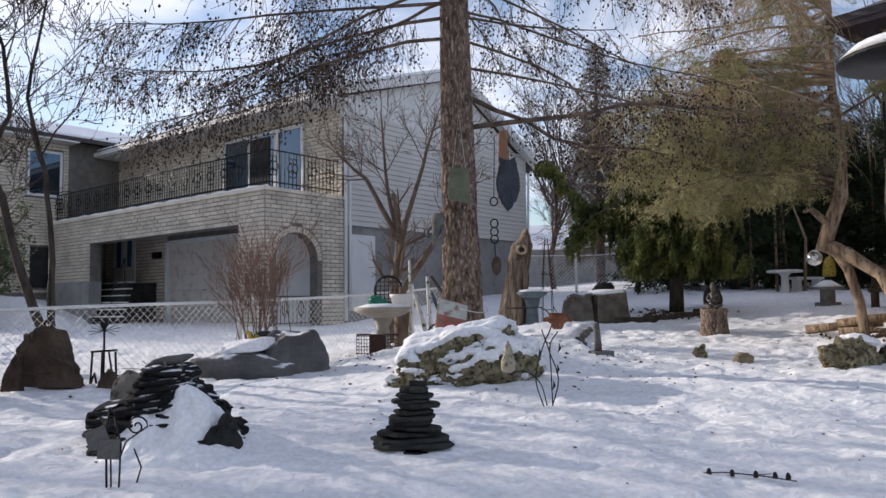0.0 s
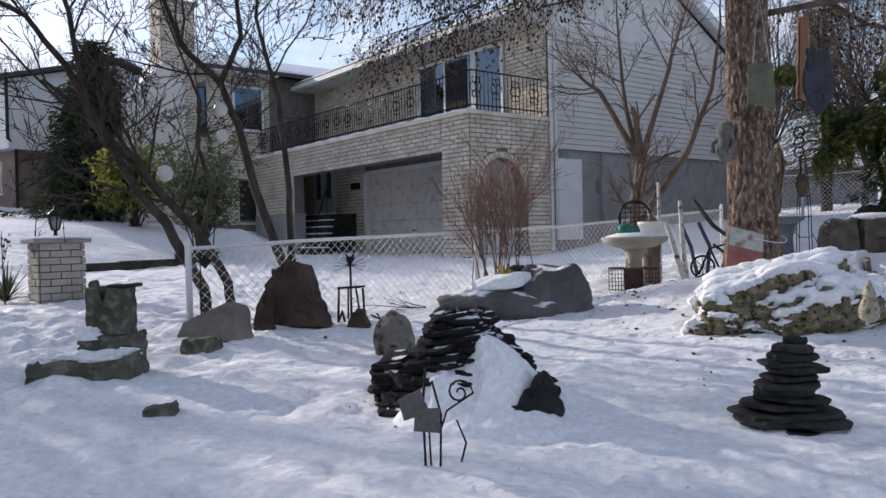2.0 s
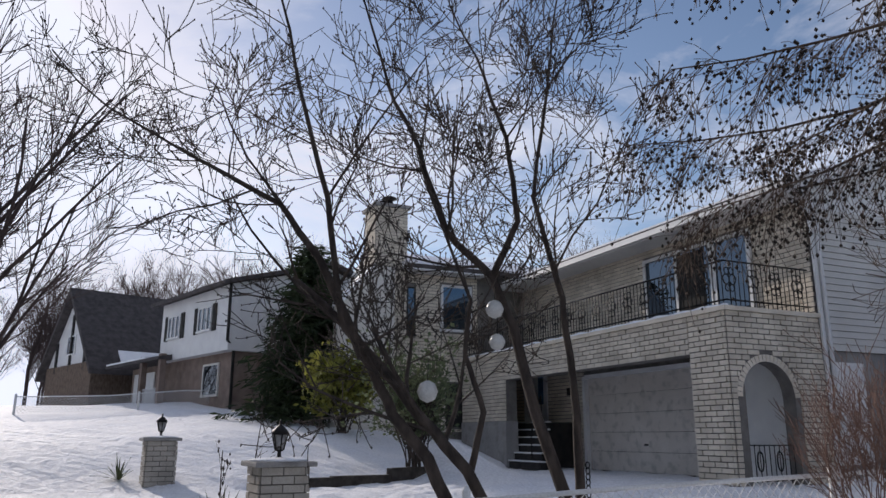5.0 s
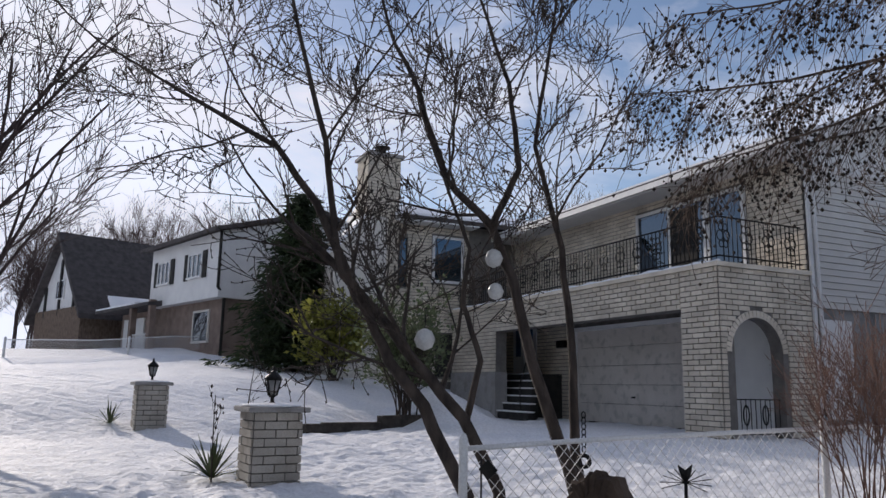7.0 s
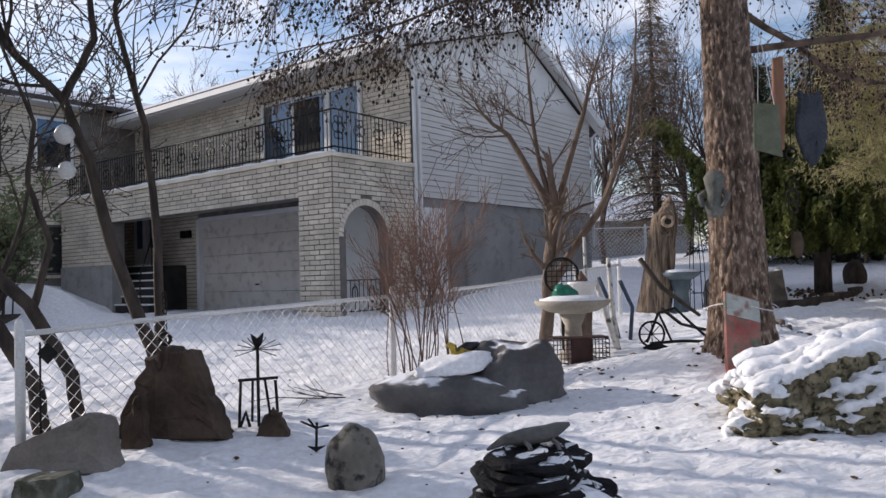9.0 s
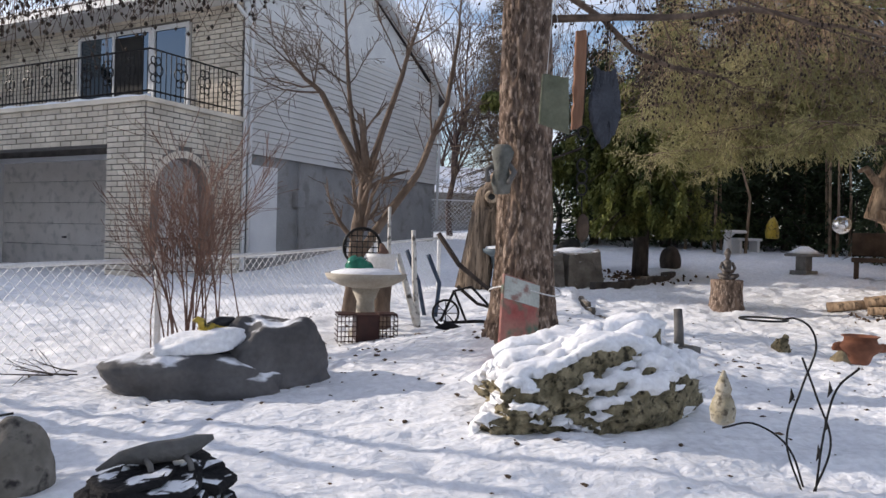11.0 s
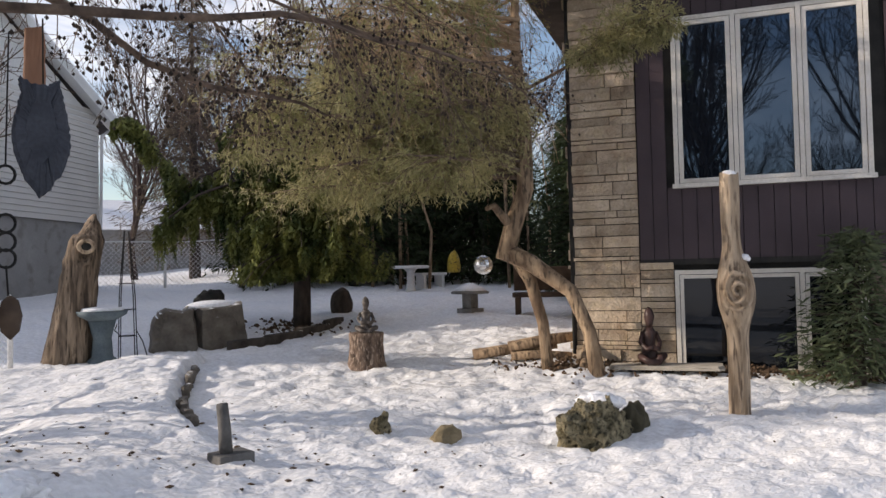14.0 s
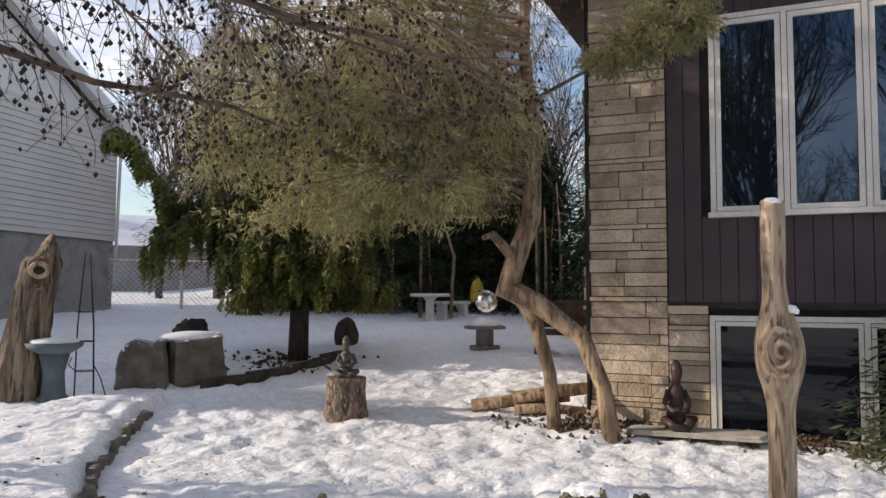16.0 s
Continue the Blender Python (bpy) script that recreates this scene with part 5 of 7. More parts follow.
def build_castle():
    t = thing("stone_castle", on(-5.62, 7.05, 0.06), 14, "castle-shaped stack of mossy grey stones in snow", "sculpture")
    base = slab_stone("base_stone", (0, 0, 0), [(-0.56, 0), (-0.54, 0.2), (-0.3, 0.23), (0.33, 0.25), (0.36, 0.0)], 0.62, 0, MOSS_STONE, "", (0, 0), 11, rough=0.02)
    mid = slab_stone("middle_stone", (0, 0, 0), [(-0.25, 0), (-0.24, 0.14), (0.26, 0.17), (0.27, 0.0)], 0.36, 0, MOSS_STONE, "", (0, 0), 12, rough=0.02)
    tower = slab_stone("tower_stone", (0, 0, 0), [(-0.2, 0), (-0.2, 0.44), (-0.08, 0.44), (-0.075, 0.33), (-0.02, 0.31), (0.0, 0.44), (0.19, 0.43), (0.19, 0.0)], 0.22, 0, MOSS_STONE, "", (0, 0), 13, rough=0.008)
    cap = slab_stone("cap_stone", (0, 0, 0), [(-0.04, 0), (-0.03, 0.05), (0.02, 0.06), (0.04, 0.0)], 0.08, 0, MOSS_STONE, "", (0, 0), 14, rough=0.006)
    lid = slab_stone("flat_stone", (0, 0, 0), [(-0.14, 0), (-0.13, 0.02), (0.14, 0.03), (0.15, 0.0)], 0.18, 0, SLATE_BARE, "", (0, 0), 15, rough=0.006)
    for ob, m in ((base, pose(0, -0.12, -0.03, 0, 0, 8)), (mid, pose(0.03, 0.03, 0.21)), (tower, pose(0.03, 0.05, 0.35)), (cap, pose(-0.12, 0.05, 0.79)), (lid, pose(0.14, 0.05, 0.785))):
        for key in ("label", "category"):
            if key in ob:
                del ob[key]
        ob.parent = t
        ob.matrix_parent_inverse = Matrix()
        ob.matrix_basis = m
    for x, y, z, size, k in ((-0.14, -0.1, 0.35, (0.26, 0.16, 0.09), 4), (-0.02, -0.25, 0.195, (0.6, 0.26, 0.07), 5), (-0.4, -0.2, 0.16, (0.3, 0.3, 0.09), 6), (0.2, -0.16, 0.2, (0.26, 0.2, 0.07), 7)):
        part("snow_patch", rock_mesh(size, k, 0.5, 2.2, 4, 0.15), SNOW, t, "", True).matrix_local = pose(x, y, z)


build_castle()


def build_trident():
    t = thing("iron_stand_sculpture", on(-4.2, 9.42, 0.02), -6, "black iron stand with a spiked flower on a rod", "sculpture")
    tubes("stand", [([(-0.17, 0, 0), (-0.15, 0, 0.4)], 0.014), ([(0.17, 0, 0), (0.15, 0, 0.4)], 0.014), ([(-0.17, 0, 0.4), (0.17, 0, 0.42)], 0.014),
                    ([(-0.1, 0.12, 0), (-0.08, 0.1, 0.4)], 0.012), ([(0.05, 0.02, 0.42), (0.07, 0.05, 0.2), (0.1, 0.02, 0.05)], 0.012), ([(-0.15, -0.02, 0.02), (-0.1, -0.03, 0.14), (-0.06, -0.05, 0.02)], 0.014)], IRON, t)
    tube("rod", [(0, 0, 0), (0, 0, 0.72)], 0.014, IRON, t)
    rays = [([(0, 0, 0.66), (0.2 * math.cos(a), 0.05 * math.sin(3 * a), 0.66 + 0.11 * math.sin(a))], 0.004) for a in np.linspace(-0.5, 3.64, 11)]
    tubes("spikes", rays, IRON, t)
    tubes("flower", [([(0, 0, 0.68), (0.02, 0, 0.74), (0.055, 0, 0.8)], [0.02, 0.03, 0.003]), ([(0, 0, 0.68), (-0.02, 0, 0.74), (-0.055, 0, 0.79)], [0.02, 0.03, 0.003])], IRON, t)


build_trident()
slab_stone("small_brown_rock", on(-4.03, 9.2, 0.03), [(-0.14, 0), (-0.08, 0.17), (0.0, 0.24), (0.06, 0.19), (0.14, 0.0)], 0.16, 5, BROWN_ROCK, "small dark pointed rock in the snow", (-5, 0), 17, rough=0.012)
crossy = thing("iron_cross_stake", on(-3.62, 8.72, 0.02), 20, "small black iron cross stake with a bird shape", "ornament")
tubes("stake", [([(0, 0, -0.02), (0.01, 0, 0.24)], 0.01), ([(-0.11, 0, 0.26), (0.0, 0, 0.2), (0.1, 0, 0.21)], 0.009), ([(0.0, 0, 0.2), (-0.05, 0.02, 0.27)], 0.008)], IRON, crossy)
tubes("leaf", [([(-0.06, 0, 0.07), (0, 0, 0.04), (0.07, 0, 0.06)], [0.004, 0.02, 0.004])], IRON, crossy)
rock("domed_stone", on(-3.25, 7.92, 0.05), (0.38, 0.34, 0.44), 10, material("grey_pitted_stone", (0.13, 0.12, 0.1), (0.25, 0.23, 0.2), 5, 0.9, 0.6, 22, wear=(0.035, 0.032, 0.03)), "upright domed grey stone with dark pits", 8, rough=0.12, freq=1.2, flat=0.5, pits=0.05)


# black slate heap with lizard
def build_slate_heap():
    g = random.Random(71)
    top = 0.6

    def reach(z):
        k = z / top
        return -0.56 + 0.36 * k, 0.56 - 0.4 * k, 0.44 - 0.28 * k

    rows, z = [], 0.0
    while z < top:
        left, right, deep = reach(z)
        n = 6 if z < 0.4 else 4
        for j in range(n):
            ln = g.uniform(0.26, 0.6) * (1 - 0.35 * z / top)
            x = left + ln / 2 + (right - left - ln) * (j + g.uniform(-0.2, 0.2)) / max(1, n - 1)
            side = 1 - abs((x - (left + right) / 2) / (right - left)) ** 2 * 2.2
            rows.append((x, -(deep - 0.13) * side + g.uniform(-0.04, 0.05), z + g.uniform(-0.01, 0.01), ln, g.uniform(0.2, 0.4), g.uniform(0.022, 0.045), g.uniform(-34, 34)))
        rows.append((g.uniform(-0.1, 0.1), 0.2 * (1 - z / top), z, (right - left) * 0.8, deep, 0.04, g.uniform(-20, 20)))
        z += 0.032
    # broken ridge that runs down one side
    for k in range(30):
        q = k / 29
        rows.append((0.1 + 0.5 * q + g.uniform(-0.05, 0.05), 0.02 - 0.12 * q + g.uniform(-0.04, 0.04), top * (1 - 0.9 * q) - 0.03 + g.uniform(-0.02, 0.02), g.uniform(0.08, 0.26), g.uniform(0.1, 0.24), g.uniform(0.015, 0.05), g.uniform(-80, 80)))
    for k in range(8):
        rows.append((-0.5 + g.uniform(-0.04, 0.06), -0.06 + g.uniform(-0.04, 0.04), 0.04 * k, g.uniform(0.2, 0.32), 0.26, 0.042, g.uniform(-30, 30)))
    base = (-2.29, 6.4, ground_z(-2.29, 6.4, False) - 0.02)
    t = plates("black_slate_heap", base, rows, SLATE, "heap of black slate layers half under snow", 72, tilt=10, dip=14)
    # snow drifted over one flank, with slates breaking through
    v, f, nx, ny = [], [], 70, 64
    for j in range(ny):
        for i in range(nx):
            x, y = -0.55 + 1.75 * i / (nx - 1), -1.0 + 1.5 * j / (ny - 1)
            q = Vector((x, y, 0))
            slope = max(0.0, 1 - math.hypot((x + 0.02) / 0.72, y / 0.64))
            body = top * (slope * 0.98) if slope > 0 else 0.0
            way = math.degrees(math.atan2(y, x + 0.12))
            mask = ease((28 - abs(way + 32)) / 22) + 0.9 * noise.noise(q * 6.5 + Vector((4, 1, 3))) + 0.55 * noise.noise(q * 15)
            drift = 0.17 * hill(x, y, 0.36, -0.36, 0.24) + 0.05 * hill(x, y, -0.1, -0.55, 0.25)
            on_heap = ease(slope * 7)
            z = max(body, 0) + drift + 0.03 * noise.noise(q * 5) + 0.014 * noise.noise(q * 13)
            z += on_heap * (0.13 * max(-1.0, min(1.0, mask)) - 0.055) - 0.015
            edge = min(1.0, min(i, nx - 1 - i) / 12, min(j, ny - 1 - j) / 12)
            v.append((x, y, z - 0.12 * (1 - ease(edge)) + (ground_z(base[0] + x, base[1] + y) - base[2]) * 0.8))
    for j in range(ny - 1):
        for i in range(nx - 1):
            f.append((j * nx + i, j * nx + i + 1, (j + 1) * nx + i + 1, (j + 1) * nx + i))
    link_mesh("snow_cover", v, f, SNOW, t, "snow lying over the slates", True)
    wedge = slab_stone("slab", (0, 0, 0), [(-0.2, 0), (-0.1, 0.16), (0.02, 0.36), (0.1, 0.33), (0.2, 0.12), (0.14, 0.0)], 0.16, 0, SLATE_BARE, "", (0, 0), 14, rough=0.022)
    del wedge["category"]
    wedge.parent = t
    wedge.matrix_basis = pose(0.5, -0.48, -0.05, -16, 12, 12)
    lz = thing("lizard_figure", (-2.27, 6.42, base[2] + 0.62), 12, "grey stone lizard figure on the slate heap", "ornament")
    tubes("body", [([(-0.3, 0.03, 0.0), (-0.2, 0.02, 0.05), (-0.08, 0, 0.065), (0.06, 0, 0.075), (0.13, 0, 0.1), (0.2, 0, 0.12)], [0.008, 0.03, 0.05, 0.05, 0.038, 0.012])]
          + [([(x, s * 0.03, 0.05), (x + 0.02, s * 0.08, 0.03), (x + 0.03, s * 0.1, -0.02)], 0.014) for x in (-0.1, 0.07) for s in (-1, 1)], ROCK, lz, "", 10)
    lz.scale = (0.78, 0.78, 0.78)


build_slate_heap()


def build_stake():
    t = thing("iron_garden_stake", on(-2.2, 5.15, 0.02), 0, "rusty iron stake with plates and scrolls", "ornament")
    tubes("stem", [([(-0.06, 0, -0.02), (-0.07, 0, 0.35), (-0.05, 0, 0.55)], 0.008), ([(0.02, 0, -0.02), (0.03, 0, 0.3), (-0.02, 0.01, 0.48)], 0.007), ([(0.12, 0.02, 0.0), (0.16, 0.02, 0.15), (0.11, 0.02, 0.27)], 0.006), ([(-0.03, 0, 0.0), (-0.04, 0, 0.3)], 0.006)], IRON, t)
    sp = [(0.13 + 0.075 * (1 - k / 22) * math.cos(k * 0.5), 0.01, 0.42 + 0.075 * (1 - k / 22) * math.sin(k * 0.5)) for k in range(20)]
    tubes("scroll", [([(0.02, 0, 0.2), (0.06, 0.01, 0.32)] + sp, 0.006)], IRON, t)
    for x, z, a in ((-0.05, 0.2, 12), (-0.1, 0.28, -10)):
        ob = slab_stone("plate", (0, 0, 0), [(-0.07, 0), (-0.08, 0.12), (0.05, 0.15), (0.07, 0.02)], 0.02, 0, ROCK, "", (0, 0), 20 + int(z * 10), rough=0.004)
        ob.parent = t
        ob.matrix_basis = pose(x, -0.02, z, 0, a, 8)
        del ob["category"]


build_stake()
rows = []
g1 = random.Random(77)
z1 = 0.0
for k in range(13):
    w1 = (0.6, 0.63, 0.58, 0.5, 0.42, 0.34, 0.36, 0.31, 0.35, 0.3, 0.27, 0.22, 0.14)[k]
    rows.append((g1.uniform(-0.04, 0.04) - 0.02, g1.uniform(-0.03, 0.03), z1, w1, w1 * 0.75, g1.uniform(0.03, 0.046), g1.uniform(-25, 25)))
    z1 += 0.042
plates("slate_cairn", on(-0.22, 6.05, 0.03), rows, SLATE_BARE, "neat cairn of flat dark slates on the snow", 78, "cairn", tilt=2.5)

# ---- birdbath, crate and pots under the fruit tree ----
BATH = material("weathered_concrete", (0.32, 0.29, 0.24), (0.46, 0.42, 0.36), 4, 0.9, 0.4)
bx, by = -0.98, 12.25
bz = ground_z(bx, by, False)
bath = thing("birdbath", (bx, by, bz), 0, "wide pale concrete birdbath holding snow", "birdbath")
lathe("pedestal", [(0.19, -0.05), (0.19, 0.05), (0.12, 0.12), (0.1, 0.4), (0.17, 0.56)], BATH, bath)
lathe("bowl", [(0.16, 0.55), (0.3, 0.58), (0.44, 0.65), (0.47, 0.71), (0.44, 0.72), (0.38, 0.68)], BATH, bath, "", 32)
lathe("snow_fill", [(0.42, 0.68), (0.4, 0.73), (0.25, 0.77), (0.02, 0.78)], SNOW, bath, "", 28)
GREEN_GLASS = material("green_glass_cloth", (0.01, 0.12, 0.08), (0.03, 0.22, 0.15), 9, 0.25, 0.3, 30)
ob = part("green_bundle", rock_mesh((0.3, 0.22, 0.17), 31, 0.35, 1.6, 3), GREEN_GLASS, None, "", True)
ob.matrix_world = pose(bx - 0.1, by + 0.0, bz + 0.74)
tagged(ob, "crumpled green bundle lying in the birdbath", "ornament")
CRATE = material("dark_red_plastic", (0.03, 0.012, 0.01), (0.055, 0.02, 0.016), 8, 0.5, 0.1)
cr = thing("lattice_crate", on(-1.02, 11.75, 0.02), 2, "dark brown lattice crate beside the birdbath", "crate")
part("middle_panel", cuboid((0.24, 0.3, 0.3), (0, 0, 0.15), bevel=0.01), CRATE, cr)
for sx in (-1, 1):
    lines = [([(sx * 0.22 - 0.1 + 0.04 * i, -0.15, 0.0), (sx * 0.22 - 0.1 + 0.04 * i, -0.15, 0.29)], 0.006) for i in range(6)] + [([(sx * 0.12, -0.15, 0.02 + 0.052 * i), (sx * 0.32, -0.15, 0.02 + 0.052 * i)], 0.006) for i in range(6)]
    lines += [([(sx * 0.32, y, 0.02 + 0.052 * i), (sx * 0.32, -y, 0.02 + 0.052 * i)], 0.006) for i in range(6) for y in (0.15,)]
    tubes("lattice_panel", lines, CRATE, cr, "", 4)
    part("frame", cuboid((0.2, 0.3, 0.02), (sx * 0.22, 0, 0.3), bevel=0.005), CRATE, cr)
pot = thing("white_flower_pot", (-0.72, 12.95, ground_z(-0.7, 12.95, False)), 0, "white flower pot on a rough wood stand", "flower pot")
lathe("pot", [(0.13, 0.62), (0.18, 0.86), (0.2, 0.87), (0.2, 0.92), (0.17, 0.92), (0.16, 0.84)], WHITE, pot)
tube("soil_plant", [(0, 0, 0.8), (0.02, 0, 0.95), (-0.01, 0, 1.05)], [0.12, 0.06, 0.02], TWIG, pot)
lathe("stand", [(0.13, -0.05), (0.12, 0.3), (0.14, 0.62)], BARK_BROWN, pot)
plq = thing("round_iron_trellis", (-0.95, 13.1, ground_z(-0.9, 13.1, False)), 10, "round black lattice plaque on a post", "ornament")
ring = [([(0.24 * math.cos(a), 0, 1.0 + 0.24 * math.sin(a)) for a in np.linspace(0, 6.283, 25)], 0.018)]
for k in range(-3, 4):
    hgt = math.sqrt(0.24 ** 2 - (0.07 * k) ** 2)
    ring += [([(0.07 * k, 0, 1 - hgt), (0.07 * k, 0, 1 + hgt)], 0.007), ([(-hgt, 0, 1 + 0.07 * k), (hgt, 0, 1 + 0.07 * k)], 0.007)]
tubes("lattice", ring, IRON, plq, "", 5)
tube("post", [(0, 0, -0.05), (0, 0, 0.8)], 0.03, IRON, plq)
BIRCH = material("white_birch_bark", (0.5, 0.48, 0.45), (0.66, 0.64, 0.6), 6, 0.8, 0.3, wear=(0.1, 0.09, 0.08))
for x, y, pts, r in ((-0.58, 13.3, [(0, 0, 0), (0.0, 0, 0.8), (-0.01, 0, 1.55)], 0.03), (-0.25, 13.25, [(0.06, 0, 0), (0, 0, 0.6), (-0.03, 0, 1.25)], 0.04), (-0.72, 13.3, [(0.1, 0, 0), (0.03, 0, 0.7), (-0.02, 0, 1.2)], 0.03), (-0.42, 13.1, [(0.2, 0, 0), (0.05, 0, 0.5), (-0.08, 0, 0.95)], 0.045)):
    s = tube("birch_stick", pts, [r, r * 0.9, r * 0.7], BIRCH)
    s.matrix_world = pose(x, y, ground_z(x, y, False) - 0.04)
    tagged(s, "white birch stick standing in the snow", "stick", "birch sticks by the pot")
for x, y, pts in ((0.05, 14.1, [(0, 0, 0), (-0.1, 0, 0.5), (-0.28, 0, 0.95)]), (0.18, 14.0, [(0, 0, 0), (0.05, 0, 0.5), (-0.12, 0, 0.9)])):
    s = tube("blue_stake", pts, 0.03, material("blue_grey_paint", (0.03, 0.05, 0.08), (0.06, 0.08, 0.12), 5, 0.6, 0.1))
    s.matrix_world = pose(x, y, ground_z(x, y, False) - 0.04)
    tagged(s, "dark blue stake leaning by the fence", "stake", "dark stakes")
plough = thing("old_iron_plough", (0.1, 12.0, ground_z(0.1, 12.0, False)), 0, "old dark iron garden plough with a wheel in the snow", "plough")
tubes("handle", [([(-0.3, 0, 1.1), (-0.05, 0, 0.75), (0.4, 0, 0.4)], [0.03, 0.03, 0.02]), ([(-0.05, 0.05, 0.5), (0.2, 0.1, 0.3), (0.5, 0.1, 0.22)], 0.02)], BARK_DARK, plough)
tubes("frame", [([(-0.25, 0, 0.1), (-0.1, 0, 0.45), (0.1, 0, 0.5), (0.3, 0, 0.3), (0.5, 0, 0.12)], 0.016), ([(-0.1, 0, 0.45), (0.05, 0, 0.1)], 0.014), ([(-0.2, 0.05, 0.08), (0.2, 0.05, 0.1), (0.55, 0.05, 0.08)], 0.02)], IRON, plough)
tubes("wheel", [([(-0.2 + 0.15 * math.cos(a), -0.04, 0.2 + 0.15 * math.sin(a)) for a in np.linspace(0, 6.283, 19)], 0.014)], IRON, plough)
for a in np.linspace(0, 3.1416, 5)[:-1]:
    tube("spoke", [(-0.2 - 0.15 * math.cos(a), -0.04, 0.2 - 0.15 * math.sin(a)), (-0.2 + 0.15 * math.cos(a), -0.04, 0.2 + 0.15 * math.sin(a))], 0.006, IRON, plough, "", 5)
tubes("share", [([(-0.32, -0.06, 0.04), (-0.18, -0.08, 0.06), (0.0, -0.06, 0.03)], [0.01, 0.06, 0.01])], IRON, plough)

# ---- on and by the larch ----
BOARD = material("painted_board", (0.27, 0.06, 0.055), (0.34, 0.2, 0.16), 2.6, 0.7, 0.15, 30, wear=(0.1, 0.14, 0.1))
bd = thing("painted_board", (0.02, 9.62, ground_z(0.02, 9.62, False) - 0.14), 22, "faded red and green painted board against the larch", "board")
pn = part("panel", cuboid((0.42, 0.03, 0.85), (0, 0, 0.42), bevel=0.004), BOARD, bd)
part("top_corner", cuboid((0.4, 0.006, 0.2), (0, -0.019, 0.73)), material("pale_board_paint", (0.35, 0.38, 0.36), (0.45, 0.47, 0.44), 5, 0.7, 0.1, wear=(0.25, 0.15, 0.13)), bd)
bd.matrix_world = bd.matrix_world @ pose(0, 0, 0, -14, 14, 0)
strap = tube("wire_tie", [(0.26 + 0.33 * math.cos(a), 10.2 + 0.33 * math.sin(a), 1.42 + 0.04 * math.sin(2 * a)) for a in np.linspace(0, 6.283, 25)], 0.006, STEEL)
tagged(strap, "thin wire tied round the larch trunk", "wire")
tile = slab_stone("slate_plaque", (0.21, 9.4, 2.78), [(-0.14, 0.02), (-0.12, 0.42), (0.13, 0.42), (0.15, -0.04)], 0.03, 16, material("green_slate", (0.09, 0.1, 0.065), (0.17, 0.17, 0.12), 4, 0.8, 0.3), "green-grey slate plaque hung on the larch", (0, 0), 33, "plaque", 0.006)
tw = tubes("plaque_wire", [([(0.13, 9.37, 3.17), (0.22, 9.5, 3.9), (0.3, 9.42, 3.17)], 0.004)], STEEL)
tagged(tw, "thin wire that holds the slate plaque", "wire")
owl = slab_stone("hanging_slate_owl", (0.88, 9.92, 2.7), [(-0.02, 0.0), (-0.1, 0.11), (-0.155, 0.25), (-0.17, 0.42), (-0.14, 0.55), (-0.12, 0.64), (-0.13, 0.73), (-0.06, 0.69), (0.03, 0.69), (0.09, 0.74), (0.1, 0.65), (0.13, 0.52), (0.155, 0.36), (0.12, 0.2), (0.05, 0.08)], 0.05, 8, material("blue_slate", (0.02, 0.025, 0.035), (0.05, 0.055, 0.07), 5, 0.6, 0.3), "blue-black slate cut as an owl, hanging", (0, 0), 34, "ornament", 0.008)
plank = slab_stone("hanging_plank", (0.85, 10.5, 2.95), [(-0.07, 0), (-0.06, 0.5), (-0.05, 0.95), (0.07, 0.97), (0.08, 0.5), (0.04, 0.02)], 0.03, 10, material("red_brown_wood", (0.2, 0.1, 0.06), (0.34, 0.18, 0.11), 6, 0.75, 0.4, 30, stretch=(1, 1, 0.2)), "weathered red-brown plank with holes, hanging", (0, 0), 35, "ornament", 0.008)
chime = thing("hanging_chain", (0.7, 9.94, 2.0), 0, "black iron chain of rings with an oval stone", "ornament")
tubes("chain", [([(0.05 * math.cos(a) - 0.02, 0, z + 0.055 * math.sin(a)) for a in np.linspace(0, 6.283, 13)], 0.009) for z in (0.84, 0.55, 0.44, 0.34)] + [([(-0.02, 0, 0.3), (-0.01, 0, 0.12)], 0.006), ([(-0.02, 0, 0.9), (0.0, 0, 1.7)], 0.005), ([(0.18, -0.02, 1.4), (0.18, -0.02, 1.8)], 0.005)], IRON, chime)
lathe("oval_stone", [(0.005, -0.14), (0.05, -0.09), (0.065, 0.0), (0.045, 0.09), (0.01, 0.12)], BROWN_ROCK, chime, "", 14, (0, 0, 0), 0.5)
garg = thing("tree_face_planter", (-0.06, 9.92, 2.27), -30, "grey stone figure fixed to the larch trunk", "ornament")
tube("figure", [(0, 0, 0), (0, -0.02, 0.1), (0, -0.03, 0.2), (0, -0.02, 0.28), (0, 0, 0.36), (0, 0, 0.42)], [0.07, 0.09, 0.065, 0.08, 0.1, 0.06], material("grey_cast_stone", (0.08, 0.085, 0.075), (0.18, 0.18, 0.165), 9, 0.9, 0.5, 40), garg, "", 12)
tubes("arm", [([(-0.06, -0.02, 0.25), (-0.13, -0.05, 0.2), (-0.1, -0.09, 0.1)], 0.025), ([(0.06, -0.02, 0.25), (0.12, -0.05, 0.18), (0.08, -0.09, 0.08)], 0.025)], ROCK, garg)

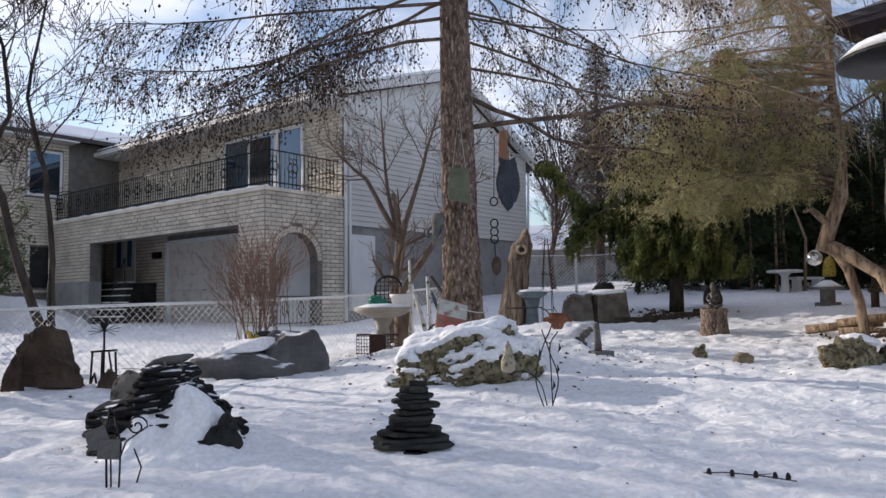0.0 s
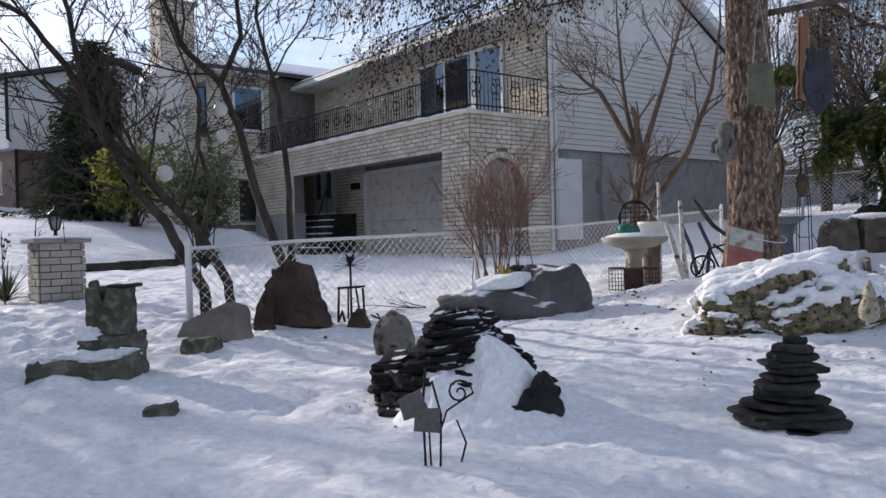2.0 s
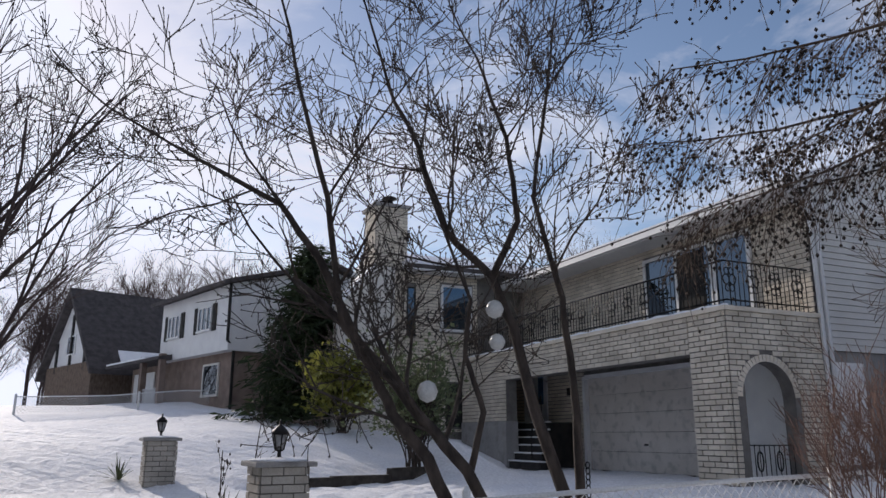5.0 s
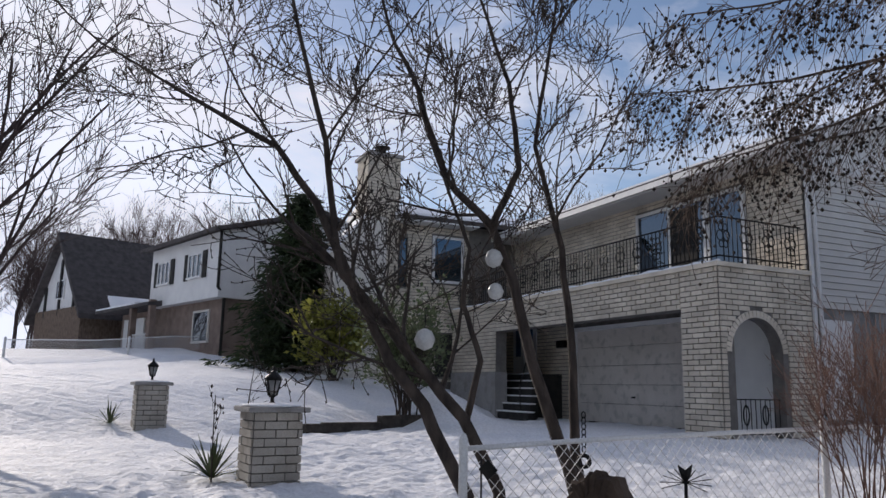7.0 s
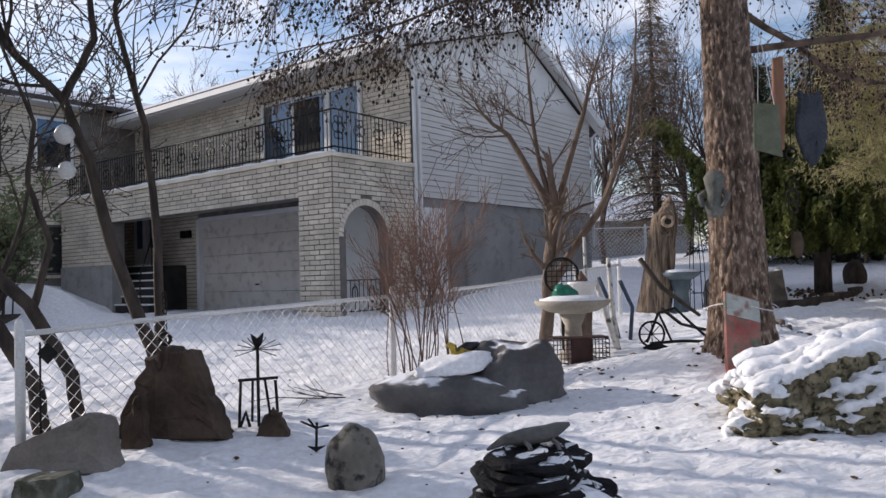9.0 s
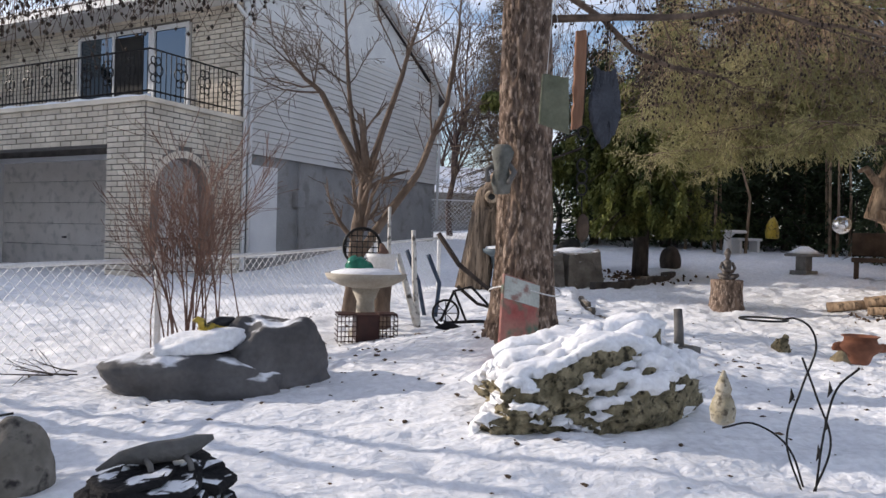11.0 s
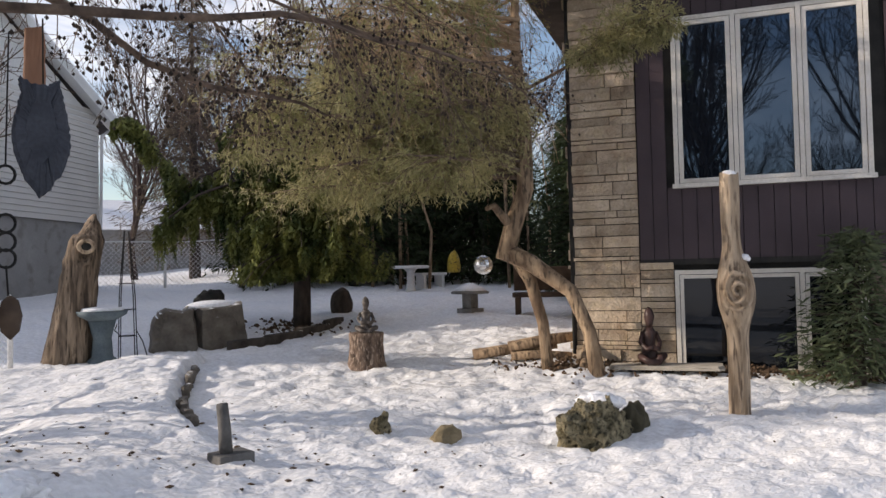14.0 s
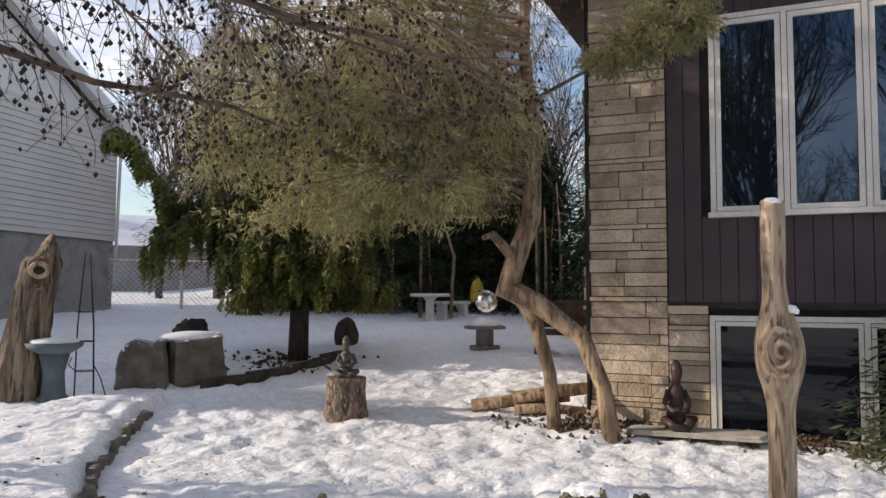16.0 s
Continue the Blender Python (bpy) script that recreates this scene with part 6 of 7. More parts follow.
# ---- path garden ----
post = thing("stone_post", on(2.22, 10.9, 0.03), 12, "slim grey stone post set in a block", "post")
part("block", cuboid((0.3, 0.24, 0.12), (0.02, 0, 0.05), bevel=0.015), ROCK, post)
tube("shaft", [(-0.02, 0, 0.08), (-0.03, 0, 0.3), (-0.05, 0, 0.5)], [0.055, 0.05, 0.045], ROCK, post, "", 10)
wire = thing("iron_plant_stake", (1.0, 7.25, ground_z(1.0, 7.25, False)), 0, "curling black iron plant stake with leaves", "ornament")
tubes("stem", [(flowing([(-0.05, 0, -0.05), (-0.13, 0.05, 0.25), (-0.06, 0.03, 0.55), (0.03, 0.04, 0.76), (0.0, 0.05, 0.88), (-0.08, 0.07, 0.93), (-0.15, 0.08, 0.925)]), 0.006)], IRON, wire, "", 8)
tubes("stem", [(flowing([(-0.02, 0.02, -0.05), (-0.08, 0.1, 0.2), (-0.22, 0.22, 0.31), (-0.37, 0.3, 0.27)]), 0.006)], IRON, wire, "", 8)
tubes("ring", [([(-0.275 + 0.125 * math.cos(a), 0.08 + 0.125 * math.sin(a), 0.925) for a in np.linspace(0, 6.283, 33)], 0.006)], IRON, wire, "", 8)
tubes("stem", [(flowing([(0.0, 0, -0.05), (0.07, -0.05, 0.25), (0.0, -0.02, 0.5), (-0.07, 0.02, 0.72)]), 0.006)], IRON, wire, "", 8)
tubes("stem", [(flowing([(0.02, 0, -0.05), (0.0, -0.08, 0.32), (-0.02, -0.19, 0.58), (0.04, -0.28, 0.71)]), 0.006)], IRON, wire, "", 8)
for x, y, z in ((0.08, 0, 0.5), (0.06, 0, 0.3), (-0.1, 0.08, 0.45), (0.02, 0, 0.15)):
    tubes("leaf", [([(x, y, z), (x + 0.02, y, z + 0.04), (x + 0.01, y, z + 0.09)], [0.002, 0.013, 0.002])], IRON, wire)
bowl = thing("terracotta_bowl", (1.04, 6.97, 1.28), 0, "round terracotta bird feeder bowl with lugs", "bowl")
lathe("bowl", [(0.05, -0.03), (0.065, -0.01), (0.08, 0.03), (0.135, 0.07), (0.14, 0.095), (0.105, 0.115), (0.1, 0.14), (0.12, 0.155), (0.105, 0.155), (0.09, 0.12), (0.1, 0.08), (0.02, 0.05)], TERRACOTTA, bowl, "", 28)
for a in (0, 180):
    part("lug", rock_mesh((0.1, 0.05, 0.05), 2, 0.25, 1.6, 3), TERRACOTTA, bowl, "", True).matrix_local = pose(0.135 * math.cos(radians(a - 25)), 0.135 * math.sin(radians(a - 25)), 0.06)
bowl.scale = (0.76, 0.76, 0.8)
gn = thing("garden_figurine", (0.63, 7.55, 0.86), 20, "small pale stone figurine on a wire", "ornament")
lathe("figure", [(0.04, -0.06), (0.09, -0.03), (0.1, 0.06), (0.08, 0.13), (0.055, 0.18), (0.065, 0.22), (0.045, 0.27), (0.01, 0.36)], material("mottled_cast_stone", (0.3, 0.26, 0.17), (0.5, 0.46, 0.38), 9, 0.85, 0.5, 30, wear=(0.12, 0.1, 0.07)), gn, "", 18)
gn.scale = (0.75, 0.75, 0.75)
rock("pitted_rock", on(5.42, 10.2, 0.08), (0.8, 0.52, 0.46), 10, LIME_BARE, "pitted yellow-brown limestone rock in the snow", 18, rough=0.4, freq=1.8, pits=0.25, detail=5)
rock("dark_rock", on(5.98, 10.25, 0.0), (0.34, 0.26, 0.26), 20, material("dark_mossy_rock", (0.04, 0.035, 0.022), (0.1, 0.09, 0.06), 7, 0.95, 0.8, 18), "small dark rock beside the pitted one", 19, rough=0.3)
sc = part("snow_lump", rock_mesh((0.5, 0.34, 0.12), 9, 0.3, 1.8, 4), SNOW, None, "", True)
sc.matrix_world = pose(5.58, 10.25, ground_z(5.55, 10.25) + 0.27, 0, 10, 10)
tagged(sc, "cap of snow on the pitted rock", "snow")
rock("small_tan_rock", on(4.3, 11.0, 0.03), (0.3, 0.22, 0.16), 0, material("tan_rock", (0.15, 0.12, 0.07), (0.27, 0.22, 0.14), 6, 0.9, 0.5), "small tan rock poking from the snow", 20, rough=0.2)
rock("small_mossy_rock", on(3.85, 11.5, 0.03), (0.2, 0.18, 0.2), 0, LIME_BARE, "small mossy rock poking from the snow", 21, rough=0.4, pits=0.2)
st = thing("tree_stump", on(5.32, 15.0, 0.06), 0, "cut tree stump with rough bark", "stump")
v0, f0 = [], []
for z, r in ((0, 0.31), (0.12, 0.27), (0.35, 0.25), (0.52, 0.26), (0.53, 0.24)):
    for k in range(28):
        a = 6.283 * k / 28
        rr = r * (1 + 0.06 * noise.noise(Vector((math.cos(a) * 4, math.sin(a) * 4, z))))
        v0.append((rr * math.cos(a), rr * math.sin(a), z))
for i in range(4):
    for k in range(28):
        f0.append((i * 28 + k, i * 28 + (k + 1) % 28, (i + 1) * 28 + (k + 1) % 28, (i + 1) * 28 + k))
f0.append(tuple(4 * 28 + k for k in range(28)))
link_mesh("trunk", v0, f0, BARK, st, "", False)
STATUE = material("dark_bronze_stone", (0.05, 0.04, 0.035), (0.12, 0.1, 0.09), 9, 0.6, 0.3, 30, wear=(0.22, 0.2, 0.18))


def seated_statue(name, at, h, rz, label, mat, slim=1.0):
    """A plain seated shape in one mesh."""
    k = h / 0.8
    v, f = [], []
    for pts, r in (([(0, 0, 0.0), (0, 0.02, 0.12), (0, 0.03, 0.28), (0, 0.02, 0.44), (0, 0.01, 0.52)], [0.15, 0.14, 0.09, 0.11, 0.05]), ([(0, 0, 0.5), (0, -0.01, 0.58), (0, -0.015, 0.66), (0, 0, 0.74), (0, 0.01, 0.79)], [0.04, 0.062, 0.08, 0.06, 0.02]),
                   ([(-0.11, 0.02, 0.44), (-0.17, -0.02, 0.3), (-0.1, -0.15, 0.22), (0.0, -0.19, 0.25)], 0.036), ([(0.11, 0.02, 0.44), (0.17, -0.02, 0.3), (0.1, -0.15, 0.22), (0.0, -0.19, 0.25)], 0.036),
                   ([(-0.06, -0.02, 0.09), (-0.2, -0.12, 0.12), (-0.1, -0.22, 0.05), (0.08, -0.22, 0.04)], 0.055), ([(0.06, -0.02, 0.09), (0.2, -0.12, 0.12), (0.06, -0.22, 0.05)], 0.055)):
        tube_into(v, f, [Vector((p[0] * slim, p[1], p[2])) * k for p in pts], [a * k * (0.5 + 0.5 * slim) for a in (r if isinstance(r, list) else [r] * len(pts))], 14)
    ob = link_mesh(name, v, f, mat, smooth=True)
    ob.matrix_world = pose(*at, 0, 0, rz)
    return tagged(ob, label, "statue")


seated_statue("crouching_statue", (5.32, 15.0, ground_z(5.32, 15.0) + 0.46), 0.54, -20, "small dark crouching statue on the tree stump", STATUE)
bench_z = ground_z(8.35, 12.3, False)
slabob = slab_stone("stone_bench_slab", (8.4, 12.1, bench_z + 0.03), [(-0.75, 0), (-0.72, 0.06), (0.72, 0.07), (0.76, 0.0)], 0.4, -48, BATH, "low flat stone slab under the window", (0, 0), 41, "slab", 0.008)
seated_statue("seated_statue", (8.3, 12.28, bench_z + 0.09), 0.78, -30, "dark brown seated statue on the stone slab", material("dark_red_bronze", (0.03, 0.017, 0.015), (0.075, 0.042, 0.038), 8, 0.4, 0.3), 0.8)


def build_totem():
    t = thing("carved_driftwood_post", on(7.35, 10.1, 0.05), 0, "tall driftwood post with a swirled burl", "post")
    v, f = [], []
    n, rows = 72, 220
    face = radians(-128)
    for i in range(rows):
        z = 2.6 * i / (rows - 1)
        r = 0.107 - 0.006 * z - 0.008 * math.exp(-((z - 1.95) / 0.22) ** 2)
        burl = math.exp(-abs((z - 1.36) / 0.3) ** 2.6)
        lean = 0.018 * math.sin(z * 2.2) - 0.012 * z
        for k in range(n):
            a = 6.283 * k / n
            q = Vector((math.cos(a) * 2.4, math.sin(a) * 2.4, z * 0.7))
            grain = 0.09 * noise.noise(q) + 0.055 * abs(noise.noise(Vector((math.cos(a) * 9, math.sin(a) * 9, z * 0.9)))) + 0.03 * noise.noise(Vector((math.cos(a) * 5, math.sin(a) * 5, z * 5)))
            rr = r * (1 + grain) + 0.115 * burl * (1 + 0.1 * noise.noise(q * 1.7))
            # the open face of the burl: rings of folded wood round a hollow
            d = (a - face + math.pi) % (2 * math.pi) - math.pi
            if burl > 0.02 and abs(d) < 1.3:
                u, h = d * 0.19, (z - 1.38) * 0.78
                far = math.hypot(u, h)
                turn = math.atan2(h, u)
                wave = math.cos(far * 82 + turn * 0.9 + 1.6 * noise.noise(Vector((u * 9, h * 9, 3))))
                rr += burl * ease((0.21 - far) / 0.06) * (0.034 * wave - 0.06 * ease((0.045 - far) / 0.03))
            v.append((rr * math.cos(a) + lean + 0.02 * burl, rr * math.sin(a) * (1 - 0.22 * burl), z + (0.02 * math.cos(a * 2 + 1) if i == rows - 1 else 0)))
    for i in range(rows - 1):
        for k in range(n):
            f.append((i * n + k, i * n + (k + 1) % n, (i + 1) * n + (k + 1) % n, (i + 1) * n + k))
    f.append(tuple((rows - 1) * n + k for k in range(n)))
    link_mesh("post", v, f, DRIFTWOOD, t, "", True)
    for x, y, z, size in ((-0.04, 0, 2.585, (0.16, 0.15, 0.06)), (0.02, -0.09, 1.7, (0.15, 0.1, 0.06))):
        part("snow_cap", rock_mesh(size, 3, 0.2, 1.4, 3), SNOW, t, "", True).matrix_local = pose(x, y, z, 0, 14, -42)


build_totem()


def build_drift():
    t = thing("weathered_driftwood", on(1.5, 17.25, 0.08), 0, "leaning weathered driftwood trunk with a knot hole", "driftwood")
    v, f = [], []
    n, m = 48, 60
    for i in range(m):
        s = i / (m - 1)
        z = 2.15 * s
        for k in range(n):
            a = 6.283 * k / n
            r = (0.31 + 0.05 * (1 - s) ** 3 - 0.05 * s - 0.16 * ease((s - 0.86) / 0.14)) * (1 - 0.13 * abs(math.sin(9 * a + 3 * s + 2.5 * noise.noise(Vector((math.cos(a), math.sin(a), s * 3))))) + 0.12 * noise.noise(Vector((math.cos(a) * 2, math.sin(a) * 2, z))))
            top = z + (0.14 * math.cos(a - 0.6) if s > 0.93 else 0)
            hole = math.exp(-((z - 1.72) / 0.13) ** 2 - ((math.cos(a) + 0.1) / 0.35) ** 2) if math.sin(a) < 0 else 0
            r *= 1 - 0.8 * hole + 0.22 * max(0.0, 1 - abs(math.hypot((z - 1.72) / 0.2, (math.cos(a) + 0.1) / 0.5) - 1) / 0.3) * (1 if math.sin(a) < 0 else 0)
            v.append((r * math.cos(a) + 0.34 * s, r * math.sin(a) * 0.8, top))
    for i in range(m - 1):
        for k in range(n):
            f.append((i * n + k, i * n + (k + 1) % n, (i + 1) * n + (k + 1) % n, (i + 1) * n + k))
    f.append(tuple((m - 1) * n + k for k in range(n)))
    link_mesh("trunk", v, f, GROOVED, t, "", True)
    rim = [(0.27 + 0.1 * math.cos(a), -0.235 - 0.012 * math.sin(a), 1.78 + 0.085 * math.sin(a)) for a in np.linspace(0, 6.283, 25)]
    tubes("knot_rim", [(rim, 0.032)], DRIFTWOOD, t, "pale rolled rim of the knot hole", 8)
    # Dark disc on the surface, coloured like the shade inside a knot hole.
    lathe("knot_disc", [(0.085, 0.0), (0.075, 0.012), (0.02, 0.02)], DARK, t, "dark disc for the shade in the knot hole", 20).matrix_local = pose(0.27, -0.225, 1.78, 90, 0, 0)


build_drift()
b2 = thing("blue_birdbath", on(1.98, 17.05, 0.04), 0, "blue-grey pedestal birdbath with snow", "birdbath")
BLUEGREY = material("blue_grey_stone", (0.09, 0.12, 0.14), (0.15, 0.19, 0.21), 5, 0.8, 0.3)
lathe("pedestal", [(0.24, 0), (0.22, 0.06), (0.15, 0.12), (0.13, 0.4), (0.2, 0.68)], BLUEGREY, b2)
lathe("bowl", [(0.2, 0.66), (0.34, 0.74), (0.36, 0.8), (0.3, 0.8)], BLUEGREY, b2, "", 28)
lathe("snow_fill", [(0.31, 0.78), (0.28, 0.84), (0.02, 0.87)], SNOW, b2)
ob2 = thing("wire_obelisk", on(2.35, 17.2, 0.02), 0, "slim black wire obelisk trellis", "trellis")
tubes("frame", [([(0.12 * sx, 0.12 * sy, 0), (0.1 * sx, 0.1 * sy, 1.0), (0.03 * sx, 0.03 * sy, 2.0)], 0.008) for sx in (-1, 1) for sy in (-1, 1)] + [([(0.12 * math.cos(a), 0.12 * math.sin(a), z) for a in np.linspace(0, 6.283, 13)], 0.007) for z in (0.4, 0.8, 1.2)]
      + [([(-0.1, -0.12, 0.4), (-0.2, -0.14, 0.5), (-0.16, -0.14, 0.6)], 0.008), ([(0.1, -0.12, 0.5), (0.2, -0.14, 0.3), (0.28, -0.14, 0.0)], 0.008)], IRON, ob2)
BLOCKM = add_snow(material("brown_grey_block", (0.1, 0.085, 0.07), (0.2, 0.18, 0.155), 4, 0.9, 0.5, 22), 0.5, 0.56, 3)
slab_stone("stone_block", on(3.15, 18.0, 0.1), [(-0.4, 0), (-0.32, 0.55), (-0.2, 0.78), (0.35, 0.8), (0.4, 0.0)], 0.7, -8, BLOCKM, "large squared grey-brown stone block", (0, 0), 51)
slab_stone("stone_block", on(3.95, 18.2, 0.1), [(-0.42, 0), (-0.42, 0.8), (0.38, 0.86), (0.45, 0.0)], 0.7, 6, BLOCKM, "large squared stone block capped with snow", (0, 0), 52)
sn = part("snow_lump", rock_mesh((1.0, 0.6, 0.14), 6, 0.1, 1, 3), SNOW, None, "", True)
sn.matrix_world = pose(3.9, 18.2, ground_z(3.95, 18.2) + 0.68)
tagged(sn, "snow lying on the stone block", "snow")
rock("dark_rock", (3.95, 18.75, ground_z(3.95, 18.75) + 0.6), (0.6, 0.3, 0.3), 20, SLATE_BARE, "dark slanting rock behind the stone blocks", 23, rough=0.3)
TIMBER = add_snow(material("dark_timber", (0.03, 0.026, 0.022), (0.08, 0.068, 0.058), 6, 0.9, 0.5, 30), 0.62, 0.7, 3)
pts = [(3.95, 17.4), (4.7, 17.75), (5.5, 18.35), (6.3, 19.0), (6.9, 19.75)]
for (xa, ya), (xb, yb) in zip(pts[:-1], pts[1:]):
    ln = math.hypot(xb - xa, yb - ya)
    e = part("edging_timber", cuboid((ln * 1.02, 0.16, 0.2), bevel=0.02), TIMBER)
    e.matrix_world = pose((xa + xb) / 2, (ya + yb) / 2, (ground_z(xa, ya, False) + ground_z(xb, yb, False)) / 2 + 0.02, 0, 0, math.degrees(math.atan2(yb - ya, xb - xa)))
    tagged(e, "dark timber bed edging in snow", "edging", "timber edging")
g2 = random.Random(88)
for i in range(13):
    y = 12.6 + 0.26 * i
    x, x2 = float(np.interp(y, BED_Y, BED_X)), float(np.interp(y + 0.1, BED_Y, BED_X))
    e = slab_stone("edging_stone", (x + 0.03, y, ground_z(x + 0.12, y) - 0.06), [(-0.15, 0), (-0.14, 0.15 + g2.uniform(-0.03, 0.04)), (0.13, 0.15 + g2.uniform(-0.03, 0.04)), (0.14, 0.0)], 0.08, math.degrees(math.atan2(0.1, x2 - x)) + g2.uniform(-9, 9), BLOCKM, "low stone edging a raised snowy bed", (0, 0), 60 + i, "edging", 0.014)
    e["group"] = "stone bed edging"
# logs and leaf litter by the cedar
for (x, y, z, rz, ln, r, tilt) in ((7.5, 14.3, 0.12, -32, 1.3, 0.09, -6), (7.9, 14.0, 0.25, -28, 1.2, 0.1, -8), (7.75, 13.9, 0.06, -40, 1.0, 0.07, 0), (8.0, 13.2, 0.2, 40, 0.9, 0.06, -25)):
    lg = tube("driftwood_log", [(-ln / 2, 0, 0), (0, 0.03, 0.02), (ln / 2, 0, 0)], [r, r * 0.9, r * 0.7], CEDAR_WOOD, sides=12)
    lg.matrix_world = pose(x, y, ground_z(x, y, False) + z, 0, tilt, rz)
    tagged(lg, "weathered brown log lying by the cedar", "log", "logs by the cedar")
# lantern, ball, things further back
PAGODA = material("grey_garden_stone", (0.16, 0.155, 0.145), (0.27, 0.26, 0.25), 6, 0.9, 0.4)
lant = thing("stone_lantern", (9.25, 18.3, ground_z(9.25, 18.3) - 0.03), 20, "low grey stone garden lantern", "lantern")
part("foot", cuboid((0.5, 0.5, 0.1), (0, 0, 0.05), bevel=0.015), PAGODA, lant)
part("shaft", cuboid((0.3, 0.3, 0.34), (0, 0, 0.27), bevel=0.02), PAGODA, lant)
lathe("roof", [(0.48, 0.42), (0.5, 0.46), (0.3, 0.54), (0.1, 0.62), (0.04, 0.66)], PAGODA, lant, "", 6)
lathe("snow_cap", [(0.44, 0.49), (0.28, 0.57), (0.1, 0.66)], SNOW, lant, "", 6)
lant.scale = (0.82, 0.82, 0.95)
MIRROR = material("mirror_tiles", (0.5, 0.5, 0.5), (0.8, 0.8, 0.8), 14, 0.15, 0.4, 12, metal=0.9)
ballt = thing("mirror_ball", (7.18, 14.64, 2.3), 0, "silver mosaic mirror ball hung from the cedar", "ornament")
bm = bmesh.new()
bmesh.ops.create_uvsphere(bm, u_segments=18, v_segments=12, radius=0.15)
part("ball", bm, MIRROR, ballt)
tubes("wire", [([(0, 0, 0.14), (0.02, 0, 0.5), (-0.1, 0, 0.9)], 0.005), ([(0.15, 0, 0), (0.25, 0, 0.1), (0.3, 0, 0.5)], 0.008)], IRON, ballt)
far = thing("white_garden_table", (10.4, 23.1, ground_z(10.4, 23.1) - 0.03), 0, "white stone garden table among the trees", "table")
lathe("pedestal", [(0.2, 0), (0.12, 0.1), (0.1, 0.55), (0.2, 0.66)], WHITE, far)
lathe("tabletop", [(0.5, 0.66), (0.52, 0.72), (0.45, 0.74)], WHITE, far)
bn = thing("white_garden_bench", (11.3, 23.6, ground_z(11.3, 23.6) - 0.03), 20, "white stone garden bench among the trees", "bench")
part("seat", cuboid((1.1, 0.35, 0.08), (0, 0, 0.42), bevel=0.02), WHITE, bn)
for sx in (-0.4, 0.4):
    part("leg", cuboid((0.12, 0.3, 0.4), (sx, 0, 0.2), bevel=0.02), WHITE, bn)
yl = part("yellow_feeder", rock_mesh((0.4, 0.3, 0.55), 44, 0.25, 1.4, 3), DUCK_Y, None, "", True)
yl.matrix_world = pose(11.6, 22.8, 2.25)
tagged(yl, "yellow hanging bird feeder among the trees", "feeder")
bench = thing("dark_swing_bench", (10.5, 17.2, ground_z(10.5, 17.2)), -40, "dark wooden garden bench under trees", "bench")
part("seat", cuboid((1.5, 0.5, 0.1), (0, 0, 0.42), bevel=0.02), BROWN_ROCK, bench)
part("backrest", cuboid((1.5, 0.08, 0.5), (0, 0.25, 0.75), bevel=0.02), BROWN_ROCK, bench)
for sx in (-0.65, 0.65):
    part("leg", cuboid((0.1, 0.45, 0.4), (sx, 0, 0.2), bevel=0.01), BROWN_ROCK, bench)
lp = part("stone_pillar", cuboid((0.3, 0.3, 2.1), (0, 0, 1.05), bevel=0.03), PAGODA)
lp.matrix_world = pose(10.8, 27.0, ground_z(10.8, 27) - 0.05)
tagged(lp, "pale stone pillar in the back garden", "pillar")
stmp = part("dark_stump", rock_mesh((0.5, 0.5, 0.6), 47, 0.15, 1, 3, 0.5), BARK_DARK, None, "", True)
stmp.matrix_world = pose(7.3, 20.6, ground_z(7.3, 20.6) - 0.05)
tagged(stmp, "short dark stump by the timber edging", "stump")

# ---- drive, pillars and far left ----
PB = material("pale_pillar_brick", (0.33, 0.3, 0.26), (0.48, 0.45, 0.4), 1.5, 0.85, 0.4, 50, vary=0.15)


def brick_pillar(at, label):
    t = thing("brick_pillar", at, -36, label, "pillar", "brick drive pillars")
    part("core", cuboid((0.62, 0.62, 1.0), (0, 0, 0.45)), MORTAR, t)
    g = random.Random(5)
    for (o, al) in (((-0.325, -0.325, 0), (1, 0)), ((0.325, -0.325, 0), (0, 1)), ((0.325, 0.325, 0), (-1, 0)), ((-0.325, 0.325, 0), (0, -1))):
        lay("brick", brick_boxes(0, 0.65, -0.05, 0.95, 0.111, 0.3, rng=g, gap=0.016, proud=0.02), wall_map(o, al), PB, t, single=True)
    part("cap", cuboid((0.84, 0.84, 0.07), (0, 0, 0.985), bevel=0.02), CONCRETE, t)
    part("snow_cap", rock_mesh((0.8, 0.8, 0.05), 3, 0.05, 1, 3), SNOW, t, "", True).matrix_local = pose(0, 0, 1.02)
    l = thing("pillar_lantern", (at[0], at[1], at[2] + 1.02), -36, "black iron lantern on a brick pillar", "lantern", "pillar lanterns")
    lathe("base", [(0.09, 0), (0.09, 0.03), (0.03, 0.06), (0.025, 0.12), (0.07, 0.15)], IRON, l, "", 12)
    tubes("cage", [([(0.06 * math.cos(a), 0.06 * math.sin(a), 0.15), (0.11 * math.cos(a), 0.11 * math.sin(a), 0.36)], 0.01) for a in np.linspace(0, 6.283, 7)[:-1]] + [([(0.11 * math.cos(a), 0.11 * math.sin(a), 0.36) for a in np.linspace(0, 6.283, 7)], 0.01)], IRON, l, "", 5)
    lathe("glass", [(0.052, 0.15), (0.098, 0.36)], material("lantern_glass", (0.3, 0.3, 0.3), (0.4, 0.4, 0.4), 5, 0.15, 0), l, "", 6)
    lathe("roof", [(0.13, 0.36), (0.11, 0.4), (0.05, 0.46), (0.02, 0.48), (0.02, 0.53), (0.005, 0.55)], IRON, l, "", 12)


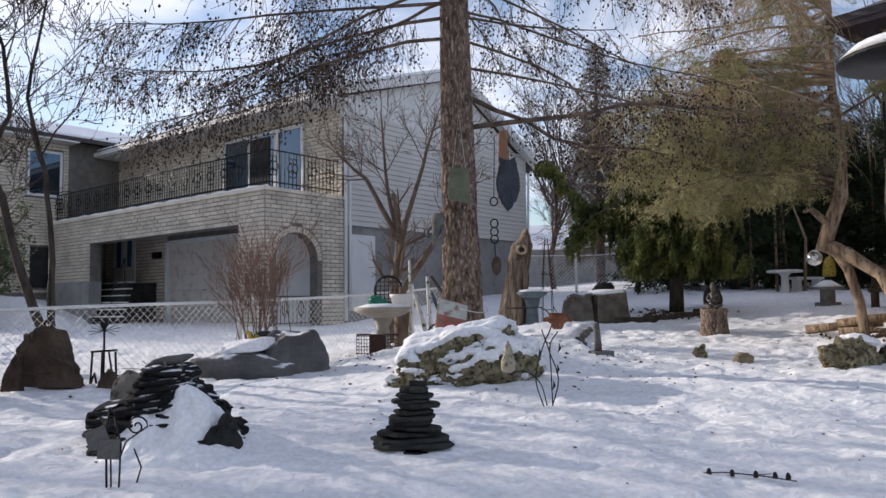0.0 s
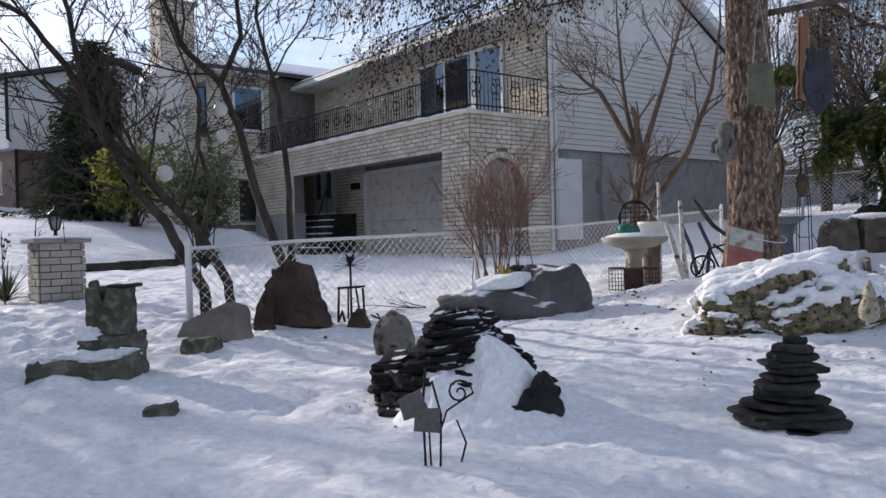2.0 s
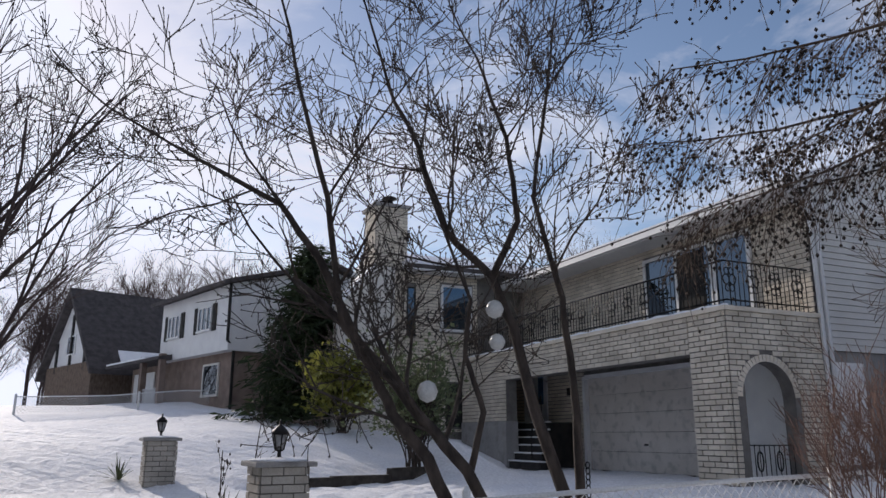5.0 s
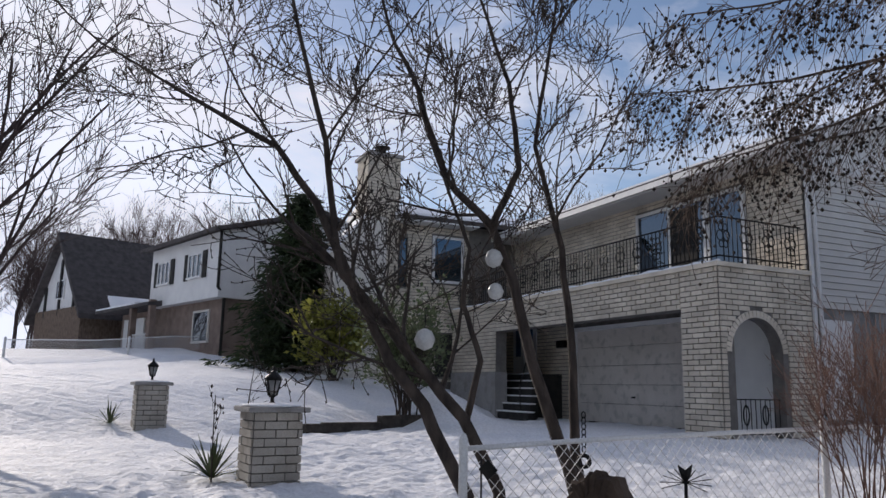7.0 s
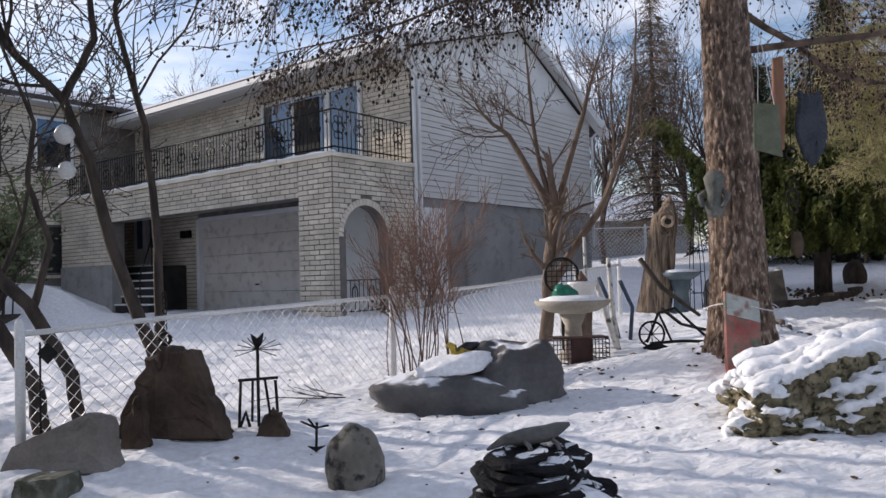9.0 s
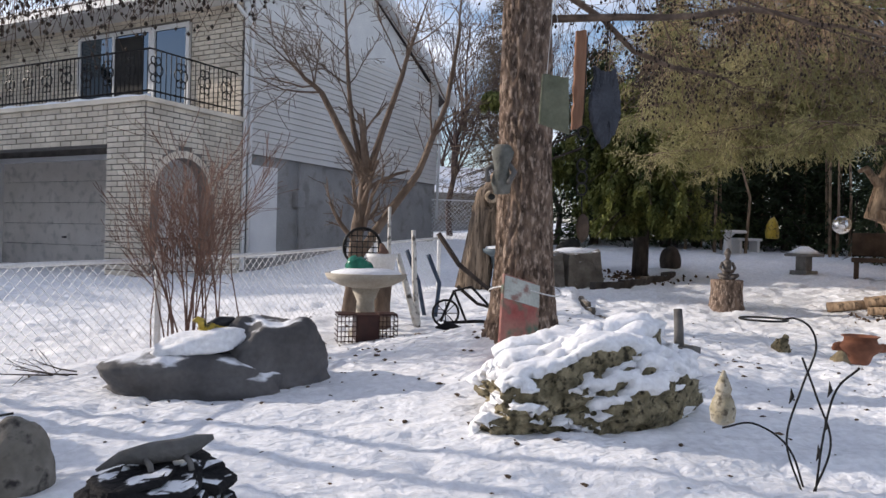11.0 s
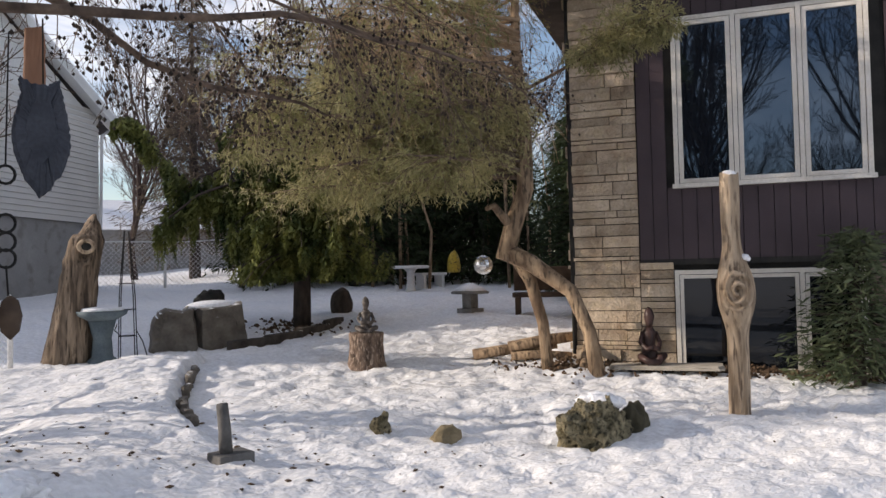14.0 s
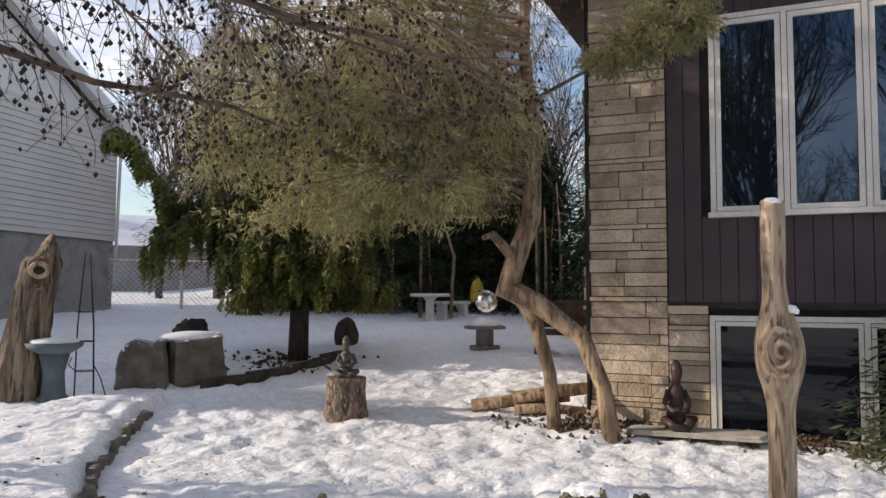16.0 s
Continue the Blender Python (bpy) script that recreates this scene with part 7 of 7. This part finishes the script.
brick_pillar((-9.95, 11.65, ground_z(-9.95, 11.65, False) - 0.04), "pale brick drive pillar with flat snowy cap")
brick_pillar((-17.0, 16.3, ground_z(-17.0, 16.3, False) - 0.04), "pale brick drive pillar further up the drive")
GRASSY = material("yucca_leaf", (0.06, 0.08, 0.035), (0.14, 0.16, 0.08), 4, 0.6, 0.1, vary=0.3)


def yucca(at, n, h, seed):
    t = thing("yucca_plant", at, 0, "spiky green yucca in the snow", "plant")
    g = random.Random(seed)
    v, f = [], []
    for k in range(n):
        a, lean, ln = g.uniform(0, 6.283), g.uniform(0.15, 1.3), h * g.uniform(0.6, 1.2)
        d, s = Vector((math.cos(a), math.sin(a), 0)), Vector((-math.sin(a), math.cos(a), 0)) * 0.016
        b = len(v)
        for q, wd in ((0, 0.8), (0.4, 1.2), (0.75, 0.8), (1, 0.05)):
            c = d * ln * q * math.sin(lean) + Vector((0, 0, ln * (q * math.cos(lean) - 0.18 * q * q * lean)))
            v += [c - s * wd, c + Vector((0, 0, 0.006)), c + s * wd]
        for j in range(3):
            f += [(b + 3 * j, b + 3 * j + 1, b + 3 * j + 4, b + 3 * j + 3), (b + 3 * j + 1, b + 3 * j + 2, b + 3 * j + 5, b + 3 * j + 4)]
    link_mesh("leaves", v, f, GRASSY, t)


yucca((-10.75, 11.45, ground_z(-10.7, 11.4, False)), 46, 0.62, 3)
stalk = thing("dried_stalk", (-10.62, 11.3, ground_z(-10.62, 11.3, False) - 0.02), 0, "tall dried seed stalk beside the yucca", "plant")
ws = Wood(91)
ws.grow((0, 0, 0), (0.02, 0, 1), 1.15, 0.012, 1, 34, 0.4, 0, (7, 9), 0.04, 0.28, 0.004, 0.4)
ws.mesh("stem", BARK_DARK, stalk)
beads("seed_head", ws.tips, 0.022, BARK_DARK, stalk, 5, "dark dried seed heads")
yucca((-17.9, 16.0, ground_z(-17.9, 16.0, False)), 26, 0.6, 4)
stem_tree("bare_sapling", [([(-10.7, 12.0, 0.6), (-10.68, 12.0, 1.4), (-10.6, 12.02, 2.1)], 0.016, 0.006)], BARK_DARK, "thin bare sapling with buds by the pillar", 61, levels=2, kids=(2, 3), along=7, reach=0.3, start=0.45, twig=0.004)


def leafy(name, at, size, mat, label, seed, n, leaf=0.1):
    t = thing(name, at, 0, label, "shrub")
    g = random.Random(seed)
    w = Wood(seed)
    for k in range(int(n / 40)):
        a = g.uniform(0, 6.283)
        d = Vector((math.cos(a) * g.uniform(0, 1) * size[0] / size[2], math.sin(a) * g.uniform(0, 1) * size[1] / size[2], 1))
        w.grow((g.gauss(0, 0.1), g.gauss(0, 0.1), 0), d, size[2] * g.uniform(0.5, 0.75), 0.02, 2, 38, 0.3, 0, (3, 5), 0.15, 0.55, 0.005, 0.2)
    w.mesh("bough_frame", BARK_DARK, t)
    sprays("leaves", w.tips, leaf, 4, mat, t, seed, 0.0, "", 0.8, 0.3)
    return t


leafy("yellow_green_shrub", (-17.4, 24.4, ground_z(-17.4, 24.4, False)), (2.0, 2.0, 2.7), LEAF_YELLOW, "dense yellow-green shrub on the snowy lawn", 71, 1200, 0.2)
leafy("evergreen_shrub", (-12.6, 20.6, ground_z(-12.6, 20.6, False)), (1.4, 1.4, 3.3), NEEDLE_YOUNG, "tall grey-green evergreen shrub by the house", 72, 1300, 0.14)
curb = [(-14.2, 17.3), (-13.6, 18.3), (-12.8, 19.6), (-12.2, 21.2)]
for (xa, ya), (xb, yb) in zip(curb[:-1], curb[1:]):
    ln = math.hypot(xb - xa, yb - ya)
    e = part("retaining_timber", cuboid((ln * 1.01, 0.2, 0.4), bevel=0.02), TIMBER)
    e.matrix_world = pose((xa + xb) / 2, (ya + yb) / 2, ground_z((xa + xb) / 2, (ya + yb) / 2, False) + 0.0, 0, 0, math.degrees(math.atan2(yb - ya, xb - xa)))
    tagged(e, "dark retaining timber at the lawn edge", "edging", "lawn edge timbers")
ASPHALT = material("wet_asphalt", (0.045, 0.042, 0.04), (0.08, 0.074, 0.07), 3, 0.8, 0.5, 60, wear=(0.1, 0.095, 0.09), spec=0.15)


def build_road():
    v, f = [], []
    n, m = 150, 8
    for i in range(n):
        s = 0.64 + 0.91 * i / (n - 1)
        c = Vector((-30 + 24 * s, 21.2 - 21 * s, 0))
        sd = Vector((0.66, 0.75, 0))
        for j in range(m):
            p = c + sd * (-1.75 + 6.1 * j / (m - 1))
            v.append((p.x, p.y, ground_z(p.x, p.y, False) - 0.1))
    for i in range(n - 1):
        for j in range(m - 1):
            f.append((i * m + j, i * m + j + 1, (i + 1) * m + j + 1, (i + 1) * m + j))
    tagged(link_mesh("road", v, f, ASPHALT), "wet bare asphalt lane between snowbanks", "road", kind="structure")


build_road()


def far_house(at, rz):
    h = thing("white_brick_house", at, rz, "white upper storey and brown brick two-storey house", "house")
    BRN = RED_BRICK
    slab("wall_lower", -3.6, 3.6, 0, 9, -1, 2.3, BRN, h, "brown brick lower storey")
    slab("wall_upper", -3.9, 3.9, -0.5, 9.2, 2.3, 5.2, WHITE, h, "white boarded upper storey")
    prism("roof", [(-1.0, 5.1), (4.5, 6.7), (10.0, 5.1), (10.0, 5.25), (4.5, 6.9), (-1.0, 5.28)], "x", -4.4, 4.3, ROOF, h)
    prism("gable", [(-0.5, 5.2), (9.2, 5.2), (4.5, 6.6)], "x", 3.6, 3.88, WHITE, h)
    slab("garage", -9.6, -3.6, 0.2, 6, -1, 2.4, BRN, h, "attached garage")
    prism("garage_roof", [(-1.2, 2.45), (3.0, 3.2), (6.4, 2.6), (6.4, 2.4), (-1.2, 2.3)], "x", -10.0, -2.2, ROOF, h)
    prism("roof_snow", [(-1.2, 2.46), (2.9, 3.2), (2.9, 3.26), (-1.2, 2.54)], "x", -9.9, -4.0, SNOW, h)
    part("garage_door", cuboid((3.0, 0.08, 2.2), (-7.6, 0.17, 0.9), bevel=0.02), WHITE, h, "white garage door")
    at2 = wall_map((0, -0.02, 0), (1, 0))
    window_in(h, at2, 0.5, 2.2, 0.4, 1.9, (), STUCCO, "window", 0.09)
    at3 = wall_map((0, -0.52, 0), (1, 0))
    for x in (-2.2, 1.4):
        window_in(h, at3, x - 0.75, x + 0.75, 3.3, 4.5, (x - 0.25, x + 0.25), WHITE, "window", 0.1)
        for sx in (-1, 1):
            part("shutter", cuboid((0.4, 0.05, 1.25), (x + sx * 1.0, -0.53, 3.9), bevel=0.01), DARK, h)
    for x in (-4.9, -2.4):
        part("porch_post", cuboid((0.3, 0.3, 3.2), (x, -0.9, 1.0), bevel=0.02), BRN, h)
    tubes("porch_rail", [([(-4.8 + 0.16 * k, -0.9, 0.1), (-4.8 + 0.16 * k, -0.9, 0.95)], 0.025) for k in range(16)] + [([(-4.9, -0.9, z), (-2.4, -0.9, z)], 0.035) for z in (0.15, 0.95)], WHITE, h, "white porch railing")
    tube("downpipe", [(3.95, -0.55, 5.2), (3.95, -0.55, 2.7), (3.66, -0.1, 2.4), (3.66, -0.1, -0.5)], 0.07, DARK, h)
    return h


far_house((-29.4, 30.3, 3.3), -23)


def tudor(at, rz):
    h = thing("dark_roofed_house", at, rz, "house with a steep dark roof and white gable", "house")
    slab("wall", -5, 5, 0, 8, -1, 2.8, BARK_BROWN, h)
    prism("gable", [(0.0, 2.8), (8, 2.8), (4, 7.2)], "x", -4.9, -4.6, WHITE, h, "white half-timbered gable")
    for p in ((1.5, 3.9), (4, 5.5), (6.5, 3.9)):
        part("timber", cuboid((0.1, 0.25, p[1] - 2.0), (-4.95, p[0], 2.4 + (p[1] - 2.0) / 2)), DARK, h)
    prism("roof", [(-0.8, 2.3), (4, 7.6), (8.8, 2.3), (8.8, 2.0), (4, 7.2), (-0.8, 2.0)], "x", -5.4, 6, ROOF, h)
    prism("roof_snow", [(-0.4, 2.75), (0.2, 3.42), (0.2, 3.52), (-0.4, 2.85)], "x", -3.5, 0.5, SNOW, h)
    window_in(h, wall_map((-4.92, 8, 0), (0, -1)), 3.3, 4.7, 3.4, 4.6, (4.0,), WHITE, "window")
    return h


tudor((-39.0, 38.2, 3.4), 70)
far_h = thing("low_white_house", (6.5, 46.0, 3.0), 0, "far low house with snowy roof and red chimney", "house")
slab("wall", -5, 6, 0, 8, -1, 1.8, CONCRETE, far_h)
prism("roof", [(-0.6, 1.7), (4, 3.6), (8.6, 1.7)], "x", -5.6, 6.6, SNOW, far_h, "snow-covered roof")
part("chimney", cuboid((0.8, 0.8, 2.6), (-3.8, 3.5, 3.6)), RED_BRICK, far_h)


# ---- woods behind ----
BARK_GREY = material("winter_bark", (0.05, 0.036, 0.034), (0.1, 0.072, 0.066), 5, 0.9, 0.4, 30)


def bare_wood_tree(seed, height):
    t = thing("bare_tree", (0, 0, 0), 0, "tall bare winter tree in the distance", "tree", "distant bare trees")
    w, tr = Wood(seed), Wood(seed + 1)
    g = random.Random(seed)
    pts = [Vector((g.gauss(0, 0.12) * i, g.gauss(0, 0.12) * i, height * 0.55 * i / 4)) for i in range(5)]
    tr.limb(pts, height * 0.014, height * 0.008, 8)
    for k in range(16):
        s = 0.3 + 0.7 * k / 16
        i = min(3, int(s * 4))
        q = pts[i].lerp(pts[i + 1], s * 4 - i)
        a = g.uniform(0, 6.283)
        w.grow(q, (math.cos(a) * 0.6, math.sin(a) * 0.6, 1), height * g.uniform(0.25, 0.42), height * 0.0045, 3, 34, 0.4, 0, (3, 5), 0.16, 0.55, height * 0.0007, 0.25)
    tr.mesh("trunk", BARK_GREY, t)
    w.mesh("crown", BARK_GREY, t)
    return t


base_tree = bare_wood_tree(101, 12.0)
base_b = bare_wood_tree(105, 10.0)
base_tree.matrix_world = pose(-19.5, 13.2, ground_z(-19.5, 13.2) - 0.1, 0, 0, 40)
base_b.matrix_world = pose(7.4, 29.0, ground_z(7.4, 29.0) - 0.1) @ Matrix.Diagonal((0.8, 0.8, 0.8, 1))
g5 = random.Random(9)
spots = [(-24, 66), (-19, 62), (-15, 64), (-11, 60), (-30, 70), (-36, 62), (-44, 58), (-52, 60), (-58, 54), (-50, 46), (-62, 46), (-66, 38), (-56, 34), (-70, 56), (-64, 66), (-48, 66), (-40, 68), (-34, 66), (-57, 66), (-75, 50), (-72, 44), (-80, 60), (-26, 60), (-68, 30), (-78, 36), (-62, 58),
         (12, 52), (18, 48), (24, 44), (9, 58), (16, 40), (22, 36), (13, 36), (27, 33), (30, 40), (19, 31), (15.5, 29)]
spots += [(g5.uniform(-84, -54), g5.uniform(30, 64)) for _ in range(16)] + [(g5.uniform(-62, -36), g5.uniform(50, 66)) for _ in range(22)]
for i, (x, y) in enumerate(spots):
    k = g5.uniform(0.85, 1.3) * (1.0 if y > 45 else 0.8)
    ob = copy_thing(base_tree if i % 2 else base_b, pose(0, 0, 0))
    ob.matrix_world = pose(x, y, ground_z(x, y, False) - 0.2, 0, 0, g5.uniform(0, 360)) @ Matrix.Diagonal((k, k, k, 1))
# street trees: seen in the window glass, and in the shade that they throw over the snow
for x, y, k in ((-7, -9, 0.8), (-1, -13, 0.9), (-13, -4, 0.8), (-18, -12, 1.0), (5, -16, 0.9), (-15, 7.2, 0.75), (-21, 8.6, 0.9), (-11.5, 3.0, 0.65), (-24, 6.0, 1.0), (-27.5, 15.0, 0.8), (-33, 17.5, 0.9), (-17, 9.6, 0.8), (-13, 6.0, 0.7), (2, -6, 0.8), (-4, -4.5, 0.7), (-9, -3.5, 1.5), (-14, -8, 1.7), (-21, -5, 1.8), (-6, -9, 1.6), (-26, -14, 1.9)):
    ob = copy_thing(base_tree, pose(0, 0, 0))
    ob.matrix_world = pose(x, y, ground_z(x, y, False) - 0.1, 0, 0, g5.uniform(0, 360)) @ Matrix.Diagonal((k, k, k, 1))
src = conifer("hedge_spruce", (12.5, 26.5, 2.2), 6.5, 1.9, NEEDLE_GREEN, "dark spruce of the back belt, also copied unseen for shade", 67, 0.5, 10, 0.26, 0.35, 0.28, thin=0.09)
src["group"] = "spruce belt"
# Last three copies: added out of view, to shade the snow at left.
for i, (x, y) in enumerate([(15, 24.5), (10.3, 29.5), (17.5, 21.5), (13.8, 30.5), (19.5, 26), (21, 20), (14.2, 20.2), (22, 30), (17, 33), (11.2, 26.2), (13.9, 25.4), (8.4, 28.0), (16.2, 27.5), (-16.4, 8.6), (-19.0, 9.6), (-14.6, 6.6)]):
    k = g5.uniform(0.8, 1.25)
    ob = copy_thing(src, pose(0, 0, 0))
    ob.matrix_world = pose(x, y, ground_z(x, y, False) - 0.1, 0, 0, g5.uniform(0, 360)) @ Matrix.Diagonal((k, k, k, 1))
NEEDLE_DRY = material("dry_brown_needles", (0.09, 0.075, 0.05), (0.2, 0.16, 0.12), 1.2, 0.8, 0, vary=0.35, thin=0.3)
conifer("brown_conifer", (7.6, 36.5, ground_z(7.6, 36.5, False) - 0.1), 12.5, 2.7, NEEDLE_DRY, "tall thin brown conifer beyond the back fence", 93, 1.6, 7, 0.32, 0.4, 0.4, thin=0.05)
for x, y, k in ((5.6, 38.5, 0.95), (9.8, 39.0, 1.0)):
    ob = copy_thing(base_tree, pose(0, 0, 0))
    ob.matrix_world = pose(x, y, ground_z(x, y, False) - 0.1, 0, 0, g5.uniform(0, 360)) @ Matrix.Diagonal((k, k, k, 1))
# thin bare trunks in the belt
for i in range(22):
    x, y = g5.uniform(10, 17), g5.uniform(22.5, 27)
    h = g5.uniform(3.0, 5.5)
    p = tube("thin_trunk", [(0, 0, -0.2), (g5.gauss(0, 0.08), 0, h * 0.5), (g5.gauss(0, 0.15), 0, h)], [0.05, 0.04, 0.02], CEDAR_WOOD, sides=6)
    p.matrix_world = pose(x, y, ground_z(x, y, False))
    tagged(p, "thin bare sapling trunk in the spruce belt", "tree", "thin trunks in the belt")

# ---- litter on the snow ----
LITTER = material("brown_leaf_litter", (0.05, 0.032, 0.02), (0.14, 0.09, 0.055), 5, 0.9, 0.2, vary=0.5)


def litter(name, spots, label, mat, flatness=0.35):
    g = random.Random(len(spots))
    v, f = [], []
    for x, y, r in spots:
        z = ground_z(x, y) + r * 0.2
        b = len(v)
        a = g.uniform(0, 3.14)
        c, s = math.cos(a) * r, math.sin(a) * r
        q = g.uniform(0.35, 0.8)
        v += [(x + c, y + s, z), (x - s * q, y + c * q, z + r * flatness * g.random()), (x - c, y - s, z), (x + s * q, y - c * q, z), (x, y, z + r * flatness), (x, y, z - r * 0.5)]
        f += [(b, b + 1, b + 4), (b + 1, b + 2, b + 4), (b + 2, b + 3, b + 4), (b + 3, b, b + 4), (b + 1, b, b + 5), (b + 2, b + 1, b + 5), (b + 3, b + 2, b + 5), (b, b + 3, b + 5)]
    tagged(link_mesh(name, v, f, mat), label, "litter", kind="stuff")


gl = random.Random(14)
spots = [(gl.gauss(0.2, 1.9), gl.gauss(10.6, 1.7), gl.choice((0.012, 0.018, 0.025, 0.035))) for _ in range(420)]
spots += [(gl.uniform(-3.5, 8), gl.uniform(5, 16), gl.choice((0.01, 0.015, 0.02))) for _ in range(260)]
litter("cone_litter", [s for s in spots if s[1] > 4], "fallen cones and bits of bark on the snow", LITTER)
bed = []
for k in range(900):
    s, d = gl.uniform(-0.3, 4.6), abs(gl.gauss(0, 0.3))
    x, y = 8.05 + 0.643 * s - 0.766 * (d + 0.1), 13.5 - 0.766 * s - 0.643 * (d + 0.1)
    bed.append((x, y, gl.uniform(0.02, 0.06)))
for k in range(260):
    bed.append((gl.gauss(7.75, 0.4), gl.gauss(13.5, 0.45), gl.uniform(0.015, 0.05)))
for k in range(200):
    bed.append((gl.gauss(5.6, 0.6), gl.gauss(19.4, 0.6), gl.uniform(0.02, 0.07)))
litter("leaf_litter", bed, "brown dead leaves and stones under the window", LITTER, 0.9)
tw = thing("fallen_twig", (2.0, 5.25, ground_z(2.0, 5.25) + 0.01), -20, "fallen larch twig with cones on the snow", "twig")
tubes("twig", [([(-0.35, 0, 0.0), (-0.1, 0.02, 0.02), (0.15, 0, 0.015), (0.35, -0.03, 0.0)], 0.005), ([(0.1, 0, 0.02), (0.2, 0.06, 0.02)], 0.003)], BARK_DARK, tw)
for x in (-0.2, -0.05, 0.1, 0.22, 0.3):
    part("cone", rock_mesh((0.035, 0.035, 0.04), 3, 0.1, 1, 2), CONE, tw, "", True).matrix_local = pose(x, 0.015, 0.005)
wb = Wood(55)
for k in range(7):
    wb.grow((gl.gauss(0, 0.3), gl.gauss(0, 0.15), 0.02), (gl.uniform(-1, 1), gl.uniform(-0.4, 0.4), 0.12), gl.uniform(0.4, 0.8), 0.008, 1, 40, 0.05, 0, (2, 4), 0.2, 0.5, 0.003, 0.2)
br = thing("brush_pile", on(-3.5, 10.5, 0.0), 0, "small brush of bare twigs on the snow", "brush")
wb.mesh("brush", BARK_DARK, br)
# hanging ornaments in the bare trees
GLOBE = material("pale_globe_glass", (0.5, 0.5, 0.48), (0.62, 0.62, 0.6), 6, 0.25, 0.1)
for x, y, z, r in ((-5.95, 9.75, 3.15, 0.09), (-5.93, 9.75, 2.83, 0.08), (-6.45, 9.3, 2.35, 0.1)):
    o = thing("hanging_globe", (x, y, z), 0, "pale glass globe hung in the bare tree", "ornament", "hanging globes")
    lathe("globe", [(0.01, -r), (r * 0.7, -r * 0.72), (r, 0), (r * 0.7, r * 0.72), (0.02, r)], GLOBE, o, "", 16)
    tube("hook", [(0, 0, r), (0.01, 0, r + 0.2)], 0.004, IRON, o)
hk = thing("chain_hook", (-5.12, 9.85, 1.3), 0, "black iron chain and ring hung on a stem", "ornament")
tubes("chain", [([(0.05 * math.cos(a), 0, 0.05 * math.sin(a)) for a in np.linspace(0, 6.283, 13)], 0.02)] + [([(0.018 * math.cos(a), 0, 0.1 + 0.05 * k + 0.028 * math.sin(a)) for a in np.linspace(0, 6.283, 9)], 0.006) for k in range(7)], IRON, hk)
sg = thing("diamond_sign", (-5.55, 8.5, 0.55), 0, "small dark diamond sign on a thin stake", "sign")
tube("stake", [(0, 0, 0), (0, 0, 0.85)], 0.008, IRON, sg)
part("plate", cuboid((0.11, 0.012, 0.11), (0.06, -0.01, 0.77), (0, 45, 0), bevel=0.003), IRON, sg)
fd = thing("hanging_bird_feeder", (1.86, 2.95, 2.44), 0, "dark bird feeder roof capped with snow on a bracket", "bird feeder")
lathe("roof", [(0.26, 0), (0.26, 0.02), (0.1, 0.07), (0.02, 0.09)], IRON, fd)
lathe("snow_cap", [(0.25, 0.03), (0.2, 0.075), (0.05, 0.11)], SNOW, fd)
tubes("bracket", [([(0.05, 0, 0.0), (0.12, 0, -0.2), (0.3, 0, -0.5), (0.3, 0, -2.2)], 0.02)], IRON, fd)
